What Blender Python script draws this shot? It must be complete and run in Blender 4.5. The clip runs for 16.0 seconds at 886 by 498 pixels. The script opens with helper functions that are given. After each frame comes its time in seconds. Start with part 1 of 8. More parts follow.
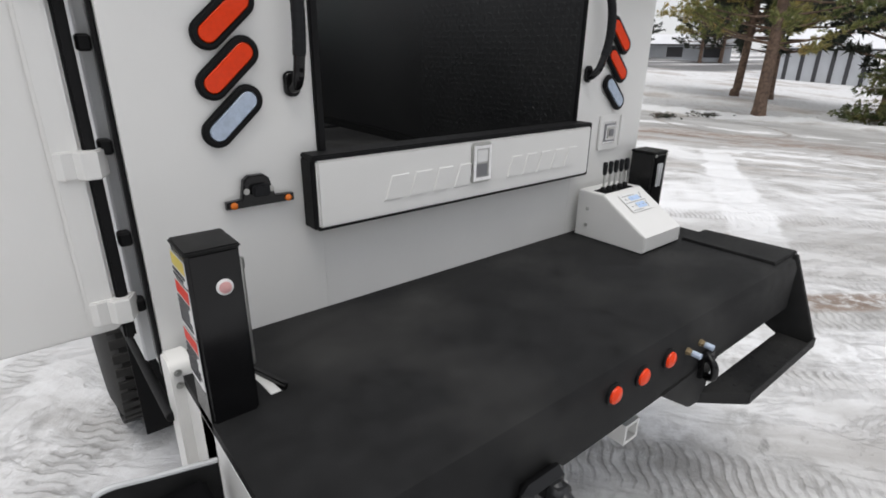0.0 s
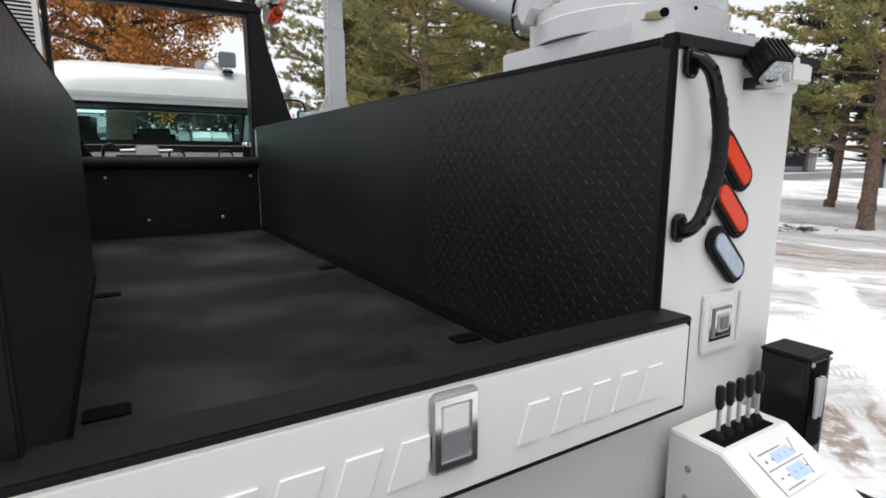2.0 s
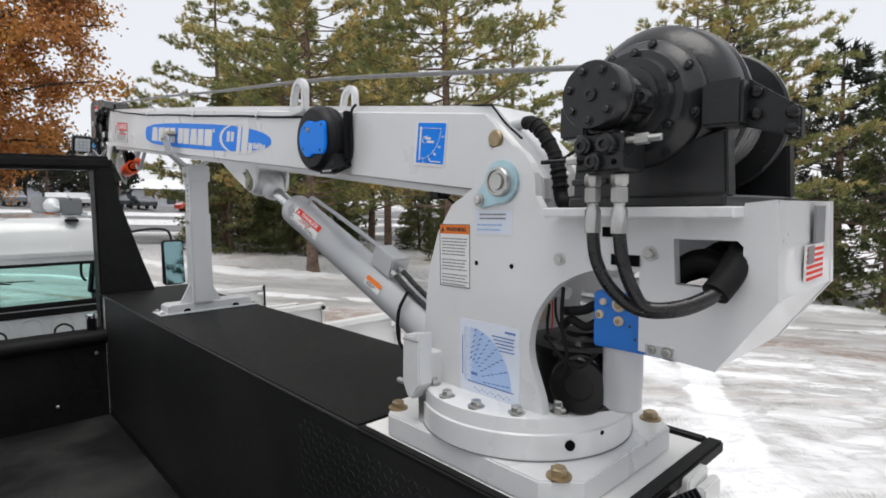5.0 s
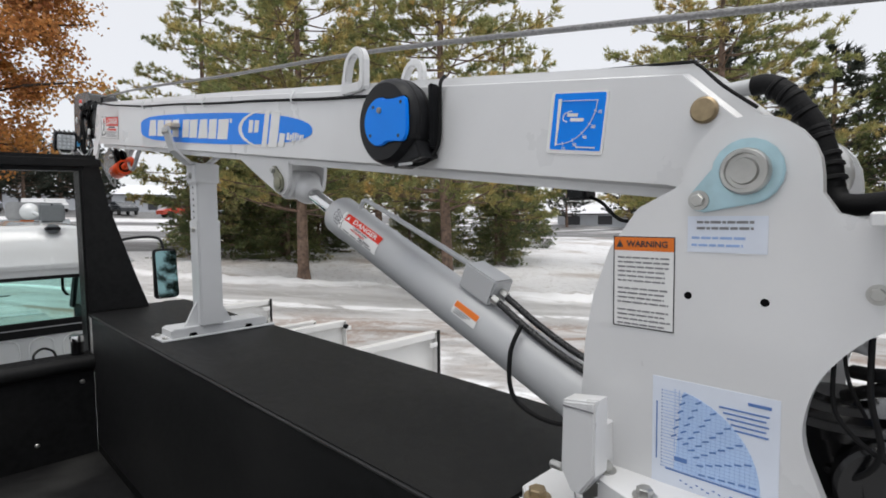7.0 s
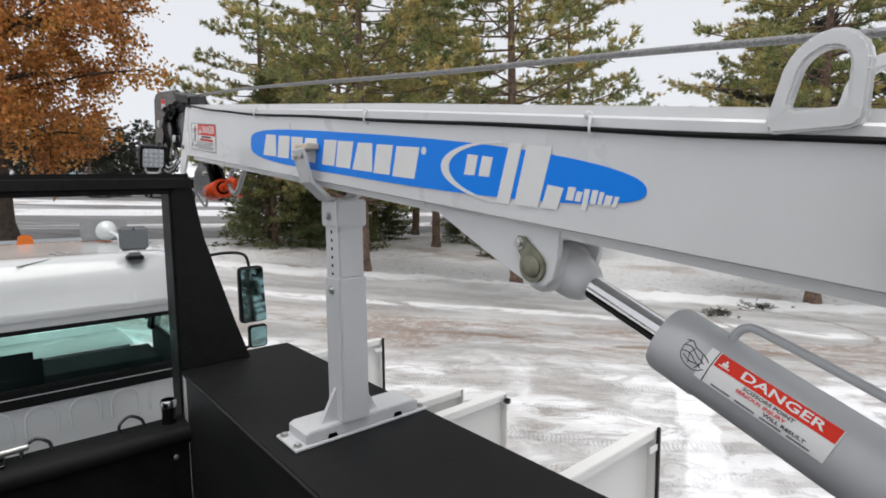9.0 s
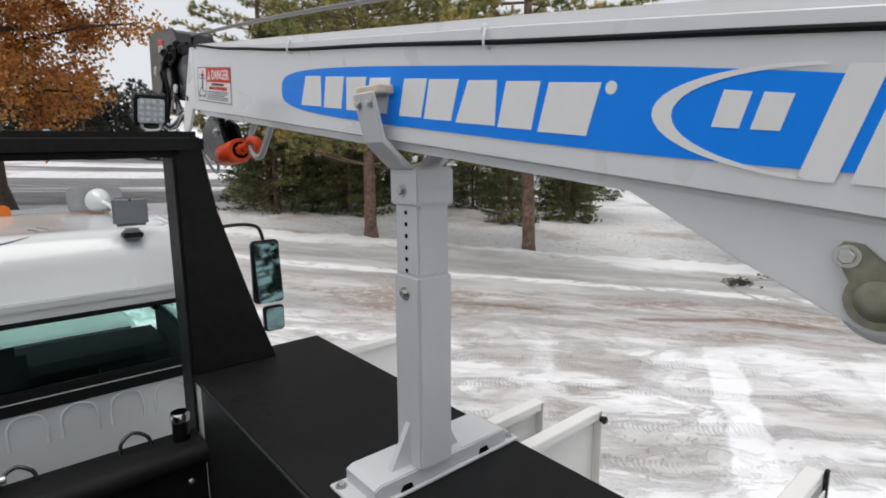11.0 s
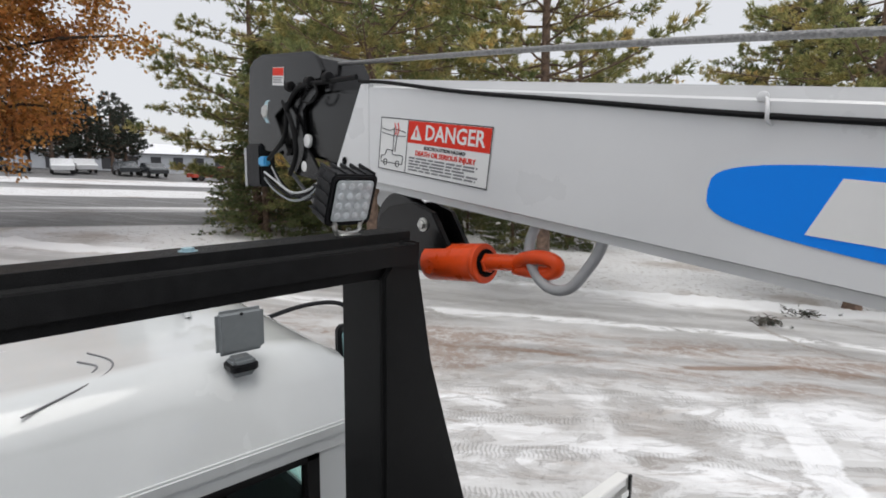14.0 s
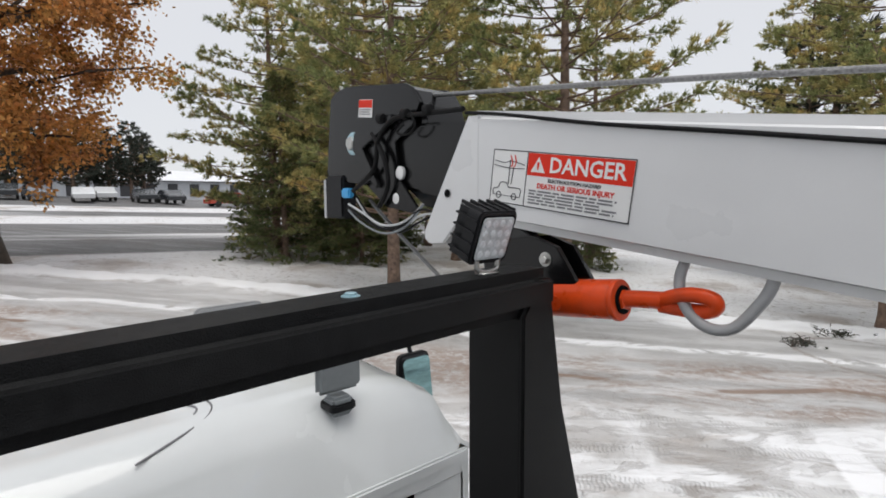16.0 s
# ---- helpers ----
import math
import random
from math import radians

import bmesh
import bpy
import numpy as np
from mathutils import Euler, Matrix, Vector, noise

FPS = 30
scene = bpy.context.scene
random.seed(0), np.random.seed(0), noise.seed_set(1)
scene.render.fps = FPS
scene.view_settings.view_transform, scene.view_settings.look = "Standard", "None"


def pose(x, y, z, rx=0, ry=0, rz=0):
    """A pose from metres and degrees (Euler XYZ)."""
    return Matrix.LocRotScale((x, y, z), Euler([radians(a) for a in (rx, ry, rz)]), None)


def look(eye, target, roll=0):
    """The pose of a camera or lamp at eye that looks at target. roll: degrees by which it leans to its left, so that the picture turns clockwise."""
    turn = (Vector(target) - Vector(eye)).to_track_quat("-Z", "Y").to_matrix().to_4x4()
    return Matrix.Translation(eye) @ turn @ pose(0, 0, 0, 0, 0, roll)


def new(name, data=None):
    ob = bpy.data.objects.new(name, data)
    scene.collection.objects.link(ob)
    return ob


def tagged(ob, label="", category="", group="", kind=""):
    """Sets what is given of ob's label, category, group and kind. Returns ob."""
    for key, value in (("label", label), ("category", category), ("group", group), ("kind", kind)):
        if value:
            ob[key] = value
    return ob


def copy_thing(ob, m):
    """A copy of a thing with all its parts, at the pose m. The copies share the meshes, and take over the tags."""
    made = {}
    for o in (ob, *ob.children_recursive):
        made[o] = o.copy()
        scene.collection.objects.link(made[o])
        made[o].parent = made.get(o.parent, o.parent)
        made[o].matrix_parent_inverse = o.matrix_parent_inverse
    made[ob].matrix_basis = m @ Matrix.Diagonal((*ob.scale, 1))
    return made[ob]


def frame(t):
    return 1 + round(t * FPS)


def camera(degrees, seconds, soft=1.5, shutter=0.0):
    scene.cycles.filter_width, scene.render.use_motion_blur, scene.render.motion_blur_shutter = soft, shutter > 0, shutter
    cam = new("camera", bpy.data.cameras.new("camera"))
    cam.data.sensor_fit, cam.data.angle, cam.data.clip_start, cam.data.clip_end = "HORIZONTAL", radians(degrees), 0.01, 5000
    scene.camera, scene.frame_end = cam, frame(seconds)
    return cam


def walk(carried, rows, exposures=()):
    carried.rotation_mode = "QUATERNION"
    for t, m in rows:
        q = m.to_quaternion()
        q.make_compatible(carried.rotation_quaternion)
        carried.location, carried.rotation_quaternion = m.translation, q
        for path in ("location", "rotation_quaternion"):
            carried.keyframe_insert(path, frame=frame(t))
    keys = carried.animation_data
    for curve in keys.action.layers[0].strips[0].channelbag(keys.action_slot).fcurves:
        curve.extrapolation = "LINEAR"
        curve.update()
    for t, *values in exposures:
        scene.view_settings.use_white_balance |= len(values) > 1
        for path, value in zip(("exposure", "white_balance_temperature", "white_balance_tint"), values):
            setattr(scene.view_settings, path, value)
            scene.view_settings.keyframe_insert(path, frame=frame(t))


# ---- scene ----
cam = camera(79.7, 16.0, soft=1.75)
PATH = [
    (0, (-1.387, -1.539, 1.952), (-0.204, -0.093, 1.239), 0.8),
    (0.5, (-1.279, -1.383, 2.031), (-0.12, 0.131, 1.428), 0.2),
    (1, (-1.0, -1.286, 2.026), (0.075, 0.33, 1.544), -0.5),
    (1.5, (-0.712, -1.115, 1.996), (0.284, 0.569, 1.579), -0.5),
    (2, (-0.487, -0.816, 2.014), (0.541, 0.866, 1.678), 0.0),
    (2.5, (-0.21, -0.548, 2.282), (0.82, 1.128, 1.923), 0.6),
    (3, (-0.169, -0.48, 2.496), (0.895, 1.173, 2.126), 0.7),
    (3.5, (-0.264, -0.506, 2.822), (0.901, 1.076, 2.448), 0.0),
    (4, (-0.29, -0.545, 2.939), (0.969, 0.995, 2.729), -0.7),
    (6.5, (-0.151, -0.199, 2.944), (1.26, 1.212, 2.805), -1.0),
    (7, (-0.178, 0.066, 2.949), (1.228, 1.482, 2.817), -0.7),
    (7.5, (-0.162, 0.354, 2.992), (1.212, 1.801, 2.857), -0.5),
    (8, (-0.096, 0.812, 3.118), (1.247, 2.286, 2.968), -0.4),
    (8.5, (-0.086, 1.0, 3.229), (1.219, 2.503, 3.034), -0.7),
    (9, (-0.09, 1.226, 3.246), (1.19, 2.749, 3.046), -0.6),
    (11.5, (0.05, 1.94, 3.267), (1.309, 3.446, 2.886), -0.3),
    (12, (0.046, 1.982, 3.281), (1.294, 3.491, 2.871), -0.3),
    (12.5, (0.017, 2.207, 3.307), (1.28, 3.723, 2.982), 0.1),
    (13, (-0.051, 2.612, 3.397), (1.241, 4.112, 3.114), 0.8),
    (13.5, (-0.111, 3.02, 3.461), (1.211, 4.496, 3.187), 0.8),
    (14, (-0.116, 3.344, 3.515), (1.236, 4.793, 3.248), 0.6),
    (14.5, (-0.166, 3.595, 3.58), (1.233, 5.002, 3.328), 0.6),
    (15, (-0.227, 3.761, 3.595), (1.223, 5.122, 3.384), 0.4),
    (15.5, (-0.273, 3.775, 3.588), (1.166, 5.151, 3.402), 0.4),
    (16, (-0.301, 3.584, 3.546), (1.025, 5.069, 3.36), -0.3),
]
EXPOSURE = [(0, -0.01), (0.5, 0.12), (1, 0.22), (1.5, 0.19), (2, 0.37), (2.5, 0.77), (3, 0.92), (3.5, 0.66), (4, 0.24), (6.5, 0.19), (8, 0.17), (9, 0.15), (11.5, 0.03), (12.5, 0.03), (13.5, 0.05), (14, 0.03), (15, 0.05), (16, 0.03)]
walk(cam, [(t, look(eye, target, roll)) for t, eye, target, roll in PATH], EXPOSURE)

# ---- world, sun, exposure ----
world = bpy.data.worlds.new("overcast_sky")
scene.world = world
world.use_nodes = True
wn, wl = world.node_tree.nodes, world.node_tree.links
wn.clear()
sky = wn.new("ShaderNodeTexSky")
sky.sky_type = 'NISHITA'
sky.sun_disc = False
sky.sun_elevation = radians(76)
sky.sun_rotation = radians(218)
sky_dim = wn.new("ShaderNodeMixRGB")
sky_dim.blend_type = 'MULTIPLY'
sky_dim.inputs[0].default_value = 1.0
sky_dim.inputs[2].default_value = (0.12, 0.12, 0.12, 1)
cloud = wn.new("ShaderNodeMixRGB")
cloud.inputs[0].default_value = 0.88
cloud.inputs[2].default_value = (0.80, 0.805, 0.83, 1)
bg = wn.new("ShaderNodeBackground")
bg.inputs[1].default_value = 1.0
wout = wn.new("ShaderNodeOutputWorld")
wl.new(sky.outputs[0], sky_dim.inputs[1])
wl.new(sky_dim.outputs[0], cloud.inputs[1])
wl.new(cloud.outputs[0], bg.inputs[0])
wl.new(bg.outputs[0], wout.inputs[0])
sun_data = bpy.data.lights.new("sun", 'SUN')
sun_data.energy, sun_data.angle, sun_data.color = 1.5, radians(40), (1.0, 0.97, 0.93)
sun = new("sun", sun_data)
sun.matrix_world = look((-1.7, -2.2, 11), (0, 0, 0))

# ---- materials ----
def material(name, color, rough=0.5, metal=0.0, spread=0.06, scale=8.0, bump=0.0, bump_scale=200.0,
             stain=None, stain_amount=0.0, stain_scale=1.2, coat=0.0, detail=6.0, island=0.0, rough_spread=0.1, spec=0.5, leaf=0.0):
    """Base colour with grain, broad stains and fine relief."""
    m = bpy.data.materials.new(name)
    m.use_nodes = True
    n, l = m.node_tree.nodes, m.node_tree.links
    b = n["Principled BSDF"]
    b.inputs["Roughness"].default_value = rough
    b.inputs["Metallic"].default_value = metal
    b.inputs["Coat Weight"].default_value = coat
    b.inputs["Specular IOR Level"].default_value = spec
    geo = n.new("ShaderNodeNewGeometry")
    grain = n.new("ShaderNodeTexNoise")
    grain.inputs["Scale"].default_value, grain.inputs["Detail"].default_value = scale, detail
    l.new(geo.outputs["Position"], grain.inputs["Vector"])
    ramp = n.new("ShaderNodeMapRange")
    ramp.inputs[1].default_value, ramp.inputs[2].default_value = 0.3, 0.7
    ramp.inputs[3].default_value, ramp.inputs[4].default_value = 1 - spread, 1 + spread
    l.new(grain.outputs["Fac"], ramp.inputs[0])
    mul = n.new("ShaderNodeMixRGB")
    mul.blend_type = 'MULTIPLY'
    mul.inputs[0].default_value = 1.0
    mul.inputs[1].default_value = (*color, 1)
    l.new(ramp.outputs[0], mul.inputs[2])
    out = mul.outputs[0]
    if island:
        var = n.new("ShaderNodeHueSaturation")
        low = n.new("ShaderNodeMapRange")
        low.inputs[3].default_value, low.inputs[4].default_value = 1 - island, 1 + island
        l.new(geo.outputs["Random Per Island"], low.inputs[0])
        l.new(low.outputs[0], var.inputs["Value"])
        l.new(out, var.inputs["Color"])
        out = var.outputs[0]
    if stain:
        broad = n.new("ShaderNodeTexNoise")
        broad.inputs["Scale"].default_value, broad.inputs["Detail"].default_value = stain_scale, 5
        l.new(geo.outputs["Position"], broad.inputs["Vector"])
        r2 = n.new("ShaderNodeMapRange")
        r2.inputs[1].default_value, r2.inputs[2].default_value = 0.45, 0.72
        r2.inputs[3].default_value, r2.inputs[4].default_value = 0.0, stain_amount
        l.new(broad.outputs["Fac"], r2.inputs[0])
        mix = n.new("ShaderNodeMixRGB")
        mix.inputs[2].default_value = (*stain, 1)
        l.new(r2.outputs[0], mix.inputs[0])
        l.new(out, mix.inputs[1])
        out = mix.outputs[0]
    l.new(out, b.inputs["Base Color"])
    rr = n.new("ShaderNodeMapRange")
    rr.inputs[3].default_value, rr.inputs[4].default_value = max(0.02, rough - rough_spread), min(1.0, rough + rough_spread)
    l.new(grain.outputs["Fac"], rr.inputs[0])
    l.new(rr.outputs[0], b.inputs["Roughness"])
    if bump:
        fine = n.new("ShaderNodeTexNoise")
        fine.inputs["Scale"].default_value, fine.inputs["Detail"].default_value = bump_scale, 3
        l.new(geo.outputs["Position"], fine.inputs["Vector"])
        bp = n.new("ShaderNodeBump")
        bp.inputs["Strength"].default_value, bp.inputs["Distance"].default_value = bump, 0.004
        l.new(fine.outputs["Fac"], bp.inputs["Height"])
        l.new(bp.outputs[0], b.inputs["Normal"])
    if leaf:
        # thin blades let some light through
        tr = n.new("ShaderNodeBsdfTranslucent")
        l.new(out, tr.inputs["Color"])
        mx = n.new("ShaderNodeMixShader")
        mx.inputs[0].default_value = leaf
        l.new(b.outputs[0], mx.inputs[1])
        l.new(tr.outputs[0], mx.inputs[2])
        l.new(mx.outputs[0], n["Material Output"].inputs["Surface"])
    return m


WHITE = material("white_body_paint", (0.79, 0.785, 0.765), 0.34, spread=0.02, scale=3, bump=0.04, bump_scale=90, coat=0.25, stain=(0.55, 0.54, 0.5), stain_amount=0.12)
CRANE = material("crane_white_paint", (0.70, 0.705, 0.71), 0.30, spread=0.025, scale=5, bump=0.06, bump_scale=70, coat=0.45, stain=(0.5, 0.5, 0.49), stain_amount=0.25)
GALV = material("silver_paint", (0.52, 0.53, 0.54), 0.46, metal=0.15, spread=0.03, scale=6, bump=0.04, bump_scale=60)
LINER = material("black_sprayed_liner", (0.0085, 0.0087, 0.0091), 0.50, spread=0.35, scale=30, bump=0.55, bump_scale=420, stain=(0.019, 0.019, 0.0185), stain_amount=0.6, stain_scale=1.6, rough_spread=0.14, spec=0.16)
INNER = material("satin_black_tread_liner", (0.0125, 0.0128, 0.0132), 0.40, spread=0.3, scale=24, bump=0.3, bump_scale=420, stain=(0.026, 0.026, 0.0255), stain_amount=0.6, stain_scale=1.4, rough_spread=0.10, spec=0.42)
DECK = material("black_deck_coating", (0.0125, 0.0127, 0.0132), 0.6, spread=0.3, scale=14, bump=0.5, bump_scale=500, stain=(0.045, 0.0445, 0.043), stain_amount=0.65, stain_scale=2.6, rough_spread=0.14, spec=0.17)
BEDMAT = material("scuffed_black_bed_floor", (0.011, 0.011, 0.0115), 0.55, spread=0.35, scale=20, bump=0.5, bump_scale=450, stain=(0.050, 0.050, 0.048), stain_amount=0.8, stain_scale=1.5, spec=0.12)
BLACK = material("black_gloss_paint", (0.006, 0.006, 0.0065), 0.2, spread=0.2, scale=10, bump=0.03, bump_scale=60, spec=0.35)
PLASTIC = material("black_plastic", (0.011, 0.0115, 0.013), 0.45, spread=0.15, scale=40, bump=0.12, bump_scale=600, spec=0.22)
RUBBER = material("black_rubber", (0.008, 0.008, 0.0085), 0.6, spec=0.17, spread=0.2, scale=60, bump=0.2, bump_scale=300)
WINCHBLACK = material("winch_black_paint", (0.014, 0.0145, 0.0155), 0.30, spread=0.25, scale=12, bump=0.15, bump_scale=80, spec=0.5)
RED = material("red_lens", (0.80, 0.05, 0.006), 0.2, spec=0.25, spread=0.05, scale=90, bump=0.25, bump_scale=350, coat=0.15)
CLEAR = material("clear_lamp_lens", (0.42, 0.5, 0.62), 0.15, spread=0.12, scale=60, bump=0.35, bump_scale=260, coat=0.6)
STOWGREY = material("mid_grey_steel", (0.33, 0.335, 0.34), 0.45, spread=0.08, scale=20, bump=0.1, bump_scale=90)
POSTGREY = material("grey_post_paint", (0.60, 0.61, 0.62), 0.4, spread=0.03, scale=5, bump=0.06, bump_scale=70, coat=0.15, stain=(0.46, 0.46, 0.45), stain_amount=0.3)
PINKLENS = material("faded_pink_lens", (0.62, 0.34, 0.33), 0.3, spread=0.1, scale=40)
LENS = material("lamp_lens", (0.50, 0.54, 0.56), 0.12, spread=0.2, scale=70, bump=0.3, bump_scale=200, coat=0.6)
LED = material("led_lamp_face", (0.66, 0.70, 0.72), 0.12, spread=0.2, scale=70, bump=0.4, bump_scale=200, coat=0.6)
AMBER = material("amber_lens", (0.75, 0.18, 0.01), 0.2, spread=0.05, scale=60, coat=0.4)
ORANGE = material("red_orange_hook_paint", (0.74, 0.072, 0.010), 0.30, spec=0.3, spread=0.2, scale=14, bump=0.2, bump_scale=60, stain=(0.22, 0.04, 0.02), stain_amount=0.6, stain_scale=14)
CHROME = material("chrome", (0.72, 0.72, 0.72), 0.09, metal=1.0, spread=0.02, rough_spread=0.04)
STEEL = material("zinc_steel", (0.5, 0.5, 0.48), 0.35, metal=0.9, spread=0.12, scale=30)
BRASS = material("brass_bolt", (0.36, 0.28, 0.17), 0.42, metal=0.7, spread=0.2, scale=60)
ZINC = material("olive_zinc", (0.24, 0.24, 0.18), 0.4, metal=0.6, spread=0.25, scale=40, rough_spread=0.15)
HOSE = material("shiny_hose_rubber", (0.012, 0.012, 0.013), 0.28, spec=0.5, spread=0.25, scale=50, bump=0.15, bump_scale=200, rough_spread=0.12)
CONNECTOR = material("light_blue_plastic", (0.06, 0.36, 0.68), 0.4, spread=0.1, scale=60)
CYAN = material("blue_zinc_plate", (0.42, 0.6, 0.66), 0.35, metal=0.5, spread=0.15, scale=18, rough_spread=0.15)
BLUE = material("blue_valve_paint", (0.02, 0.17, 0.58), 0.4, spread=0.08, scale=14, bump=0.1, bump_scale=60)
BADGE = material("blue_decal", (0.002, 0.235, 0.90), 0.4, spec=0.2, spread=0.03, scale=4)
PALEBLUE = material("pale_blue_print", (0.30, 0.44, 0.72), 0.5, spread=0.05, scale=40)
CHARTINK = material("chart_ink", (0.10, 0.20, 0.46), 0.5, spread=0.05, scale=40)
CHARTBLUE = material("chart_tint", (0.47, 0.62, 0.86), 0.5, spread=0.04, scale=30)
CHARTPAPER = material("bluish_chart_paper", (0.70, 0.75, 0.84), 0.4, spread=0.02, scale=20)
PAPER = material("white_decal", (0.78, 0.78, 0.77), 0.35, spread=0.02, scale=20)
DECALRED = material("red_decal", (0.72, 0.035, 0.016), 0.5, spec=0.2, spread=0.04, scale=20)
DECALORANGE = material("orange_decal", (0.76, 0.19, 0.03), 0.5, spec=0.2, spread=0.04, scale=20)
INK = material("black_ink", (0.03, 0.03, 0.035), 0.5, spread=0.05, scale=20)
GREYINK = material("grey_ink", (0.2, 0.2, 0.21), 0.5, spread=0.05, scale=20)
YELLOW = material("yellow_decal", (0.7, 0.55, 0.08), 0.4, spread=0.04, scale=20)
GREYPLATE = material("grey_plastic", (0.22, 0.24, 0.25), 0.5, spread=0.06, scale=30, bump=0.1, bump_scale=300)
ROPE = material("wire_rope", (0.24, 0.24, 0.24), 0.45, metal=0.6, spread=0.3, scale=160, bump=0.8, bump_scale=260)
# near black: gaskets and bezels, and plates that paint the dark inside holes
DARK = material("near_black", (0.004, 0.004, 0.0045), 0.7, spec=0.05, spread=0.3, scale=20)
TYRE = material("tyre_rubber", (0.025, 0.024, 0.023), 0.75, spread=0.3, scale=20, bump=0.5, bump_scale=60)
PADWOOD = material("worn_pad", (0.6, 0.52, 0.4), 0.6, spread=0.2, scale=30, bump=0.3, bump_scale=60)
CABGREY = material("cab_white_paint", (0.66, 0.68, 0.68), 0.24, spread=0.03, scale=3, coat=0.8, stain=(0.50, 0.52, 0.52), stain_amount=0.35, stain_scale=1.6)
SEAT = material("dark_seat_fabric", (0.012, 0.012, 0.014), 0.8, spread=0.2, scale=60, bump=0.3)


def glass_material(name, color, rough=0.02):
    m = bpy.data.materials.new(name)
    m.use_nodes = True
    b = m.node_tree.nodes["Principled BSDF"]
    b.inputs["Base Color"].default_value = (*color, 1)
    b.inputs["Roughness"].default_value = rough
    b.inputs["Transmission Weight"].default_value = 1.0
    b.inputs["IOR"].default_value = 1.2
    return m


GLASS = glass_material("green_tinted_glass", (0.74, 0.97, 0.93))
MIRROR = material("mirror_glass", (0.20, 0.33, 0.34), 0.03, metal=1.0, spread=0.02, rough_spread=0.01)


# ---- mesh helpers ----
def part(name, bm, mat, parent, label="", smooth=False, data=None):
    if data is None:
        data = bpy.data.meshes.new(name)
        bm.normal_update()
        bm.to_mesh(data)
        bm.free()
        for m in (mat if isinstance(mat, (list, tuple)) else [mat]):
            data.materials.append(m)
        if smooth:
            data.polygons.foreach_set("use_smooth", [True] * len(data.polygons))
            data.set_sharp_from_angle(angle=radians(38))
    ob = new(name, data)
    ob.parent = parent
    if label:
        ob["label"] = label
    return ob


def thing(name, label, category, at=(0, 0, 0), group="", kind=""):
    ob = new(name)
    ob.location = at
    ob.empty_display_size = 0.1
    return tagged(ob, label, category, group, kind)


def local(bm, thing_ob):
    """Moves world-space geometry into the thing's own frame."""
    bmesh.ops.translate(bm, verts=bm.verts, vec=-Vector(thing_ob.location))
    return bm


def box(x0, x1, y0, y1, z0, z1, bevel=0.0, seg=1, bm=None):
    bm = bm or bmesh.new()
    vs = [bm.verts.new(p) for p in ((x0, y0, z0), (x1, y0, z0), (x1, y1, z0), (x0, y1, z0), (x0, y0, z1), (x1, y0, z1), (x1, y1, z1), (x0, y1, z1))]
    fs = [bm.faces.new([vs[i] for i in f]) for f in ((3, 2, 1, 0), (4, 5, 6, 7), (0, 1, 5, 4), (1, 2, 6, 5), (2, 3, 7, 6), (3, 0, 4, 7))]
    if bevel:
        es = list({e for f in fs for e in f.edges})
        bmesh.ops.bevel(bm, geom=es, offset=bevel, segments=seg, affect='EDGES')
    return bm


def prism(profile, axis, a, b, bevel=0.0, seg=2, bm=None):
    """A polygon of two coordinates, drawn out along the axis from a to b. Axis x: (y, z); y: (x, z); z: (x, y)."""
    bm = bm or bmesh.new()
    put = {"x": lambda u, v, w: (w, u, v), "y": lambda u, v, w: (u, w, v), "z": lambda u, v, w: (u, v, w)}[axis]
    lo = [bm.verts.new(put(u, v, a)) for u, v in profile]
    hi = [bm.verts.new(put(u, v, b)) for u, v in profile]
    fs = [bm.faces.new(lo), bm.faces.new(hi[::-1])]
    k = len(profile)
    for i in range(k):
        fs.append(bm.faces.new((lo[i], hi[i], hi[(i + 1) % k], lo[(i + 1) % k])))
    bmesh.ops.recalc_face_normals(bm, faces=fs)
    if bevel:
        es = [e for f in fs[:2] for e in f.edges]
        bmesh.ops.bevel(bm, geom=list(set(es)), offset=bevel, segments=seg, affect='EDGES')
    return bm


def turned(p0, p1, rings, seg=24, bm=None):
    """A body of revolution from p0 towards p1: rings of (way along in metres, radius), ends closed."""
    bm = bm or bmesh.new()
    p0, p1 = Vector(p0), Vector(p1)
    d = (p1 - p0).normalized()
    u = d.orthogonal().normalized()
    v = d.cross(u)
    loops = []
    for s, r in rings:
        loops.append([bm.verts.new(p0 + d * s + (u * math.cos(2 * math.pi * i / seg) + v * math.sin(2 * math.pi * i / seg)) * max(r, 1e-4)) for i in range(seg)])
    for a, b in zip(loops, loops[1:]):
        for i in range(seg):
            bm.faces.new((a[i], a[(i + 1) % seg], b[(i + 1) % seg], b[i]))
    bm.faces.new(loops[0][::-1])
    bm.faces.new(loops[-1])
    bmesh.ops.recalc_face_normals(bm, faces=bm.faces)
    return bm


def rod(p0, p1, r, seg=16, bm=None, edge=0.0):
    length = (Vector(p1) - Vector(p0)).length
    e = edge or min(r * 0.18, 0.004)
    return turned(p0, p1, [(0, r - e), (e, r), (length - e, r), (length, r - e)], seg, bm)


def bolt_head(p, d, r, h=None, bm=None):
    """A hexagonal bolt head with a washer, on the point p, along d."""
    d = Vector(d).normalized()
    h = h or r * 0.8
    bm = turned(p, Vector(p) + d, [(0, r * 1.5), (r * 0.22, r * 1.5)], 18, bm)
    return turned(Vector(p) + d * r * 0.22, Vector(p) + d, [(0, r), (h * 0.85, r), (h, r * 0.86)], 6, bm)


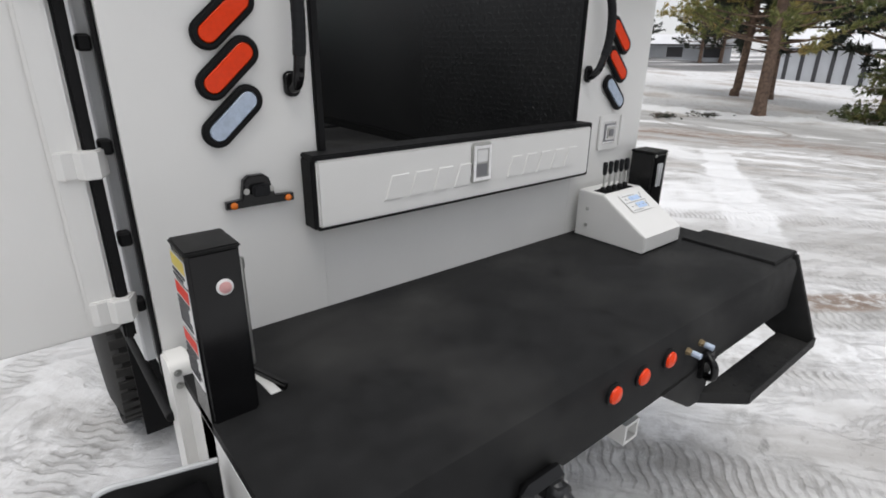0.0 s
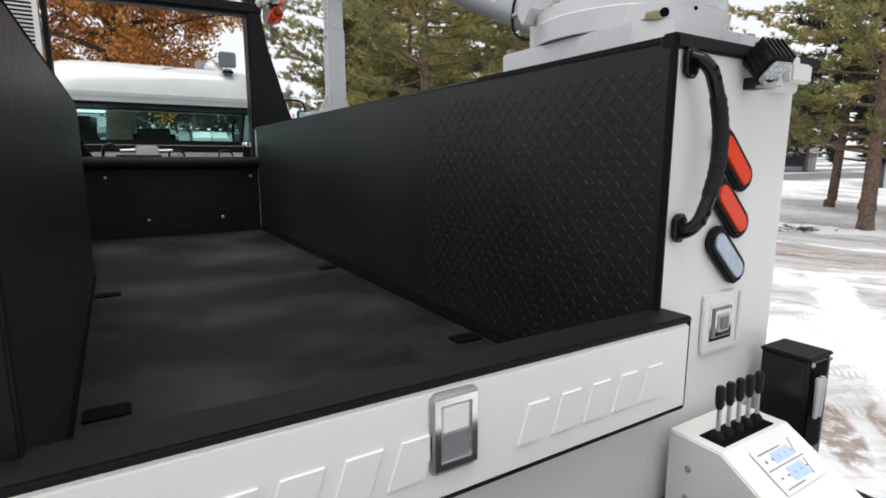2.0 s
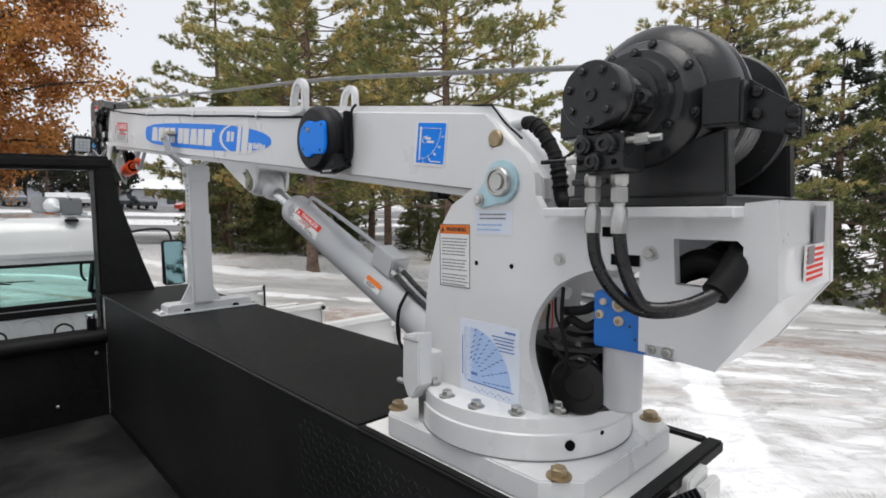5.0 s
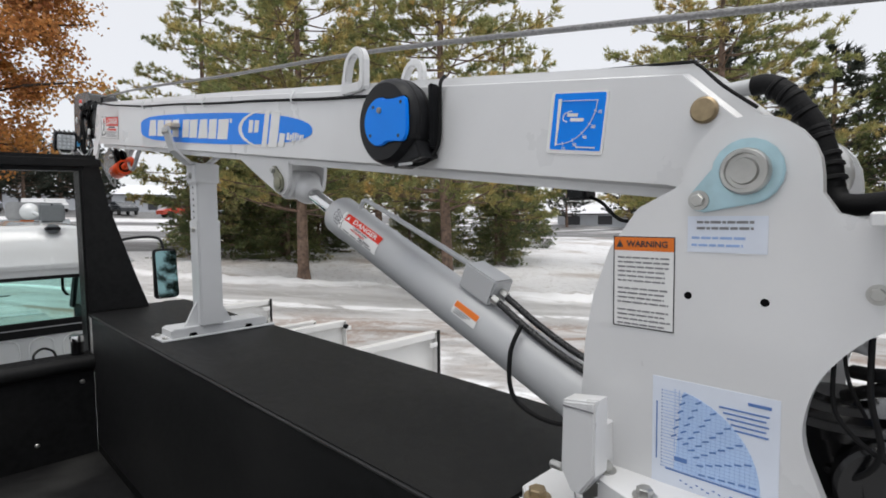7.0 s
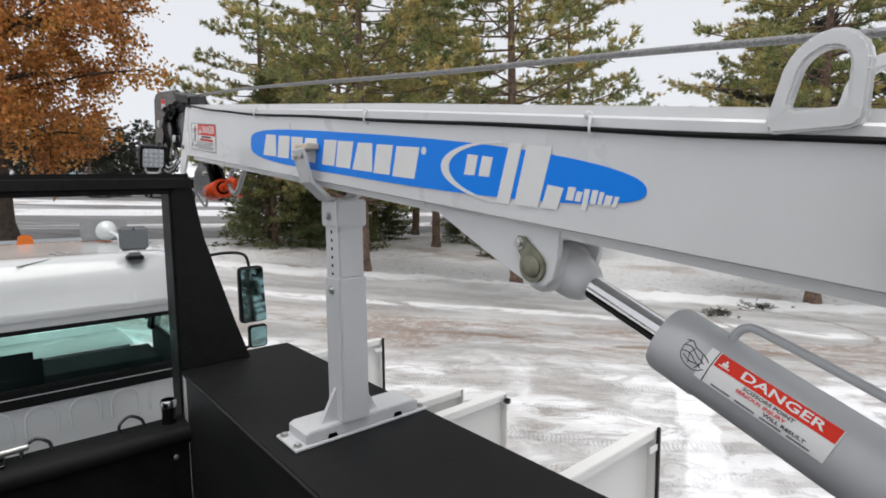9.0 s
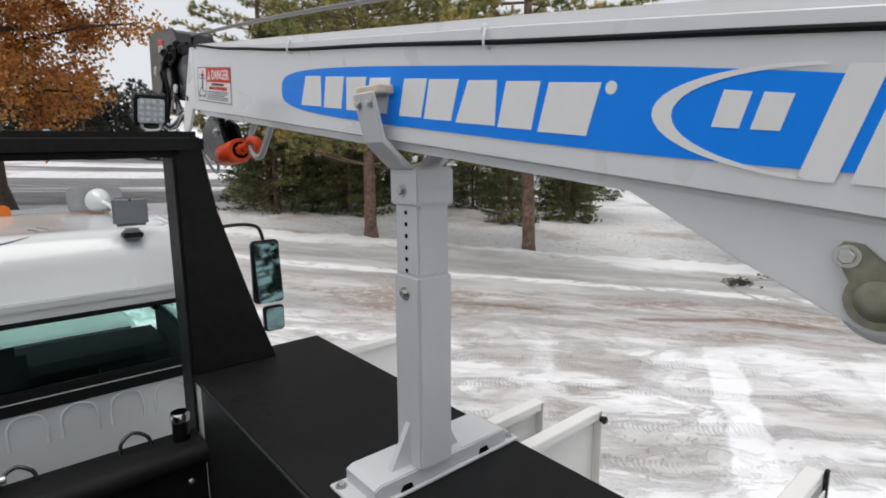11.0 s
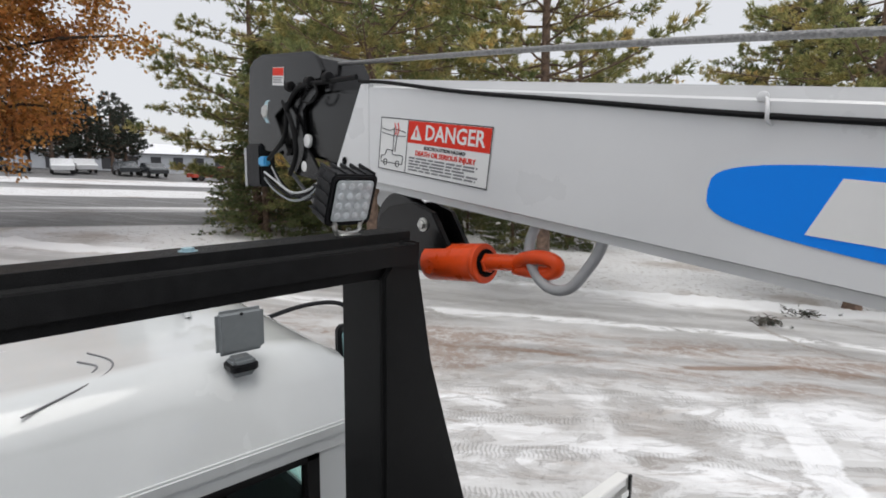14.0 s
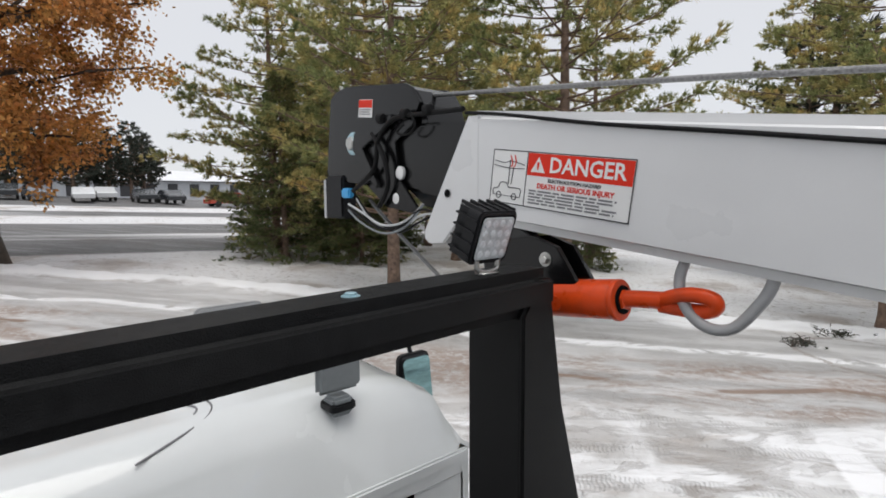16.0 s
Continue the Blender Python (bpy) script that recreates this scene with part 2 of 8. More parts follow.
def tube(points, r, seg=10, steps=8, bm=None, closed=False):
    """A round tube along a smooth line through the points."""
    bm = bm or bmesh.new()
    ps = [Vector(p) for p in points]
    line = []
    k = len(ps)
    spans = k if closed else k - 1
    for i in range(spans):
        a, b, c, d = (ps[(i - 1) % k] if closed or i else ps[0]), ps[i], ps[(i + 1) % k], (ps[(i + 2) % k] if closed or i + 2 < k else ps[-1])
        for s in range(steps):
            t = s / steps
            line.append(0.5 * ((2 * b) + (c - a) * t + (2 * a - 5 * b + 4 * c - d) * t * t + (3 * b - a - 3 * c + d) * t ** 3))
    if not closed:
        line.append(ps[-1])
    loops, u = [], None
    for i, p in enumerate(line):
        ahead = line[(i + 1) % len(line)] if closed or i + 1 < len(line) else p
        behind = line[i - 1] if closed or i else p
        d = (ahead - behind).normalized()
        u = (d.orthogonal() if u is None else u - d * u.dot(d)).normalized()
        v = d.cross(u)
        loops.append([bm.verts.new(p + (u * math.cos(2 * math.pi * j / seg) + v * math.sin(2 * math.pi * j / seg)) * r) for j in range(seg)])
    pairs = list(zip(loops, loops[1:])) + ([(loops[-1], loops[0])] if closed else [])
    for a, b in pairs:
        for j in range(seg):
            bm.faces.new((a[j], a[(j + 1) % seg], b[(j + 1) % seg], b[j]))
    if not closed:
        bm.faces.new(loops[0][::-1])
        bm.faces.new(loops[-1])
    bmesh.ops.recalc_face_normals(bm, faces=bm.faces)
    return bm


def stadium(length, width, n=10):
    """Outline of a long round-ended shape along u, about the origin."""
    r, h = width / 2, (length - width) / 2
    pts = [(h + r * math.cos(a), r * math.sin(a)) for a in (-math.pi / 2 + math.pi * i / n for i in range(n + 1))]
    pts += [(-h + r * math.cos(a), r * math.sin(a)) for a in (math.pi / 2 + math.pi * i / n for i in range(n + 1))]
    return pts


def turn2(pts, degrees, u=0.0, v=0.0):
    c, s = math.cos(radians(degrees)), math.sin(radians(degrees))
    return [(u + a * c - b * s, v + a * s + b * c) for a, b in pts]


def rounded(u0, u1, v0, v1, r, n=4):
    pts = []
    for cu, cv, a0 in ((u1 - r, v0 + r, -90), (u1 - r, v1 - r, 0), (u0 + r, v1 - r, 90), (u0 + r, v0 + r, 180)):
        pts += [(cu + r * math.cos(radians(a0 + 90 * i / n)), cv + r * math.sin(radians(a0 + 90 * i / n))) for i in range(n + 1)]
    return pts


def text_mesh(body, size, spread=1.0):
    """Flat lettering in the built-in font as a bmesh in the u, v plane, its middle at the origin."""
    cu = bpy.data.curves.new("lettering", 'FONT')
    cu.body, cu.size, cu.align_x, cu.align_y, cu.space_character = body, size, 'CENTER', 'CENTER', spread
    cu.extrude = 0.0006
    cu.offset = size * 0.018
    cu.resolution_u = 2
    ob = new("lettering", cu)
    me = bpy.data.meshes.new_from_object(ob.evaluated_get(bpy.context.evaluated_depsgraph_get()))
    bm = bmesh.new()
    bm.from_mesh(me)
    bpy.data.objects.remove(ob)
    bpy.data.meshes.remove(me)
    bpy.data.curves.remove(cu)
    return bm


def lay(bm, origin, right, up, sx=1.0, sy=1.0):
    """Takes u, v, w of a mesh to the place origin, along right and up; w stands out of the face."""
    right, up = Vector(right).normalized(), Vector(up).normalized()
    m = Matrix.Translation(origin) @ Matrix((right, up, right.cross(up))).transposed().to_4x4() @ Matrix.Diagonal((sx, sy, 1, 1))
    bmesh.ops.transform(bm, matrix=m, verts=bm.verts)
    return bm


def slab(pts, h=0.0012):
    """A thin plate of the outline pts in u, v, its top at h."""
    return prism(pts, "z", 0.0, h)


def rect(u0, u1, v0, v1):
    return [(u0, v0), (u1, v0), (u1, v1), (u0, v1)]


def bars(rows, u0, u1, height, h=0.0018, seed=1, ragged=0.25):
    """Rows of plain bars in place of small print, at the given v."""
    rnd = random.Random(seed)
    bm = bmesh.new()
    for v in rows:
        u = u0
        end = u1 - rnd.random() * ragged * (u1 - u0)
        while u < end:
            w = min((u1 - u0) * rnd.uniform(0.06, 0.2), end - u)
            if w > 0.002:
                prism(rect(u, u + w, v - height / 2, v + height / 2), "z", 0.0, h, bm=bm)
            u += w + (u1 - u0) * 0.022
    return bm


def joined(*bms):
    out = bms[0]
    for b in bms[1:]:
        me = bpy.data.meshes.new("tmp")
        b.to_mesh(me)
        b.free()
        out.from_mesh(me)
        bpy.data.meshes.remove(me)
    return out


# ---- service body ----
XL, XR, IN = -1.17, 1.18, 0.63       # outer sides and half the bed's width
TOP, FLOOR, FRONT = 2.295, 1.36, 4.50


def service_body():
    body = thing("service_body", "white steel truck service body with black lined bed", "truck body", (0, 2.2, 1.0))

    def add(name, bm, mat, label="", parent=None, smooth=False):
        return part(name, local(bm, body), mat, parent or body, label, smooth)

    # side boxes
    add("side_box", box(XL, -IN - 0.012, 0, 2.6, 1.0, TOP - 0.022, 0.0015), WHITE, "white painted side box")
    add("front_side_box", box(XL, -0.96, 2.6, FRONT, 1.0, TOP - 0.022, 0.006, 2), LINER, "narrower black front side box")
    add("side_box", box(IN + 0.012, XR, 0, FRONT, 1.0, TOP - 0.022, 0.0015), WHITE, "white painted side box")
    add("inner_wall", box(-IN - 0.012, -IN, -0.006, 2.612, 1.411, TOP - 0.004, 0.004), INNER, "black textured inner wall")
    add("inner_wall", box(IN, IN + 0.012, -0.006, 4.25, 1.411, TOP - 0.004, 0.004), INNER, "black textured inner wall")
    add("wall_foot", box(-IN - 0.012, -IN, 0.042, 2.612, FLOOR - 0.02, 1.411), LINER)
    add("wall_foot", box(IN, IN + 0.012, 0.042, 4.25, FLOOR - 0.02, 1.411), LINER)
    add("wall_return", box(-0.97, -IN, 2.601, 2.612, FLOOR - 0.02, TOP - 0.024), LINER)
    add("lid", box(XL - 0.03, -IN + 0.003, -0.012, 2.615, TOP - 0.022, TOP, 0.010, 3), LINER, "black coated box top")
    add("lid", box(XL - 0.03, -0.955, 2.616, FRONT + 0.02, TOP - 0.022, TOP, 0.006, 2), LINER, "black coated box top")
    add("lid", box(IN - 0.003, 1.33, 0.79, FRONT + 0.02, TOP - 0.022, TOP, 0.010, 3), LINER, "black coated box top")
    # crane end of the right-hand box: white panel with black edging
    add("mount_panel", box(IN + 0.03, 1.262, 0.03, 0.79, TOP - 0.022, TOP - 0.003, 0.003), WHITE, "white crane mounting panel")
    add("edge_trim", box(IN - 0.004, 1.30, -0.012, 0.03, TOP - 0.03, TOP + 0.004, 0.005, 2), LINER)
    add("edge_trim", box(1.262, 1.30, 0.03, 0.79, TOP - 0.03, TOP + 0.004, 0.005, 2), LINER)
    add("edge_trim", box(IN - 0.003, IN + 0.03, 0.03, 0.79, TOP - 0.022, TOP, 0.006, 2), LINER)
    # raised lozenges of the tread plate on the wall beside the crane
    bm = bmesh.new()
    for i in range(42):
        for j in range(int((TOP - FLOOR - 0.05) / 0.027)):
            y, z = 0.03 + i * 0.027, FLOOR + 0.02 + j * 0.027
            s = 1 if (i + j) % 2 else -1
            c = [(-0.0092, -0.0092 * s), (0.0022, -0.0022 * s), (0.0092, 0.0092 * s), (-0.0022, 0.0022 * s)]
            lo = [bm.verts.new((IN - 0.0005, y + a, z + b)) for a, b in c]
            hi = [bm.verts.new((IN - 0.0014, y + a * 0.62, z + b * 0.62)) for a, b in c]
            bm.faces.new(hi)
            for k in range(4):
                bm.faces.new((lo[k], lo[(k + 1) % 4], hi[(k + 1) % 4], hi[k]))
    bmesh.ops.recalc_face_normals(bm, faces=bm.faces)
    tread = add("tread_pattern", bm, INNER, "raised lozenge tread pattern")
    tread["kind"] = "stuff"
    # bed
    add("bed_floor", box(-IN, IN, 0.04, 4.25, FLOOR - 0.05, FLOOR, 0.003), BEDMAT, "scuffed black bed floor")
    add("bed_floor", box(-0.958, -IN - 0.001, 2.613, 4.25, FLOOR - 0.05, FLOOR - 0.001, 0.003), BEDMAT, "scuffed black bed floor")
    for x, y in ((0.56, 2.24), (0.56, 0.74), (-0.57, 2.16), (-0.56, 0.74)):
        add("tie_down", prism(rounded(x - 0.055, x + 0.055, y - 0.04, y + 0.04, 0.012), "z", FLOOR - 0.002, FLOOR + 0.006, 0.002), DARK, "recessed black tie-down")
    add("bulkhead", box(-0.955, IN, 4.25, 4.30, FLOOR - 0.02, 1.97, 0.006, 2), LINER, "black front wall of the bed")
    add("bulkhead_rail", prism(rounded(4.20, 4.44, 1.93, 2.03, 0.045, 6), "x", -0.955, IN), LINER, "rounded black rail", smooth=True)
    for x, z in ((0.3, 1.50), (-0.28, 1.50), (0.56, 1.86), (-0.56, 1.86)):
        add("wall_screw", turned((x, 4.25, z), (x, 4.0, z), [(0, 0.014), (0.006, 0.014), (0.012, 0.008)], 14), STEEL, "bright screw head")
    for x in (0.38, -0.02):
        add("rope_ring", tube([(x - 0.06, 4.36, 2.02), (x - 0.05, 4.38, 2.065), (x, 4.40, 2.09), (x + 0.05, 4.38, 2.065), (x + 0.06, 4.36, 2.02)], 0.008), BLACK, "black ring")
    cap = add("filler_neck", turned((0.555, 4.33, 2.02), (0.555, 4.33, 2.2), [(0, 0.036), (0.1, 0.036)], 20), BLACK, smooth=True)
    part("cap", local(turned((0.555, 4.33, 2.12), (0.555, 4.33, 2.3), [(0, 0.04), (0.03, 0.042), (0.04, 0.036)], 20), body), CHROME, cap, "chrome cap", True)
    # valve and hoses in the front corner
    add("valve", box(-0.33, -0.16, 4.30, 4.40, 2.03, 2.12, 0.012, 2), GALV, "small grey valve block")
    add("valve_fitting", rod((-0.16, 4.35, 2.075), (-0.05, 4.35, 2.08), 0.016), STEEL, smooth=True)
    add("valve_fitting", rod((-0.44, 4.35, 2.075), (-0.33, 4.35, 2.08), 0.016), STEEL, smooth=True)
    for k in range(5):
        sway = 0.018 * math.sin(k * 2.3)
        add("hose", tube([(-0.93 + 0.022 * k, 4.20 + 0.025 * (k % 3), 2.62 - 0.02 * k), (-0.885 + 0.02 * k + sway, 4.21 + 0.02 * (k % 2), 2.47), (-0.83 + 0.016 * k, 4.23 + sway, 2.33 - 0.012 * k), (-0.785 + 0.018 * k + sway, 4.26, 2.19), (-0.745 + 0.016 * k, 4.30, 2.09), (-0.725 + 0.02 * k, 4.35, 2.03)], 0.017, 12), HOSE, "black rubber hose", smooth=True)
    add("hose", tube([(-0.56, 4.36, 2.03), (-0.55, 4.34, 2.10), (-0.50, 4.34, 2.13), (-0.44, 4.35, 2.085)], 0.013, 10), HOSE, "black rubber hose", smooth=True)
    for k in range(4):
        add("hose_end", rod((-0.82 + 0.025 * k, 4.215, 2.30 - 0.035 * k), (-0.80 + 0.025 * k, 4.22, 2.27 - 0.035 * k), 0.012, 10), STEEL, "steel hose end", smooth=True)
    add("valve_tray", box(-0.47, -0.14, 4.28, 4.42, 2.03, 2.045, 0.003), BLACK)
    # rear sill below the tailgate
    add("rear_sill", box(-IN - 0.012, IN + 0.012, 0.0, 0.04, 1.0, 1.409, 0.0012), WHITE, "white rear sill panel")
    # rubber edge strips of the opening
    add("edge_strip", box(-IN - 0.014, -IN + 0.012, -0.014, 0.02, 1.62, TOP, 0.004, 2), RUBBER)
    add("edge_strip", box(IN - 0.003, IN + 0.010, -0.012, 0.006, 1.62, TOP, 0.003, 2), RUBBER)

    # tailgate with embossed plain blocks and a latch
    gate = add("tailgate", box(-0.69, 0.658, -0.083, -0.014, 1.412, 1.628, 0.008, 3), WHITE, "white tailgate with embossed shapes")
    part("tailgate_cap", local(box(-0.70, 0.664, -0.081, 0.012, 1.626, 1.642, 0.004, 2), body), RUBBER, gate, "black rubber top edge")
    part("tailgate_side", local(box(-0.706, -0.689, -0.079, -0.008, 1.41, 1.63, 0.004, 2), body), RUBBER, gate, "black rubber side edge")
    part("tailgate_side", local(box(0.657, 0.664, -0.079, -0.008, 1.41, 1.63, 0.003, 2), body), RUBBER, gate, "black rubber side edge")
    part("tailgate_lip", local(box(-0.692, 0.66, -0.079, -0.006, 1.405, 1.413, 0.002), body), RUBBER, gate)

    def emboss(x, w, h, slant, hole=0.0):
        z = 1.508
        pts = [(x - w / 2, z - h / 2), (x + w / 2, z - h / 2), (x + w / 2 + slant, z + h / 2), (x - w / 2 + slant, z + h / 2)]
        bm = prism(pts, "y", -0.088, -0.080, 0.0038, 3)
        part("embossed_block", local(bm, body), WHITE, gate, smooth=True)

    for x, w in ((-0.415, 0.075), (-0.315, 0.075), (-0.215, 0.07), (-0.115, 0.075)):
        emboss(x, w, 0.085, 0.03, 1)
    for x, w in ((0.155, 0.06), (0.243, 0.06), (0.33, 0.06), (0.417, 0.06), (0.505, 0.06)):
        emboss(x, w, 0.085, 0.026, 1)
    latch = part("tailgate_latch", local(prism(rounded(-0.068, 0.032, 1.468, 1.62, 0.016), "y", -0.091, -0.08, 0.003, 2), body), STEEL, gate, "stainless paddle latch", True)
    part("latch_frame", local(joined(box(-0.062, -0.05, -0.096, -0.089, 1.478, 1.61), box(0.014, 0.026, -0.096, -0.089, 1.478, 1.61), box(-0.05, 0.014, -0.096, -0.089, 1.598, 1.61), box(-0.05, 0.014, -0.096, -0.089, 1.478, 1.49)), body), CHROME, latch)
    part("latch_paddle", local(box(-0.046, 0.010, -0.0945, -0.089, 1.545, 1.594, 0.003), body), PAPER, latch)
    part("latch_recess", local(box(-0.046, 0.010, -0.0915, -0.0895, 1.492, 1.54), body), GREYINK, latch)

    # oval lamps
    def lamp(x, z, tilt, lens):
        g = add("tail_lamp", prism(turn2(stadium(0.207, 0.084), tilt, x, z), "y", -0.022, -0.001, 0.007, 3), RUBBER, "oval lamp in a black rubber grommet", smooth=True)
        part("lens", local(prism(turn2(stadium(0.172, 0.052), tilt, x, z), "y", -0.026, -0.018, 0.004, 3), body), lens, g, "red lens" if lens is RED else "clear lens", True)

    for z, lens in ((2.017, RED), (1.891, RED), (1.765, CLEAR)):
        lamp(-0.888 + (2.017 - z) * -0.02, z, 42, lens)
        lamp(0.892 + (2.017 - z) * 0.02, z - 0.008, 138, lens)

    # grab handles
    def handle(x, z0, z1, lean):
        def bow(z):
            q = min(1.0, max(0.0, (z - z0) / (z1 - z0)))
            return x + lean * math.sin(math.pi * q) ** 0.75, -0.046 - 0.014 * math.sin(math.pi * q) ** 0.6
        grip = [(*bow(z0 + q * (z1 - z0)), z0 + q * (z1 - z0)) for q in (0.2, 0.3, 0.4, 0.5, 0.6, 0.7, 0.8)]
        g = add("grab_handle", tube(grip, 0.0185, 16, 6), PLASTIC, "black moulded grab handle", smooth=True)
        for z, s in ((z0, 1), (z1, -1)):
            # curved wrist that runs from the grip down to its foot on the panel
            ends = [(*bow(z + s * 0.20 * (z1 - z0)), z + s * 0.20 * (z1 - z0)), (*bow(z + s * 0.13 * (z1 - z0)), z + s * 0.13 * (z1 - z0)), (*bow(z + s * 0.05 * (z1 - z0)), z + s * 0.05 * (z1 - z0)), (x + 0.002, -0.034, z - s * 0.004), (x - 0.004, -0.008, z - s * 0.014)]
            part("wrist", local(tube(ends, 0.0165, 14, 6), body), BLACK, g, "glossy moulded wrist", True)
            part("foot", local(prism(rounded(x - 0.027, x + 0.023, z - 0.036, z + 0.036, 0.020, 5), "y", -0.022, -0.001, 0.008, 3), body), BLACK, g, smooth=True)
            for k in (0.045, 0.10):
                gx, gy = bow(z + s * k * (z1 - z0))
                part("screw_recess", local(turned((gx, gy - 0.0160, z + s * k * (z1 - z0)), (gx, gy - 0.1, z + s * k * (z1 - z0)), [(0, 0.0065), (0.0015, 0.0065)], 12), body), DARK, g)
        for k in range(11):
            z = z0 + (0.23 + 0.054 * k) * (z1 - z0)
            gx, gy = bow(z)
            bm = turned((gx, gy, z - 0.009), (gx, gy, z + 0.1), [(0, 0.0180), (0.005, 0.0193), (0.013, 0.0193), (0.018, 0.0180)], 16)
            part("finger_grip", local(bm, body), PLASTIC, g, smooth=True)

    handle(-0.712, 1.845, 2.235, 0.012)
    handle(0.688, 1.845, 2.235, 0.062)

    # plate lamp bracket
    br = add("plate_lamp", prism([(-0.945, 1.505), (-0.742, 1.505), (-0.742, 1.527), (-0.80, 1.53), (-0.815, 1.585), (-0.83, 1.597), (-0.875, 1.597), (-0.89, 1.585), (-0.90, 1.53), (-0.945, 1.527)], "y", -0.026, -0.002, 0.004, 2), BLACK, "black plate lamp bracket with amber ends", smooth=True)
    part("lamp_hood", local(prism(rounded(-0.872, -0.82, 1.535, 1.57, 0.012), "y", -0.045, -0.024, 0.005, 2), body), PLASTIC, br, smooth=True)
    for x in (-0.925, -0.762):
        part("marker", local(turned((x, -0.026, 1.516), (x, -0.1, 1.516), [(0, 0.010), (0.004, 0.010), (0.007, 0.006)], 14), body), AMBER, br, "amber marker", True)
    for x in (-0.885, -0.812):
        part("screw", local(bolt_head((x, -0.026, 1.552), (0, -1, 0), 0.006), body), STEEL, br)

    # key latch on the right-hand box
    kl = add("key_latch", prism(rounded(0.825, 0.985, 1.485, 1.655, 0.012), "y", -0.009, -0.001, 0.003, 2), WHITE, "white latch door with a square chrome lock", smooth=True)
    for k, (s, mt) in enumerate(((0.052, CHROME), (0.043, GREYINK), (0.036, CHROME), (0.026, STEEL), (0.017, GREYINK))):
        part("lock_ring", local(prism(rounded(0.905 - s, 0.905 + s, 1.57 - s, 1.57 + s, 0.004), "y", -0.012 - 0.003 * k, -0.008 - 0.003 * k, 0.001, 1), body), mt, kl)
    part("hinge", local(joined(rod((0.99, -0.012, 1.5), (0.99, -0.012, 1.65), 0.006), box(0.985, 1.0, -0.01, -0.002, 1.61, 1.63), box(0.985, 1.0, -0.01, -0.002, 1.52, 1.54)), body), WHITE, kl)
    # small junction covers near the top
    for x, s in ((-1.02, 1), (1.085, 1)):
        pc = add("socket_cover", prism(rounded(x - 0.06, x + 0.06, 2.19, 2.29, 0.012), "y", -0.03, -0.001, 0.005, 2), WHITE, "white weatherproof cover", smooth=True)
        part("flap", local(box(x - 0.03, x + 0.075, -0.055, -0.029, 2.215, 2.265, 0.006, 2), body), WHITE, pc)

    # rear left compartment door, standing open
    door = add("compartment_door", prism(rounded(-1.98, -1.262, 1.19, 2.32, 0.035, 5), "y", 0.06, 0.10, 0.008, 3), WHITE, "white compartment door standing open", smooth=True)
    part("door_flange", local(prism(rounded(-1.325, -1.252, 1.20, 2.31, 0.02), "y", 0.04, 0.062, 0.008, 2), body), WHITE, door, smooth=True)
    part("door_seal", local(box(-1.252, -1.222, 0.03, 0.10, 1.17, 2.31, 0.006, 2), body), RUBBER, door, "black rubber seal")
    for z in (1.262, 1.665, 2.08):
        part("hinge", local(prism([(-1.315, 0.035), (-1.30, 0.028), (-1.275, 0.032), (-1.26, 0.012), (-1.225, 0.01), (-1.215, 0.03), (-1.2, 0.06), (-1.30, 0.06), (-1.315, 0.048)], "z", z - 0.036, z + 0.036, 0.004, 2), body), WHITE, door, "white strap hinge")
    add("jamb_seal", box(XL - 0.012, XL - 0.0005, 0.02, 0.05, 1.02, 2.27, 0.004), RUBBER)
    add("side_frame", box(XL - 0.035, XL - 0.001, 0.12, 4.4, 1.03, 2.26, 0.006), POSTGREY, "grey side compartment frame")
    for z in (1.25, 1.45, 1.7, 1.95):
        add("door_bumper", box(XL - 0.045, XL - 0.012, 0.05, 0.09, z - 0.02, z + 0.02, 0.006), RUBBER)

    # kerb-side doors standing open, seen over the box top
    for y, x1, zt in ((2.346, 1.99, 2.25), (3.07, 1.84, 2.24), (3.30, 1.75, 2.22), (4.42, 1.98, 2.22)):
        d = add("compartment_door", box(1.20, x1, y - 0.008, y + 0.008, 1.1, zt, 0.003, 2), WHITE, "white compartment door standing open")
        part("door_return", local(joined(box(1.205, x1, y - 0.045, y + 0.008, zt - 0.006, zt + 0.002, 0.003), box(x1 - 0.008, x1, y - 0.045, y + 0.008, 1.1, zt, 0.003), box(1.205, x1 - 0.02, y - 0.045, y - 0.040, zt - 0.035, zt - 0.003, 0.002)), body), WHITE, d)
        if x1 < 1.8:
            continue
        if x1 > 1.9:
            part("edge_bar", local(box(x1 - 0.012, x1 + 0.006, y - 0.060, y - 0.046, 1.2, zt + 0.012, 0.003), body), BLACK, d, "black edge bar")
            part("bar_bracket", local(box(x1 - 0.075, x1 - 0.012, y - 0.056, y - 0.050, zt - 0.085, zt - 0.055, 0.003), body), WHITE, d)
        else:
            part("latch_knob", local(turned((x1 - 0.02, y - 0.05, zt - 0.03), (x1 - 0.02, y - 0.15, zt - 0.03), [(0, 0.012), (0.008, 0.012), (0.012, 0.016), (0.022, 0.016), (0.026, 0.010)], 14), body), BLACK, d, "black latch knob", True)
            part("latch_tab", local(box(x1 - 0.01, x1 + 0.05, y - 0.03, y - 0.022, zt - 0.07, zt - 0.04, 0.003), body), WHITE, d)
    # rear wheel and mudguard on the near side
    wheel = add("rear_wheel", turned((-1.26, 1.55, 0.5), (-0.6, 1.55, 0.5), [(0, 0.36), (0.03, 0.46), (0.06, 0.495), (0.24, 0.495), (0.28, 0.46), (0.3, 0.36)], 40), TYRE, "black truck tyre", smooth=True)
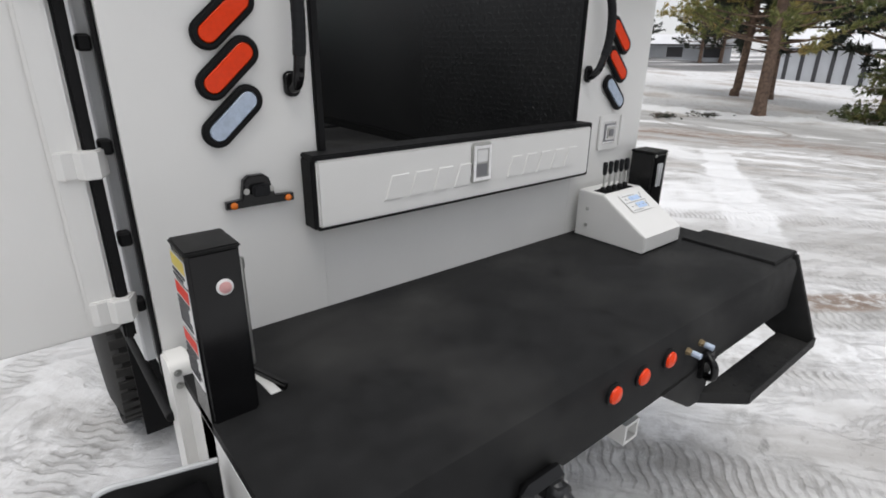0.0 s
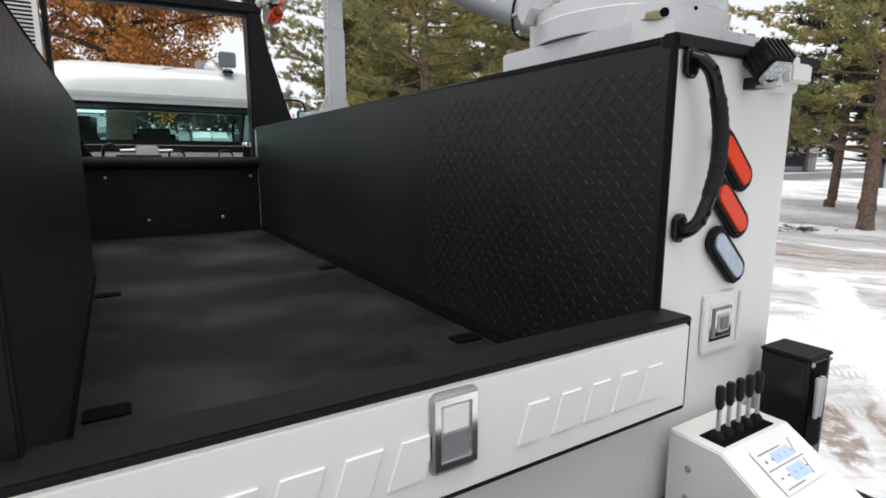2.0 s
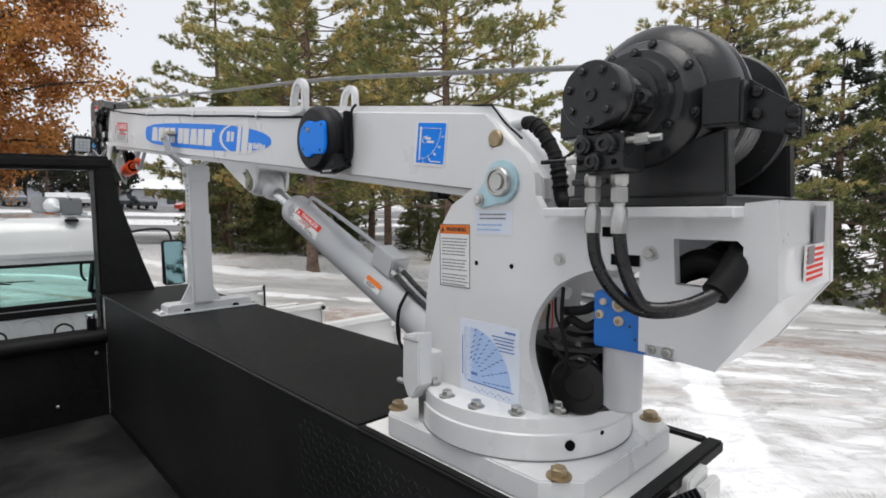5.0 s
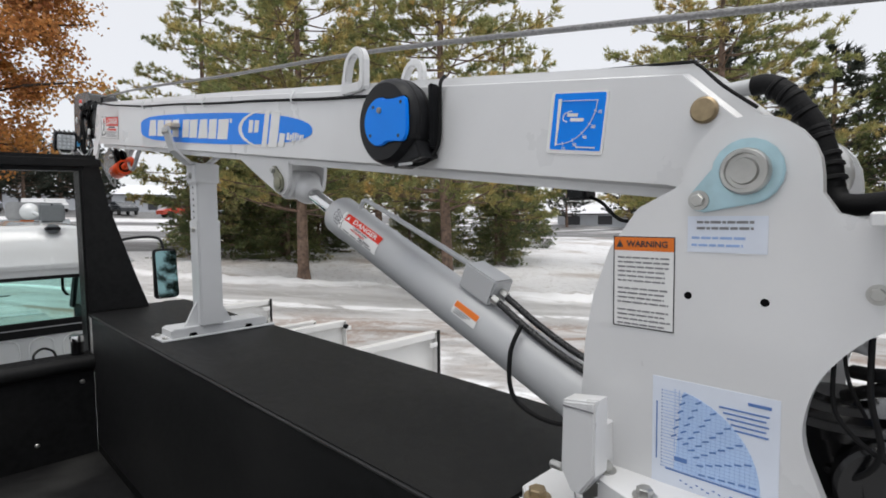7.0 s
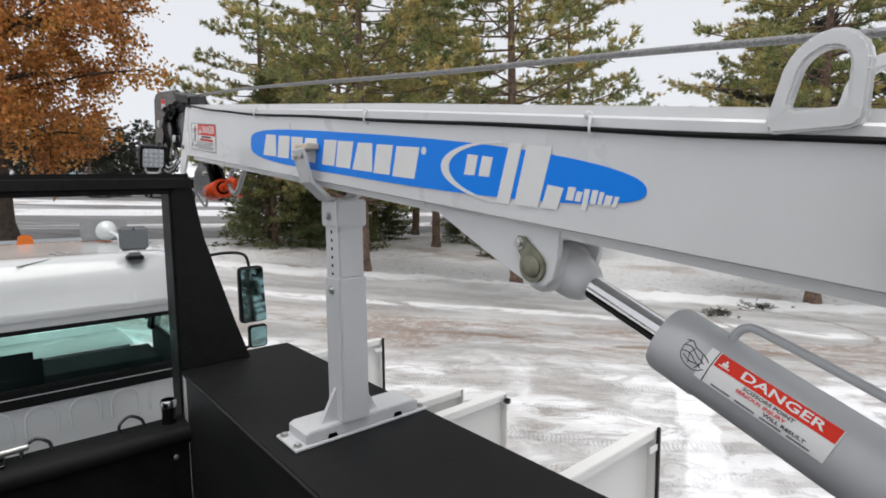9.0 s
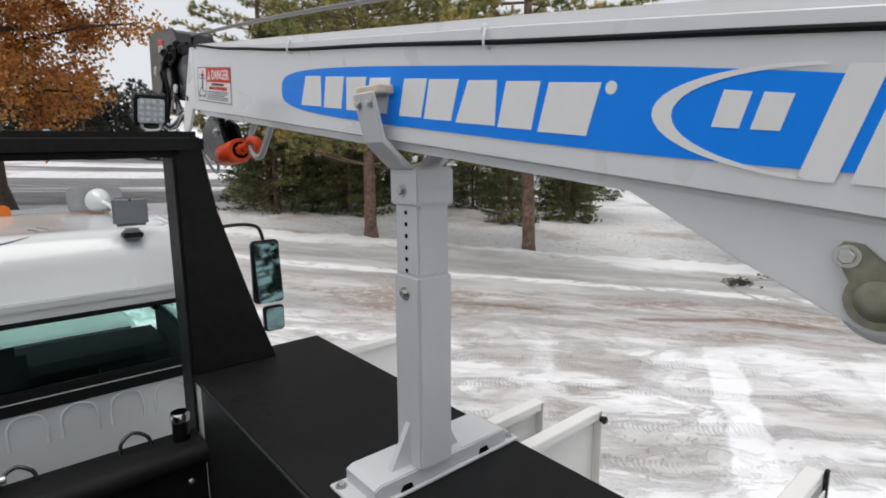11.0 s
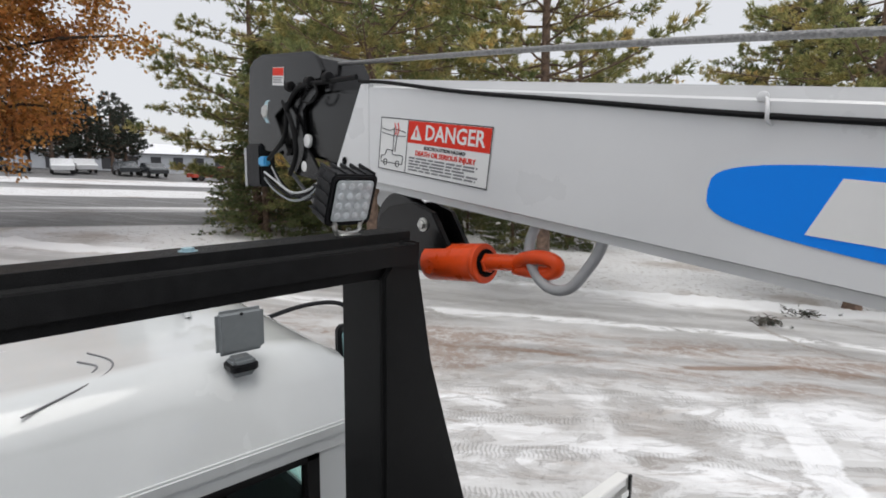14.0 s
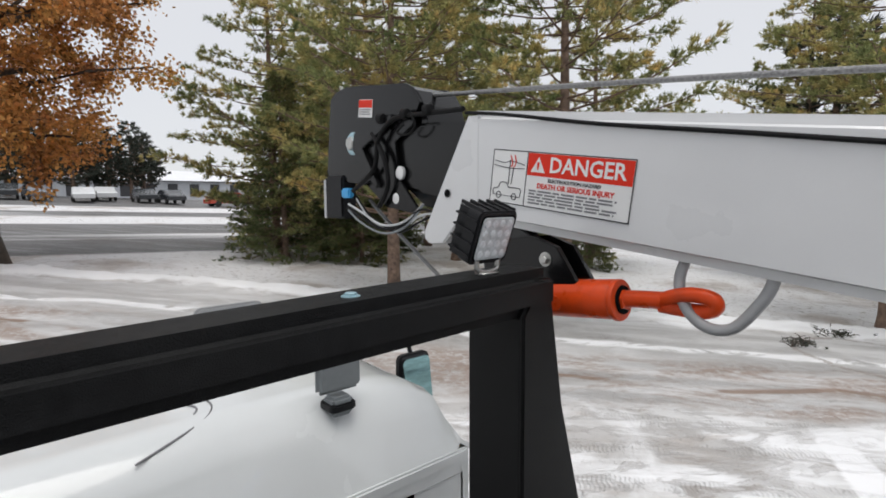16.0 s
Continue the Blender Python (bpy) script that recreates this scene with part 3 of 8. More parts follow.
    part("rim", local(turned((-1.23, 1.55, 0.5), (-0.9, 1.55, 0.5), [(0, 0.2), (0.02, 0.33), (0.05, 0.34), (0.08, 0.2)], 32), body), STEEL, wheel, smooth=True)
    bm = bmesh.new()
    for k in range(44):
        a = 2 * math.pi * k / 44
        for s in (0, 1):
            m = Matrix.Translation((-1.19 + 0.115 * s, 1.55, 0.5)) @ Matrix.Rotation(a + s * 0.07, 4, 'X') @ Matrix.Translation((0, 0, 0.497))
            b2 = box(-0.045, 0.045, -0.022, 0.022, -0.006, 0.012, 0.003)
            bmesh.ops.transform(b2, matrix=m, verts=b2.verts)
            bm = joined(bm, b2)
    part("tread_block", local(bm, body), TYRE, wheel)
    add("lower_edge", rod((XL - 0.02, 0.95, 0.885), (XL - 0.02, -0.06, 0.93), 0.016, 12), RUBBER, "black rubber lower edge", smooth=True)
    add("mud_flap", box(-1.175, -0.75, 0.93, 0.945, 0.20, 0.98), RUBBER, "black rubber mud flap")
    add("frame_rail", joined(box(-0.48, -0.40, -0.2, 6.5, 0.72, 0.98, 0.01), box(0.40, 0.48, -0.2, 6.5, 0.72, 0.98, 0.01)), BLACK, "black chassis rail")
    add("side_bracket", prism(rounded(-0.14, -0.02, 0.62, 1.145, 0.045, 6), "x", XL - 0.015, XL + 0.045, 0.006, 2), WHITE, "white bolted bracket plate", smooth=True)
    for z in (1.115, 1.075):
        add("bracket_bolt", bolt_head((XL + 0.004, -0.141, z), (0, -1, 0), 0.007), STEEL)
    return body


service_body()


# ---- work bumper ----
def work_bumper():
    b = thing("work_bumper", "black coated steel workbench bumper with step loop and red lights", "bumper", (0, -0.4, 0.9))

    def add(name, bm, mat, label="", parent=None, smooth=False):
        return part(name, local(bm, b), mat, parent or b, label, smooth)

    Z = 1.10
    prof = [(-0.004, Z), (-0.80, Z), (-0.835, Z - 0.012), (-0.85, Z - 0.045), (-0.85, 0.86), (-0.84, 0.86), (-0.84, Z - 0.05), (-0.80, Z - 0.03), (-0.004, Z - 0.03)]
    add("deck", prism(prof, "x", -1.155, 1.205, 0.0), DECK, "black coated deck with a folded front", smooth=True)
    add("deck_end", prism([(1.03, -0.815), (1.275, -0.815), (1.235, -0.41), (1.02, -0.405)], "z", Z - 0.02, Z + 0.012, 0.004, 2), DECK, "raised black end plate")
    add("end_plate", prism([(-0.41, Z), (-0.83, Z), (-0.975, 0.74), (-0.975, 0.70), (-0.83, 0.70), (-0.43, 0.92)], "x", 1.235, 1.262, 0.004), DECK, "black end plate")
    step = add("step_loop", prism([(0.43, -0.85), (0.47, -0.88), (0.58, -0.975), (1.262, -0.975), (1.262, -0.83), (0.43, -0.83)], "z", 0.698, 0.715, 0.003), DECK, "black step tray")
    part("step_hanger", local(prism([(0.12, 0.87), (0.36, 0.712), (0.43, 0.70), (0.47, 0.715), (0.475, 0.80), (0.50, 0.85), (0.55, 0.887)], "y", -0.856, -0.83, 0.004), b), DECK, step)
    part("step_lip", local(joined(box(0.58, 1.262, -0.98, -0.972, 0.695, 0.742, 0.002), prism([(0.425, -0.842), (0.578, -0.976), (0.583, -0.970), (0.43, -0.836)], "z", 0.695, 0.742)), b), DECK, step)
    for i in range(11):
        for k in range(3):
            part("step_grip", local(turned((0.64 + i * 0.055, -0.945 + k * 0.045, 0.7145), (0.64 + i * 0.055, -0.945 + k * 0.045, 0.8), [(0, 0.010), (0.003, 0.007)], 8), b), DECK, step)
    add("skirt", box(-1.155, -1.12, -0.83, -0.02, 0.62, Z - 0.03, 0.005), WHITE, "white inner support plate")
    add("under_frame", joined(box(-0.6, 0.6, -0.5, -0.42, 0.75, 1.0, 0.01), box(-0.7, 0.9, -0.2, -0.05, 0.85, 1.06, 0.01)), BLACK)
    for x in (-0.174, -0.025, 0.132):
        l = add("marker_lamp", turned((x, -0.85, 1.01), (x, -1, 1.01), [(0, 0.036), (0.007, 0.036), (0.009, 0.03)], 24), RUBBER, "round red marker lamp", smooth=True)
        part("lens", local(turned((x, -0.857, 1.01), (x, -1, 1.01), [(0, 0.029), (0.008, 0.027), (0.014, 0.018), (0.016, 0.004)], 24), b), RED, l, "red lens", True)
    for x in (0.262, 0.352):
        c = add("air_coupling", turned((x, -0.85, 0.99), (x, -0.87, 0.99), [(0, 0.014), (0.008, 0.014), (0.009, 0.011), (0.018, 0.011)], 6), BRASS, "brass coupling with a pale cap")
        part("cap", local(rod((x, -0.868, 0.99), (x + 0.003, -0.90, 0.987), 0.011, 16), b), CLEAR, c, smooth=True)
    add("chain_hook", tube([(0.40, -0.86, 0.93), (0.39, -0.90, 0.90), (0.40, -0.90, 0.85), (0.42, -0.87, 0.83)], 0.014), BLACK, smooth=True)
    add("shackle_plate", prism([(0.37, 0.84), (0.43, 0.84), (0.445, 0.94), (0.36, 0.94)], "y", -0.875, -0.852, 0.004), BLACK)
    rec = add("hitch_receiver", joined(box(0.185, 0.275, -0.72, -0.3, 0.535, 0.548), box(0.185, 0.275, -0.72, -0.3, 0.612, 0.625), box(0.185, 0.197, -0.72, -0.3, 0.548, 0.612), box(0.263, 0.275, -0.72, -0.3, 0.548, 0.612)), WHITE, "white square hitch receiver")
    del rec
    hook = add("tow_hitch", joined(box(-0.60, -0.42, -0.86, -0.5, 0.55, 0.87, 0.01), box(-0.58, -0.42, -0.90, -0.85, 0.60, 0.925, 0.02)), BLACK, "black pintle hitch mount")
    part("hitch_jaw", local(joined(tube([(-0.48, -0.90, 0.89), (-0.48, -0.98, 0.84), (-0.48, -1.0, 0.76), (-0.48, -0.93, 0.70)], 0.025), box(-0.51, -0.45, -0.94, -0.89, 0.85, 0.905, 0.01)), b), WINCHBLACK, hook, smooth=True)
    for dx in (-0.05, 0.06):
        for dz in (-0.06, 0.07):
            part("hitch_bolt", local(bolt_head((-0.50 + dx, -0.9005, 0.80 + dz), (0, -1, 0), 0.009), b), STEEL, hook)
    # left foot step
    fs = add("foot_step", prism([(-1.165, 0.70), (-1.42, 0.70), (-1.425, 1.03), (-1.405, 1.06), (-1.37, 1.066), (-1.165, 1.018)], "y", -0.432, -0.42, 0.002), DECK, "black rounded side plate with a pale edge")
    part("plate_edge", local(tube([(-1.42, -0.426, 0.70), (-1.426, -0.426, 1.0), (-1.415, -0.426, 1.05), (-1.385, -0.426, 1.068), (-1.30, -0.426, 1.05), (-1.165, -0.426, 1.022)], 0.007, 8), b), GALV, fs, "pale rolled edge", True)
    part("plate_box", local(box(-1.36, -1.2, -0.52, -0.432, 0.72, 1.0, 0.01, 2), b), DARK, fs)
    # notch of the near jack leg
    add("deck_notch", prism([(-1.0, -0.37), (-0.972, -0.37), (-0.985, -0.24), (-1.0, -0.225), (-1.012, -0.235), (-1.005, -0.29)], "z", Z + 0.001, Z + 0.004), WHITE)
    return b


work_bumper()


# ---- jack posts ----
def jack_post(x0, x1, y0, y1, z1, label):
    j = thing("jack_post", label, "outrigger jack", ((x0 + x1) / 2, (y0 + y1) / 2, 0.4), "outrigger jacks")
    part("column", local(box(x0, x1, y0, y1, 0.35, z1, 0.008, 3), j), BLACK, j, "", True)
    part("cap", local(box(x0 - 0.003, x1 + 0.003, y0 - 0.003, y1 + 0.003, z1 - 0.006, z1 + 0.006, 0.004, 2), j), LINER, j)
    return j


j = jack_post(-1.155, -1.04, -0.40, -0.275, 1.535, "glossy black square outrigger jack post with warning labels")
part("sensor_ring", local(turned((-1.083, -0.40, 1.445), (-1.083, -0.5, 1.445), [(0, 0.019), (0.004, 0.019), (0.006, 0.016)], 22), j), PAPER, j, "white ring")
part("sensor", local(turned((-1.083, -0.405, 1.445), (-1.083, -0.5, 1.445), [(0, 0.014), (0.004, 0.013), (0.006, 0.009)], 20), j), PINKLENS, j, "pink round sensor", True)
part("hose_guard", local(joined(rod((-1.03, -0.35, 1.20), (-1.03, -0.35, 1.48), 0.009), turned((-1.03, -0.35, 1.46), (-1.03, -0.35, 1.6), [(0, 0.012), (0.025, 0.012)], 6)), j), STEEL, j, "steel hose fitting", True)
for z0, z1, mt in ((1.455, 1.515, YELLOW), (1.33, 1.445, PAPER), (1.19, 1.32, PAPER)):
    d = part("warning_label", local(box(-1.1575, -1.1555, -0.39, -0.285, z0, z1), j), PAPER, j, "warning label with plain bars")
    part("label_band", local(box(-1.1585, -1.1578, -0.39, -0.285, z1 - 0.03, z1), j), YELLOW if mt is YELLOW else DECALRED, d)
    part("label_print", local(lay(bars([-0.02 - 0.012 * k for k in range(int((z1 - z0 - 0.03) / 0.013))], -0.05, 0.05, 0.006), (-1.1575, -0.337, z1 - 0.02), (0, -1, 0), (0, 0, 1)), j), INK, d)
part("foot_bar", local(prism([(-1.012, -0.215), (-0.998, -0.210), (-0.950, -0.362), (-0.962, -0.372)], "z", 1.085, 1.118, 0.003, 2), j), BLACK, j, "black bar beside the post foot")

j = jack_post(1.085, 1.212, -0.165, -0.035, 1.468, "black outrigger jack post behind the control console")
part("handle_recess", local(box(1.100, 1.185, -0.1685, -0.1655, 1.20, 1.452), j), DARK, j)
for x in (1.118, 1.140):
    part("crank_grip", local(joined(turned((x, -0.178, 1.30), (x, -0.178, 1.6), [(0, 0.006), (0.07, 0.008), (0.11, 0.009), (0.118, 0.006)], 12)), j), GALV, j, "grey lever grip", True)
for x in (1.098, 1.198):
    part("bolt", local(bolt_head((x, -0.167, 1.455), (0, -1, 0), 0.005), j), STEEL, j)
part("knob", local(turned((1.212, -0.10, 1.40), (1.3, -0.10, 1.40), [(0, 0.014), (0.012, 0.014), (0.02, 0.008)], 14), j), STEEL, j, smooth=True)


# ---- control console ----
def control_console():
    c = thing("control_console", "white steel control console with five black-tipped levers", "control panel", (0.82, -0.22, 1.10))
    prof = [(-0.03, 1.102), (-0.03, 1.322), (-0.17, 1.322), (-0.405, 1.178), (-0.405, 1.112), (-0.395, 1.102)]
    h = part("housing", local(prism(prof, "x", 0.682, 0.985, 0.004, 2), c), WHITE, c)
    for z in (1.16, 1.24):
        part("side_screw", local(bolt_head((0.682, -0.09, z), (-1, 0, 0), 0.006), c), STEEL, h)
    # the slot is uncut; a black plate paints its dark inside
    part("lever_slot", local(box(0.715, 0.94, -0.158, -0.092, 1.3205, 1.3245), c), DARK, c, "flat black plate painted for the lever slot")
    for k in range(5):
        x = 0.74 + k * 0.044
        l = part("lever", local(rod((x, -0.125, 1.322), (x + 0.004, -0.12, 1.43), 0.0055, 10), c), STEEL, c, "steel lever", True)
        part("grip", local(turned((x + 0.003, -0.121, 1.40), (x + 0.006, -0.118, 1.6), [(0, 0.007), (0.012, 0.011), (0.052, 0.012), (0.06, 0.008)], 12), c), PLASTIC, l, "black grip", True)
        part("boot", local(turned((x, -0.125, 1.323), (x, -0.125, 1.4), [(0, 0.016), (0.012, 0.014), (0.022, 0.007)], 12), c), RUBBER, l, smooth=True)
    up = Vector((0, 0.235, 0.144)).normalized()
    o = Vector((0.845, -0.235, 1.283)) + Vector((0, -0.0015, 0.0025))
    lab = part("instruction_label", local(lay(slab(rect(-0.085, 0.085, -0.062, 0.05), 0.001), o, (1, 0, 0), up), c), PAPER, c, "white instruction label with plain bars")
    bm = bars([0.036, -0.052], -0.07, 0.07, 0.003, 0.002, 5, 0.5)
    for k in range(5):
        u = -0.06 + k * 0.028
        prism(rect(u - 0.003, u + 0.003, 0.012, 0.020), "z", 0, 0.002, bm=bm)
        prism(rect(u, u + 0.007, -0.030, -0.026), "z", 0, 0.002, bm=bm)
    prism(rect(-0.078, 0.078, -0.005, -0.0025), "z", 0, 0.002, bm=bm)
    prism(turn2(rect(-0.022, 0.022, -0.001, 0.001), 62, 0.066, 0.024), "z", 0, 0.002, bm=bm)
    prism(turn2(rect(-0.02, 0.02, -0.001, 0.001), 75, 0.06, -0.03), "z", 0, 0.002, bm=bm)
    part("label_tint", local(lay(joined(slab(rect(-0.03, 0.05, 0.004, 0.03), 0.0006), slab(rect(-0.02, 0.05, -0.045, -0.012), 0.0006)), o + up.cross(Vector((-1, 0, 0))) * 0.0014, (1, 0, 0), up), c), CHARTBLUE, lab)
    part("label_print", local(lay(bm, o, (1, 0, 0), up), c), GREYINK, lab)


control_console()


# ---- headache rack ----
def headache_rack():
    r = thing("headache_rack", "black coated steel headache rack behind the cab", "truck rack", (0, 4.41, TOP))
    y0, y1 = 4.356, 4.53
    # the beam rises a little towards its bolted end
    beam = box(-0.86, 0.762, 4.345, 4.510, 3.264, 3.372, 0.030, 5)
    for v in beam.verts:
        v.co.z += 0.022 * (v.co.x - 0.35)
    part("top_beam", local(beam, r), LINER, r, "black top beam", True)
    part("side_post", local(box(-0.86, -0.825, y0 + 0.004, y1 - 0.03, TOP, 3.25, 0.004), r), LINER, r, "slim black post")
    u = part("end_upright", local(prism([(0.634, TOP), (0.634, 3.275), (0.70, 3.360), (0.742, 3.356), (0.748, 3.30), (0.795, 3.03), (0.845, 2.86), (0.95, 2.51), (1.022, TOP)], "y", y0, y1, 0.008, 3), r), LINER, r, "tapered black end upright")
    part("inner_web", local(box(0.626, 0.634, y0 + 0.004, y1 - 0.004, 1.97, 3.27, 0.002), r), LINER, u)
    for x in (0.215, -0.34):
        part("bolt", local(bolt_head((x, 4.418, 3.371 + 0.022 * (x - 0.35)), (0, 0, 1), 0.012, 0.006), r), CYAN, r, "zinc bolt head")
    return r


headache_rack()


# ---- louvred unit beside the rack ----
def louvred_unit():
    v = thing("louvred_vent_unit", "tall white louvred vent panel on the side box", "vent unit", (-1.0, 4.3, TOP))
    part("casing", local(box(-1.12, -0.90, 4.30, 4.42, TOP, 3.30, 0.006, 2), v), WHITE, v)
    part("side_frame", local(box(-0.905, -0.87, 4.27, 4.42, TOP, 3.30, 0.004, 2), v), WHITE, v, "white side frame")
    for k in range(30):
        part("slat", local(prism([(4.30, 2.42 + k * 0.029), (4.276, 2.418 + k * 0.029), (4.274, 2.428 + k * 0.029), (4.30, 2.437 + k * 0.029)], "x", -1.10, -0.905), v), WHITE, v)
    # near-black sheet paints the shade between the slats
    part("slot_shade", local(box(-1.10, -0.906, 4.2965, 4.2995, 2.40, 3.29), v), DARK, v)
    part("slat_frame", local(box(-1.125, -1.10, 4.27, 4.31, TOP, 3.30, 0.004), v), WHITE, v)


louvred_unit()


# ---- work lamps ----
def work_lamp(base, heading, tilt, size=0.115):
    l = thing("work_lamp", "square black LED work lamp with cooling fins", "work lamp", base, "work lamps")
    l.rotation_euler = (0, 0, radians(heading))
    s = size / 2
    z0 = size * 0.72
    def face(bm):
        bmesh.ops.transform(bm, matrix=Matrix.Translation((0, 0, z0)) @ Matrix.Rotation(radians(tilt), 4, 'X'), verts=bm.verts)
        return bm
    h = part("housing", face(prism(rounded(-s, s, -s, s, 0.016), "y", -0.022, 0.02, 0.004, 2)), PLASTIC, l, smooth=True)
    part("bezel", face(prism(rounded(-s * 0.86, s * 0.86, -s * 0.86, s * 0.86, 0.012), "y", -0.0235, -0.02, 0.001, 1)), DARK, h)
    part("lens", face(prism(rounded(-s * 0.80, s * 0.80, -s * 0.80, s * 0.80, 0.01), "y", -0.0255, -0.02, 0.001, 1)), LENS, h, "clear LED lens")
    for i in range(4):
        for k in range(4):
            u, v = (i - 1.5) * s * 0.38, (k - 1.5) * s * 0.38
            part("led_cell", face(turned((u, -0.0252, v), (u, -0.1, v), [(0, s * 0.15), (0.0015, s * 0.13), (0.002, s * 0.05)], 10)), LED, h)
    for k in range(9):
        x = (k - 4) * s * 0.21
        part("cooling_fin", face(box(x - 0.0025, x + 0.0025, 0.02, 0.05, -s * 0.9, s * 0.9)), PLASTIC, h)
        part("edge_fin", face(prism([(-0.016, x - 0.002), (0.048, x - 0.002), (0.048, x + 0.002), (-0.016, x + 0.002)], "x", -s - 0.004, -s + 0.004) if k % 2 else box(x - 0.0025, x + 0.0025, -0.016, 0.05, s - 0.004, s + 0.004)), PLASTIC, h)
    part("bracket", joined(tube([(-s * 0.55, 0, z0 - s * 0.95), (-s * 0.5, 0, 0.012), (0, 0, 0.006), (s * 0.5, 0, 0.012), (s * 0.55, 0, z0 - s * 0.95)], 0.006, 8), box(-0.028, 0.028, -0.014, 0.014, 0, 0.006, 0.002)), STEEL, l, "steel bracket", True)
    for e in (-1, 1):
        part("bolt", bolt_head((e * s * 0.58, 0, z0 - s * 0.9), (e, 0, 0), 0.006), STEEL, l)
    return l


work_lamp((0.570, 4.410, 3.376), 1, 20, 0.126)
for x, hd in ((0.935, -12), (-0.9, 12)):
    lamp_ob = work_lamp((x, -0.06, 2.19), hd, 50, 0.076)
    part("wall_bracket", box(-0.02, 0.02, 0.0, 0.06, 0.0, 0.03, 0.003), PLASTIC, lamp_ob)


# ---- boom support ----
CX = 0.95   # middle of crane and boom


def boom_support():
    p = thing("boom_support", "light grey telescoping boom rest post on a bolted base", "boom rest", (0.96, 3.1, TOP))

    def add(name, bm, mat, label="", parent=None, smooth=False):
        return part(name, local(bm, p), mat, parent or p, label, smooth)

    base = add("base_plate", box(0.70, 1.33, 3.03, 3.21, TOP, TOP + 0.012, 0.003), POSTGREY, "grey base plate")
    add("base_channel", prism([(0.75, TOP + 0.012), (1.28, TOP + 0.012), (1.28, TOP + 0.05), (1.26, TOP + 0.06), (0.77, TOP + 0.06), (0.75, TOP + 0.05)], "y", 3.04, 3.20, 0.004, 2), POSTGREY)
    for x in (0.86, 1.17):
        add("drain_hole", prism([(x - 0.022, TOP + 0.013), (x + 0.022, TOP + 0.013), (x + 0.015, TOP + 0.03), (x - 0.015, TOP + 0.03)], "y", 3.036, 3.0395), DARK)
    for x in (0.722, 1.306):
        for y in (3.06, 3.18):
            part("bolt", local(bolt_head((x, y, TOP + 0.012), (0, 0, 1), 0.012), p), STEEL, base)
    add("sleeve", box(0.900, 1.022, 3.022, 3.144, TOP + 0.055, 2.935, 0.008, 2), POSTGREY, "lower sleeve", smooth=True)
    for s in (-1, 1):
        x = 0.905 if s < 0 else 1.015
        add("gusset", prism([(x, TOP + 0.058), (x + s * 0.075, TOP + 0.058), (x, TOP + 0.2)], "y", 3.075, 3.095), POSTGREY)
    col = add("inner_column", box(0.906, 1.016, 3.028, 3.138, 2.93, 3.21, 0.007, 2), POSTGREY, "upper column", smooth=True)
    # pin holes are thin black discs that paint the shade in them
    for k in range(6):
        part("pin_hole", local(turned((0.9065, 3.085, 3.11 - 0.033 * k), (0.8, 3.085, 3.11 - 0.033 * k), [(0, 0.007), (0.0008, 0.007)], 12), p), DARK, col)
    part("bolt", local(bolt_head((0.900, 3.085, 2.88), (-1, 0, 0), 0.013), p), STEEL, col)
    part("bolt", local(bolt_head((0.897, 3.088, 3.172), (-1, 0, 0), 0.013), p), STEEL, col)
    add("head_sleeve", box(0.897, 1.026, 3.018, 3.148, 3.13, 3.235, 0.006, 2), POSTGREY, smooth=True)
    # cradle arms round the boom
    for s in (-1, 1):
        a = CX - 0.01
        arm = [(a + s * 0.0, 3.225), (a + s * 0.06, 3.232), (a + s * 0.135, 3.30), (a + s * 0.165, 3.42), (a + s * 0.155, 3.425), (a + s * 0.125, 3.31), (a + s * 0.05, 3.245), (a + s * 0.0, 3.238)]
        c = add("cradle_arm", prism(arm, "y", 3.04, 3.13, 0.002), POSTGREY, "bent cradle arm")
        part("pad", local(box(a + s * 0.12 - 0.03, a + s * 0.12 + 0.06 * (1 if s > 0 else 0.3), 3.03, 3.14, 3.418, 3.442, 0.004), p), PADWOOD, c, "worn pale pad")
        for y in (3.06, 3.11):
            part("bolt", local(bolt_head((a + s * 0.162, y, 3.395), (s, 0, 0), 0.008), p), STEEL, c)


boom_support()


# ---- crane ----
def on_boom(y, w):
    """Height on the boom's side at the way y, w from 0 (bottom) to 1 (top)."""
    return (2.988 + 0.1195 * (y - 0.563)) * (1 - w) + (3.234 + 0.137 * (y - 0.555)) * w


BX0, BX1 = 0.84, 1.06
BOOM_R, BOOM_U = Vector((0, -1, -0.128)).normalized(), Vector((0, -0.128, 1)).normalized()


def boom_decal(bm, y, w, lift=0.001, sx=1.0, sy=1.0):
    return lay(bm, (BX0 - lift, y, on_boom(y, w)), BOOM_R, BOOM_U, sx, sy)


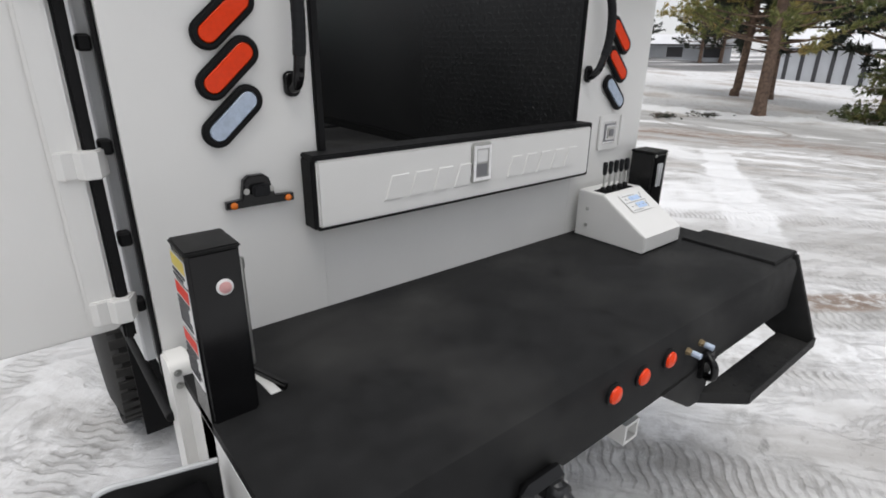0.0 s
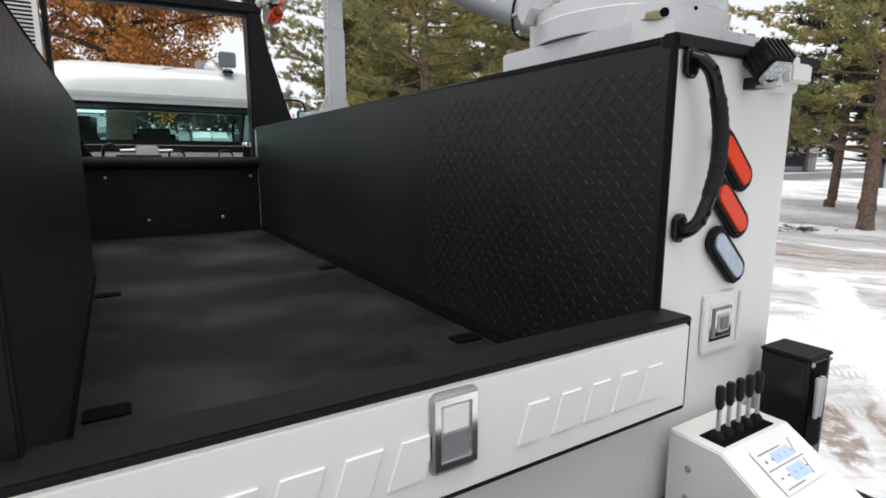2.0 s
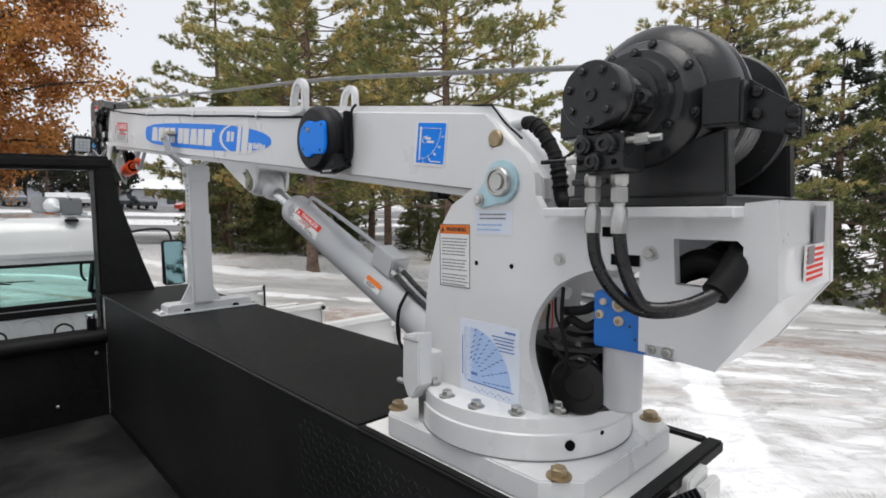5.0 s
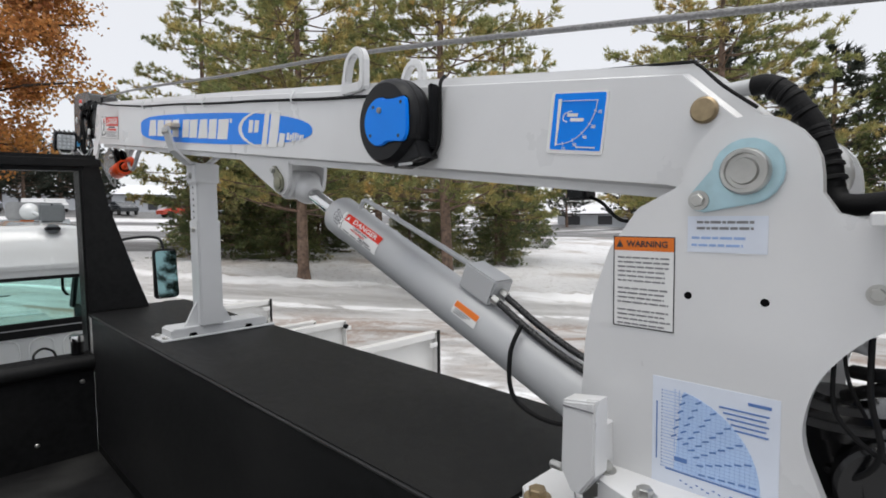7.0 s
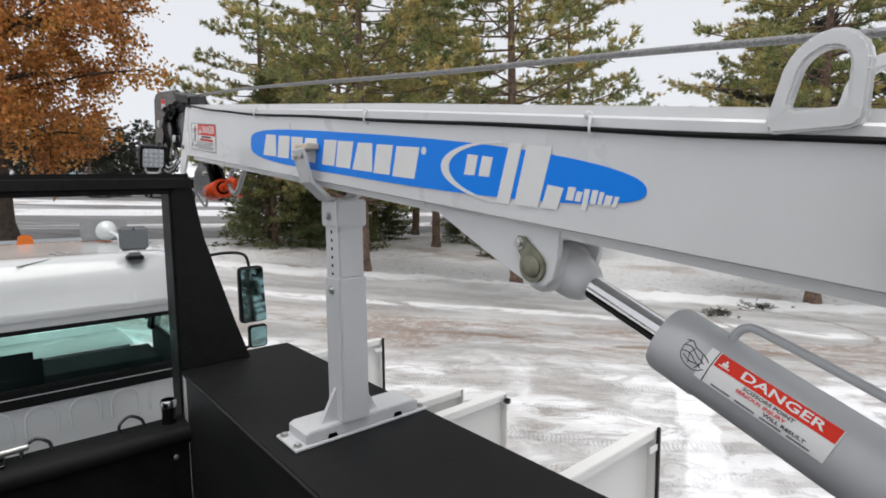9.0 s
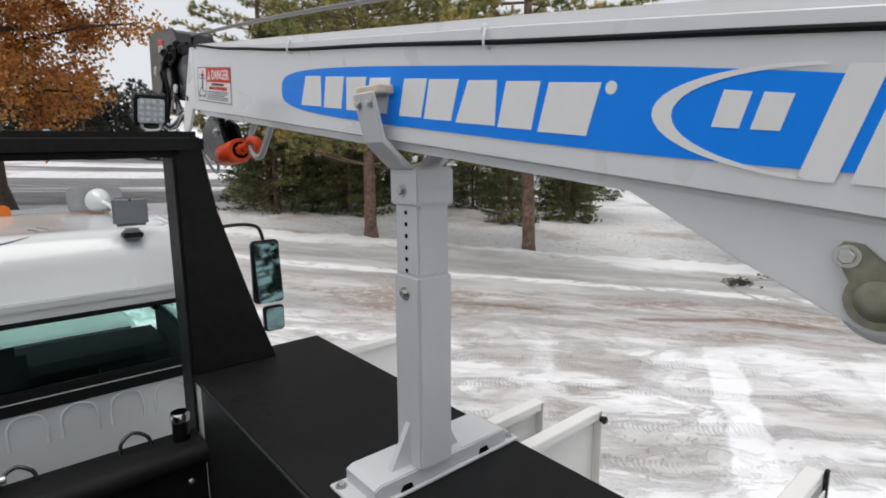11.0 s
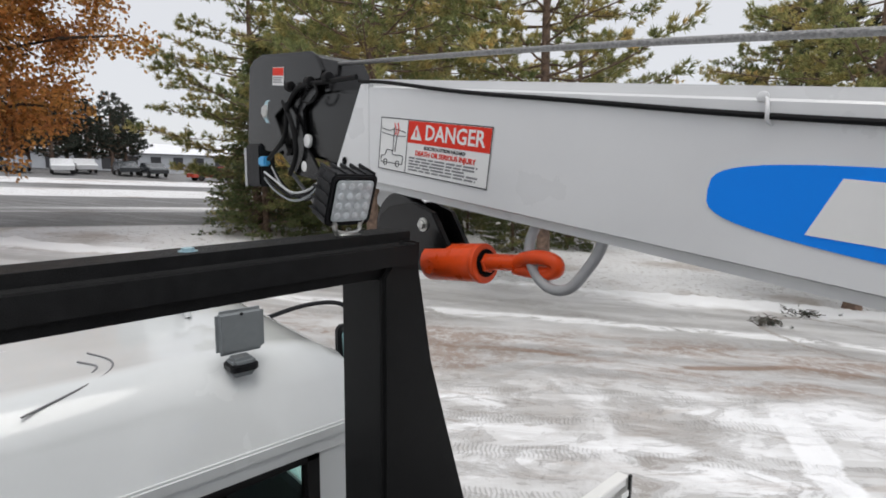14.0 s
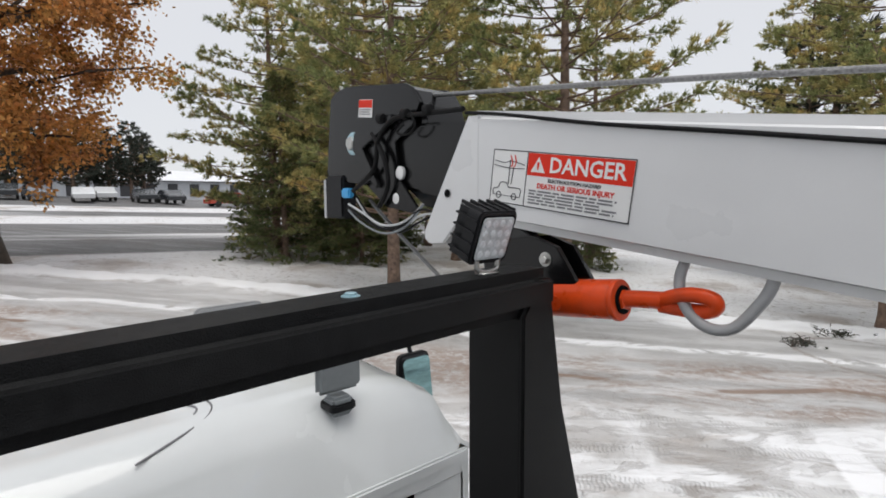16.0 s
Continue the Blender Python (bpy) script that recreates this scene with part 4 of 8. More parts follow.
def crane():
    c = thing("truck_crane", "light grey hydraulic truck crane with stowed boom and blue decals", "crane", (CX, 0.4, TOP))

    def add(name, bm, mat, label="", parent=None, smooth=False):
        return part(name, local(bm, c), mat, parent or c, label, smooth)

    # base
    def chamfer(x0, x1, y0, y1, k):
        return [(x0 + k, y0), (x1 - k, y0), (x1, y0 + k), (x1, y1 - k), (x1 - k, y1), (x0 + k, y1), (x0, y1 - k), (x0, y0 + k)]
    base = add("base_plate", prism(chamfer(0.662, 1.22, 0.075, 0.745, 0.07), "z", TOP - 0.002, TOP + 0.062, 0.004, 2), CRANE, "thick grey base plate")
    for x, y in ((0.71, 0.125), (1.165, 0.135), (0.71, 0.69), (1.165, 0.69)):
        part("anchor_bolt", local(bolt_head((x, y, TOP + 0.062), (0, 0, 1), 0.019, 0.018), c), BRASS, base, "rusty anchor bolt head")
    ring = add("slew_ring", turned((0.94, 0.40, TOP + 0.062), (0.94, 0.40, 3), [(0, 0.272), (0.004, 0.292), (0.062, 0.292), (0.066, 0.288), (0.10, 0.285), (0.105, 0.278)], 64), CRANE, "machined slew ring", smooth=True)
    part("groove", local(turned((0.94, 0.40, TOP + 0.063), (0.94, 0.40, 3), [(0, 0.2935), (0.0025, 0.2935)], 64), c), GREYINK, ring)
    z = TOP + 0.062 + 0.104
    for k in range(16):
        a = 2 * math.pi * k / 16 + 0.2
        part("ring_bolt", local(bolt_head((0.94 + 0.262 * math.cos(a), 0.40 + 0.262 * math.sin(a), z), (0, 0, 1), 0.014, 0.014), c), STEEL, ring, "zinc ring bolt")
    part("port", local(turned((0.79, 0.152, TOP + 0.10), (0.76, 0.10, TOP + 0.10), [(0, 0.012), (0.008, 0.012)], 16), c), DARK, ring)
    part("port", local(turned((0.875, 0.121, TOP + 0.115), (0.86, 0.06, TOP + 0.115), [(0, 0.006), (0.006, 0.006)], 12), c), DARK, ring)

    # turret: two cheek plates and the webs between them
    Z0 = z - 0.002
    arch = [(0.198, Z0), (0.205, 2.50), (0.232, 2.57), (0.240, 2.62), (0.228, 2.68), (0.203, 2.725), (0.165, 2.768), (0.12, 2.795), (0.06, 2.815), (-0.03, 2.817)]
    arch = [tuple(Vector(arch[k]).lerp(Vector(arch[k + 1]), q) + bend * (q * (1 - q))) for k in range(len(arch) - 1) for bend in [(Vector(arch[k + 1]) - Vector(arch[max(k - 1, 0)]) - Vector(arch[min(k + 2, len(arch) - 1)]) + Vector(arch[k])) * 0.25] for q in (0.0, 0.33, 0.67)] + arch[-1:]
    head = [(-0.03, 2.66), (-0.175, 2.648), (-0.27, 2.785), (-0.264, 2.955), (-0.215, 2.95), (-0.21, 2.925), (0.175, 2.935), (0.205, 2.943), (0.224, 2.973)]
    head += [(0.322 + 0.097 * math.cos(radians(a)), 3.0 + 0.097 * math.sin(radians(a))) for a in range(180, -1, -15)]
    head += [(0.44, 2.985), (0.50, 2.955), (0.555, 2.88), (0.588, 2.79), (0.605, 2.70), (0.612, 2.60), (0.612, Z0)]
    # the opening in the tail is joined to the outline by a closed slit
    hole = [(-0.213, 2.812), (-0.178, 2.797), (-0.10, 2.80), (-0.095, 2.885), (-0.205, 2.885), (-0.215, 2.875), (-0.213, 2.8122)]
    rim = arch + head
    at = rim.index((-0.27, 2.785))
    rim = rim[:at + 1] + hole + [(-0.2699, 2.7853)] + rim[at + 1:]
    for x0, x1 in ((0.752, 0.776), (1.124, 1.148)):
        t = add("cheek_plate", prism(rim, "x", x0, x1, 0.0), CRANE, "curved turret side plate")
        if x0 < 0.9:
            near = t
    add("front_web", prism([(0.585, Z0), (0.575, 2.62), (0.56, 2.70), (0.52, 2.84), (0.545, 2.84), (0.59, 2.70), (0.60, 2.62), (0.608, Z0)], "x", 0.776, 1.124), CRANE)
    add("deck_shelf", box(0.70, 1.16, -0.215, 0.165, 2.925, 2.945, 0.003), CRANE, "winch shelf")
    add("tail_box", prism([(-0.216, 2.925), (-0.262, 2.954), (-0.268, 2.786), (-0.174, 2.650), (-0.03, 2.655), (-0.03, 2.667), (-0.168, 2.660), (-0.256, 2.79), (-0.250, 2.925)], "x", 0.776, 1.124), CRANE)
    # hose bundle fills the tail opening so that it looks dark
    for k in range(5):
        add("tail_hose", tube([(0.80 + 0.06 * k, -0.07, 2.80 + 0.012 * k), (0.80 + 0.05 * k, -0.12, 2.84 - 0.01 * k), (0.81 + 0.06 * k, -0.17, 2.83), (0.80 + 0.06 * k, -0.225, 2.80)], 0.024, 10), RUBBER, "black hose in the tail", smooth=True)
    # added black sheets stand in for the shade inside the tail
    add("tail_dark_floor", box(0.777, 1.123, -0.19, -0.05, 2.70, 2.74, 0.004), LINER, "black sheet added to darken the tail cavity floor")
    add("tail_dark_sheet", box(1.10, 1.122, -0.24, -0.05, 2.75, 2.92, 0.002), LINER, "black sheet added to darken the back of the tail cavity")
    # slots are uncut: raised dark plates paint the shade inside them
    add("shelf_slot_plate", box(0.7475, 0.7515, 0.0, 0.05, 2.885, 2.905), DARK)
    add("shelf_slot_plate", box(0.7475, 0.7515, -0.03, 0.03, 2.828, 2.85), DARK)
    part("bolt", local(bolt_head((0.752, 0.157, 2.831), (-1, 0, 0), 0.0098), c), STEEL, near)
    part("bolt", local(bolt_head((0.752, -0.05, 2.855), (-1, 0, 0), 0.010), c), STEEL, near)
    # holes in the cheek are painted on as dark discs
    for y in (0.41, 0.294):
        part("plate_hole", local(turned((0.7525, y, 2.805), (0.7, y, 2.805), [(0, 0.0065), (0.001, 0.0065)], 14), c), DARK, near)
    flag = add("flag_decal", box(0.90, 1.02, -0.2745, -0.2705, 2.805, 2.872), PAPER, "red and white striped decal")
    for k in range(6):
        part("stripe", local(box(0.90, 1.02, -0.2756, -0.2748, 2.807 + 0.0108 * k, 2.8125 + 0.0108 * k), c), DECALRED, flag)
    part("decal_corner", local(box(0.902, 0.945, -0.2766, -0.2757, 2.838, 2.871), c), GREYINK, flag)
    # dark plate painted where a small rectangular window opens in the tail
    add("tail_window_plate", box(0.96, 1.03, -0.2745, -0.2705, 2.874, 2.945), GREYINK, "flat dark grey plate painted for a small tail window")
    # pivot pins
    wash = add("pin_keeper", prism([(0.322 + 0.052 * math.cos(radians(a)), 3.009 + 0.052 * math.sin(radians(a))) for a in range(-120, 21, 20)] + [(0.404, 2.982), (0.408, 2.966), (0.400, 2.952), (0.385, 2.948)][:0] + [(0.322 + 0.052 * math.cos(radians(a)), 3.009 + 0.052 * math.sin(radians(a))) for a in range(40, 221, 20)], "x", 0.742, 0.7515, 0.002), CYAN, "blue zinc pin keeper plate", smooth=True)
    part("keeper_tail", local(prism([(0.325, 2.957), (0.385, 2.946), (0.400, 2.950), (0.408, 2.964), (0.404, 2.98), (0.372, 3.018), (0.345, 3.0)], "x", 0.7428, 0.7514, 0.002), c), CYAN, wash)
    part("pin", local(turned((0.742, 0.322, 3.009), (0.6, 0.322, 3.009), [(0, 0.036), (0.012, 0.036), (0.016, 0.033), (0.016, 0.028), (0.011, 0.027), (0.011, 0.021), (0.018, 0.019), (0.018, 0.008)], 32), c), STEEL, wash, "steel pivot pin", True)
    part("bolt", local(bolt_head((0.742, 0.392, 2.966), (-1, 0, 0), 0.011), c), STEEL, wash)

    # boom
    side = [(0.49, on_boom(0.49, 0) - 0.006), (4.735, on_boom(4.735, 0) - 0.004), (4.735, on_boom(4.735, 1) + 0.006), (2.6, on_boom(2.6, 1) + 0.016), (0.448, on_boom(0.448, 1) + 0.004), (0.331, 3.109), (0.24, 3.03), (0.235, 2.95), (0.30, 2.93)]
    add("boom", prism(side, "x", BX0, BX1, 0.026, 5), CRANE, "long grey boom", smooth=True)
    ear = [(4.70, on_boom(4.7, 1) - 0.01), (4.745, on_boom(4.745, 1) - 0.012), (4.955, 3.44), (4.952, 3.415), (4.93, 3.40), (4.86, 3.405), (4.76, on_boom(4.76, 0.06)), (4.70, on_boom(4.7, 0.06))]
    for x0, x1 in ((BX0 - 0.0015, BX0 + 0.012), (BX1 - 0.012, BX1 + 0.0015)):
        e = add("boom_ear", prism(ear, "x", x0, x1, 0.003), CRANE, "front ear plate")
    part("ear_hole", local(turned((BX0 - 0.0045, 4.835, 3.565), (0.7, 4.835, 3.565), [(0, 0.013), (0.001, 0.013)], 16), c), DARK, e)
    # extension and sheave head
    add("boom_extension", prism([(4.70, 3.53), (5.25, 3.60), (5.25, 3.83), (4.70, 3.78)], "x", BX0 + 0.025, BX1 - 0.025, 0.012, 2), BLACK, "black boom extension", smooth=True)
    plate = [(4.98, 3.87), (5.02, 3.925), (5.06, 3.945), (5.44, 3.99), (5.52, 3.98), (5.56, 3.955), (5.60, 3.66), (5.58, 3.635), (5.30, 3.60), (5.18, 3.52), (5.03, 3.50), (5.0, 3.52), (5.10, 3.62), (5.12, 3.75), (5.02, 3.80)]
    for x0, x1 in ((0.845, 0.857), (1.03, 1.042)):
        s = add("sheave_cheek", prism(plate, "x", x0, x1, 0.002), BLACK, "black sheave cheek plate")
        if x0 < 0.9:
            cheek = s
    add("sheave_cover", prism([(4.97, 3.86), (5.01, 3.915), (5.05, 3.935), (5.44, 3.98), (5.44, 3.95), (5.06, 3.90), (5.0, 3.85), (4.98, 3.80), (4.95, 3.80)], "x", 0.857, 1.03), BLACK)
    add("sheave", turned((0.88, 5.40, 3.77), (1.0, 5.40, 3.77), [(0, 0.15), (0.01, 0.16), (0.05, 0.12), (0.07, 0.12), (0.11, 0.16), (0.12, 0.15)], 40), WINCHBLACK, "black cable sheave", smooth=True)
    part("pin_washer", local(turned((0.845, 5.39, 3.765), (0.7, 5.39, 3.765), [(0, 0.044), (0.005, 0.044), (0.006, 0.040)], 28), c), CYAN, cheek, "zinc washer", True)
    part("pin", local(turned((0.839, 5.39, 3.765), (0.7, 5.39, 3.765), [(0, 0.027), (0.014, 0.027), (0.018, 0.022)], 6), c), STEEL, cheek, "zinc hexagon bolt")
    part("pin_stay", local(prism([(5.36, 3.80), (5.12, 3.845), (5.10, 3.82), (5.16, 3.80), (5.30, 3.74), (5.20, 3.60), (5.225, 3.59), (5.37, 3.735)], "x", 0.826, 0.844, 0.003), c), BLACK, cheek, "black bracket behind the bolt")
    part("label", local(lay(slab(rect(-0.046, 0.046, -0.034, 0.032)), (0.844, 5.30, 3.89), BOOM_R, BOOM_U), c), PAPER, cheek, "small warning label")
    part("label_band", local(lay(slab(rect(-0.044, 0.044, 0.002, 0.030), 0.0008), (0.8425, 5.30, 3.89), BOOM_R, BOOM_U), c), DECALRED, cheek)
    part("label_print", local(lay(bars([-0.006, -0.014, -0.022], -0.038, 0.038, 0.004, 0.0008, 21), (0.8425, 5.30, 3.89), BOOM_R, BOOM_U), c), GREYINK, cheek)
    for y, zz in ((5.10, 3.64), (5.12, 3.55)):
        part("plug", local(turned((0.857, y, zz), (0.7, y, zz), [(0, 0.024), (0.010, 0.024), (0.013, 0.017)], 20), c), PAPER, cheek, "white round plug", True)
    sw = add("limit_switch", box(0.83, 0.90, 5.46, 5.60, 3.47, 3.645, 0.008, 2), PLASTIC, "black limit switch box")
    part("switch_cover", local(box(0.826, 0.832, 5.585, 5.60, 3.47, 3.63, 0.002), c), GALV, sw)
    part("switch_cap", local(box(0.818, 0.845, 5.39, 5.45, 3.553, 3.592, 0.006, 2), c), CONNECTOR, sw, "blue connector")
    for k in range(3):
        add("wire", tube([(0.835, 5.36, 3.56 - 0.01 * k), (0.83, 5.25, 3.48 - 0.012 * k), (0.835, 5.1, 3.43 + 0.01 * k), (0.84, 4.98, 3.47 + 0.02 * k), (0.85, 4.90, 3.50)], 0.004, 6), GALV if k == 1 else RUBBER, "thin wire", smooth=True)
    add("signal_cable", tube([(0.832, 5.38, 3.58), (0.822, 5.22, 3.66), (0.822, 5.19, 3.76), (0.824, 5.1, 3.825), (0.83, 4.95, 3.825), (0.834, 4.76, 3.818)], 0.0085, 8), RUBBER, "black signal cable", smooth=True)
    add("signal_cable", tube([(0.83, 5.24, 3.79), (0.822, 5.16, 3.70), (0.826, 5.14, 3.60), (0.83, 5.2, 3.52)], 0.009, 8), RUBBER, "black signal cable", smooth=True)
    for k in range(3):
        add("wire", tube([(0.822, 5.40, 3.53 - 0.012 * k), (0.815, 5.30, 3.50 - 0.02 * k), (0.82, 5.17, 3.455 - 0.015 * k), (0.83, 5.05, 3.47 - 0.01 * k), (0.85, 4.97, 3.53)], 0.0045, 6), (GALV, RUBBER, GREYPLATE)[k], "thin wire", smooth=True)
    add("cable_tie", tube([(0.822, 5.04, 3.80), (0.818, 5.07, 3.775), (0.822, 5.02, 3.765), (0.824, 4.98, 3.79), (0.822, 5.0, 3.83)], 0.004, 6), RUBBER, smooth=True)
    for y in (5.16, 5.02, 4.9):
        add("cable_clamp", rod((0.826, y, 3.835), (0.826, y + 0.03, 3.835), 0.018, 12), RUBBER, smooth=True)
    # cable along the top edge of the boom, and its clips
    def cable_w(y):
        """Where the cable lies on the boom's side: low along the middle, up to the top edge at the tip."""
        return 0.862 + 0.02 * min(1.0, max(0.0, (y - 1.4) / 2.0)) + 0.115 * min(1.0, max(0.0, (y - 3.6) / 1.1)) ** 1.6

    pts = [(BX0 + 0.004, 4.76, on_boom(4.76, 1) - 0.003)] + [(BX0 - 0.004 - 0.0015 * (k % 2), y, on_boom(y, cable_w(y)) - 0.003 * (k % 2)) for k, y in enumerate((4.6, 4.3, 4.0, 3.6, 3.1, 2.6, 2.1, 1.7, 1.40))] + [(BX0 - 0.005, 1.33, on_boom(1.33, 0.85)), (BX0 - 0.02, 1.26, on_boom(1.26, 0.78))]
    add("signal_cable", tube(pts, 0.0052, 8), RUBBER, "thin black signal cable", smooth=True)
    for y in (1.86, 2.70, 3.62):
        zz = on_boom(y, cable_w(y))
        add("cable_clip", tube([(BX0 + 0.002, y + 0.012, zz + 0.028), (BX0 - 0.005, y + 0.004, zz + 0.022), (BX0 - 0.014, y, zz + 0.004), (BX0 - 0.012, y, zz - 0.010), (BX0 - 0.001, y - 0.004, zz - 0.016)], 0.0032, 6), CRANE, "small white cable clip", smooth=True)
        add("clip_foot", turned((BX0 + 0.003, y + 0.012, zz + 0.028), (BX0 - 0.1, y + 0.012, zz + 0.028), [(0, 0.009), (0.005, 0.009), (0.007, 0.006)], 12), CRANE, smooth=True)
    add("top_cable", tube([(0.90, 1.1, on_boom(1.1, 1) + 0.004), (0.88, 0.7, on_boom(0.7, 1) + 0.004), (0.862, 0.47, on_boom(0.47, 1) + 0.005), (0.846, 0.435, on_boom(0.44, 1) - 0.004), (0.842, 0.39, 3.168), (0.842, 0.335, 3.122)], 0.0032, 8), RUBBER, smooth=True)
    # lifting eyes: flat bar bent to a tall arch, welded on both top edges
    def arch_line(half, top, foot, corner):
        pts = [(half - corner, foot), (half - corner * 0.3, foot + corner * 0.3), (half, foot + corner)]
        pts += [(half * (1 - 0.12 * q), foot + corner + (top - half - foot - corner) * q) for q in (0.35, 0.7, 1.0)]
        pts += [(half * 0.88 * math.cos(radians(a)), top - half + half * math.sin(radians(a))) for a in range(15, 91, 15)]
        return pts + [(-u, v) for u, v in pts[-2::-1]]

    def arch_plate(x0, x1, y, z):
        """A closed flat arch with its opening, as one mesh."""
        outer, inner = arch_line(0.063, 0.141, 0.0, 0.016), arch_line(0.036, 0.116, 0.032, 0.010)
        bm = bmesh.new()
        rings = [[bm.verts.new((x, y + u - 0.16 * v, z + v)) for u, v in line] for x, line in ((x0, outer), (x1, outer), (x1, inner), (x0, inner))]
        k = len(outer)
        for a, b in zip(rings, rings[1:] + rings[:1]):
            for i in range(k):
                bm.faces.new((a[i], a[(i + 1) % k], b[(i + 1) % k], b[i]))
        bmesh.ops.recalc_face_normals(bm, faces=bm.faces)
        bmesh.ops.bevel(bm, geom=[e for e in bm.edges if abs(e.verts[0].co.x - e.verts[1].co.x) < 1e-6], offset=0.004, segments=2, affect='EDGES')
        return bm

    for x0, x1, y in ((BX0 - 0.014, BX0 + 0.014, 1.484), (BX1 - 0.014, BX1 + 0.014, 1.458)):
        add("lifting_eye", arch_plate(x0, x1, y, on_boom(1.48, 1) - 0.027), CRANE, "welded flat-bar lifting eye")
    # sensor on the boom's underside with its lead
    sensor = add("boom_sensor", box(0.870, 0.920, 0.676, 0.726, 2.976, on_boom(0.70, 0) + 0.004, 0.006, 2), PLASTIC, "black sensor under the boom")
    part("sensor_lead", local(tube([(0.895, 0.680, 2.984), (0.895, 0.648, 2.968), (0.893, 0.605, 2.932), (0.893, 0.56, 2.935), (0.893, 0.52, 2.966), (0.893, 0.46, 2.99)], 0.004, 8), c), RUBBER, sensor, "thin black lead", True)
    # cylinder lug under the boom
    for x0, x1 in ((0.862, 0.878), (1.02, 1.036)):
        lug = add("cylinder_lug", prism([(2.42, on_boom(2.42, 0) + 0.01), (1.955, on_boom(1.955, 0) + 0.01), (1.962, 3.10), (1.975, 3.056), (1.998, 3.036), (2.04, 3.034), (2.09, 3.056), (2.2, 3.108)], "x", x0, x1, 0.002), CRANE, "triangular lug plate")
        if x0 < 0.9:
            part("pin_keeper", local(prism([(2.03 + 0.038 * math.cos(radians(q)), 3.08 + 0.038 * math.sin(radians(q))) for q in range(-140, 31, 17)] + [(2.083, 3.135), (2.073, 3.150), (2.053, 3.148)] + [(2.03 + 0.038 * math.cos(radians(q)), 3.08 + 0.038 * math.sin(radians(q))) for q in (120, 145, 170, 195)], "x", 0.853, 0.861, 0.001), c), ZINC, lug, "olive zinc keeper plate")
            part("pin", local(turned((0.853, 2.03, 3.08), (0.7, 2.03, 3.08), [(0, 0.026), (0.004, 0.026), (0.007, 0.018), (0.008, 0.010)], 22), c), ZINC, lug, "olive zinc lug pin", True)
            part("keeper_bolt", local(bolt_head((0.853, 2.067, 3.132), (-1, 0, 0), 0.010), c), STEEL, lug)

    # cylinder
    a, b = Vector((0.955, 2.028, 3.074)), Vector((0.955, 0.583, 2.436))
    d = (b - a).normalized()
    n = d.cross(Vector((1, 0, 0))).normalized()
    if n.z < 0:
        n = -n
    add("rod_eye", joined(turned((0.879, a.y, a.z), (1.1, a.y, a.z), [(0, 0.046), (0.004, 0.054), (0.012, 0.058), (0.128, 0.058), (0.136, 0.054), (0.14, 0.046)], 36), turned(a, b, [(0.0, 0.056), (0.045, 0.058), (0.070, 0.055), (0.090, 0.047), (0.102, 0.038), (0.106, 0.029)], 32)), CRANE, "forged rod eye with a tapering neck", smooth=True)
    add("piston_rod", rod(a + d * 0.07, a + d * 0.34, 0.0285, 28), CHROME, "chrome piston rod", smooth=True)
    barrel = add("cylinder_barrel", turned(a, b, [(0.30, 0.03), (0.302, 0.066), (0.312, 0.072), (0.40, 0.072), (0.405, 0.069), (1.46, 0.069)], 40), GALV, "silver hydraulic cylinder barrel", smooth=True)
    # danger label wrapped on the barrel's side
    def on_barrel(s, v):
        s = 0.348 + (s - 0.365) * 0.9 if s < 0.8 else s - 0.047
        ang = (v * 0.64 + 0.028) / 0.0705
        return a + d * s + Vector((-1, 0, 0)) * 0.0708 * math.cos(ang) + n * 0.0708 * math.sin(ang)

    def curved(s0, s1, v0, v1, lift, k=8):
        bm = bmesh.new()
        grid = []
        for i in range(2):
            row = []
            for q in range(k + 1):
                v = v0 + (v1 - v0) * q / k
                p = on_barrel((s0, s1)[i], v)
                out = (p - a) - d * (p - a).dot(d)
                out.normalize()
                row.append(bm.verts.new(p + out * lift))
            grid.append(row)
        for q in range(k):
            bm.faces.new((grid[0][q], grid[1][q], grid[1][q + 1], grid[0][q + 1]))
        bmesh.ops.recalc_face_normals(bm, faces=bm.faces)
        bmesh.ops.solidify(bm, geom=bm.faces, thickness=0.0005)
        return bm

    def barrel_text(word, size, s, v, lift=0.0022, squeeze=1.0):
        bm = text_mesh(word, size)
        for vert in bm.verts:
            u, w = vert.co.x * squeeze + s, vert.co.y + v
            p = on_barrel(u, w)
            out = (p - a) - d * (p - a).dot(d)
            vert.co = p + out.normalized() * (lift + vert.co.z * 0.3)
        return bm

    part("danger_label", local(curved(0.365, 0.675, -0.05, 0.05, 0.0006), c), PAPER, barrel, "white and red danger label")
    part("danger_band", local(curved(0.445, 0.673, 0.008, 0.049, 0.0014), c), DECALRED, barrel, "red band")
    part("danger_word", local(barrel_text("DANGER", 0.034, 0.572, 0.028, squeeze=1.12), c), PAPER, barrel)
    part("danger_mark", local(joined(curved(0.452, 0.474, 0.016, 0.019, 0.002, 2), curved(0.457, 0.469, 0.02, 0.029, 0.002, 2), curved(0.461, 0.465, 0.03, 0.038, 0.002, 2)), c), PAPER, barrel)
    part("danger_text", local(joined(barrel_text("SCISSORS POINT", 0.013, 0.56, -0.001), barrel_text("WILL RESULT", 0.013, 0.60, -0.029)), c), INK, barrel)
    part("danger_text", local(barrel_text("SERIOUS INJURY", 0.013, 0.55, -0.015), c), DECALRED, barrel)
    part("small_print", local(joined(*[curved(0.46 + 0.05 * k, 0.50 + 0.05 * k, -0.044, -0.039, 0.0014, 2) for k in range(4)]), c), GREYINK, barrel)
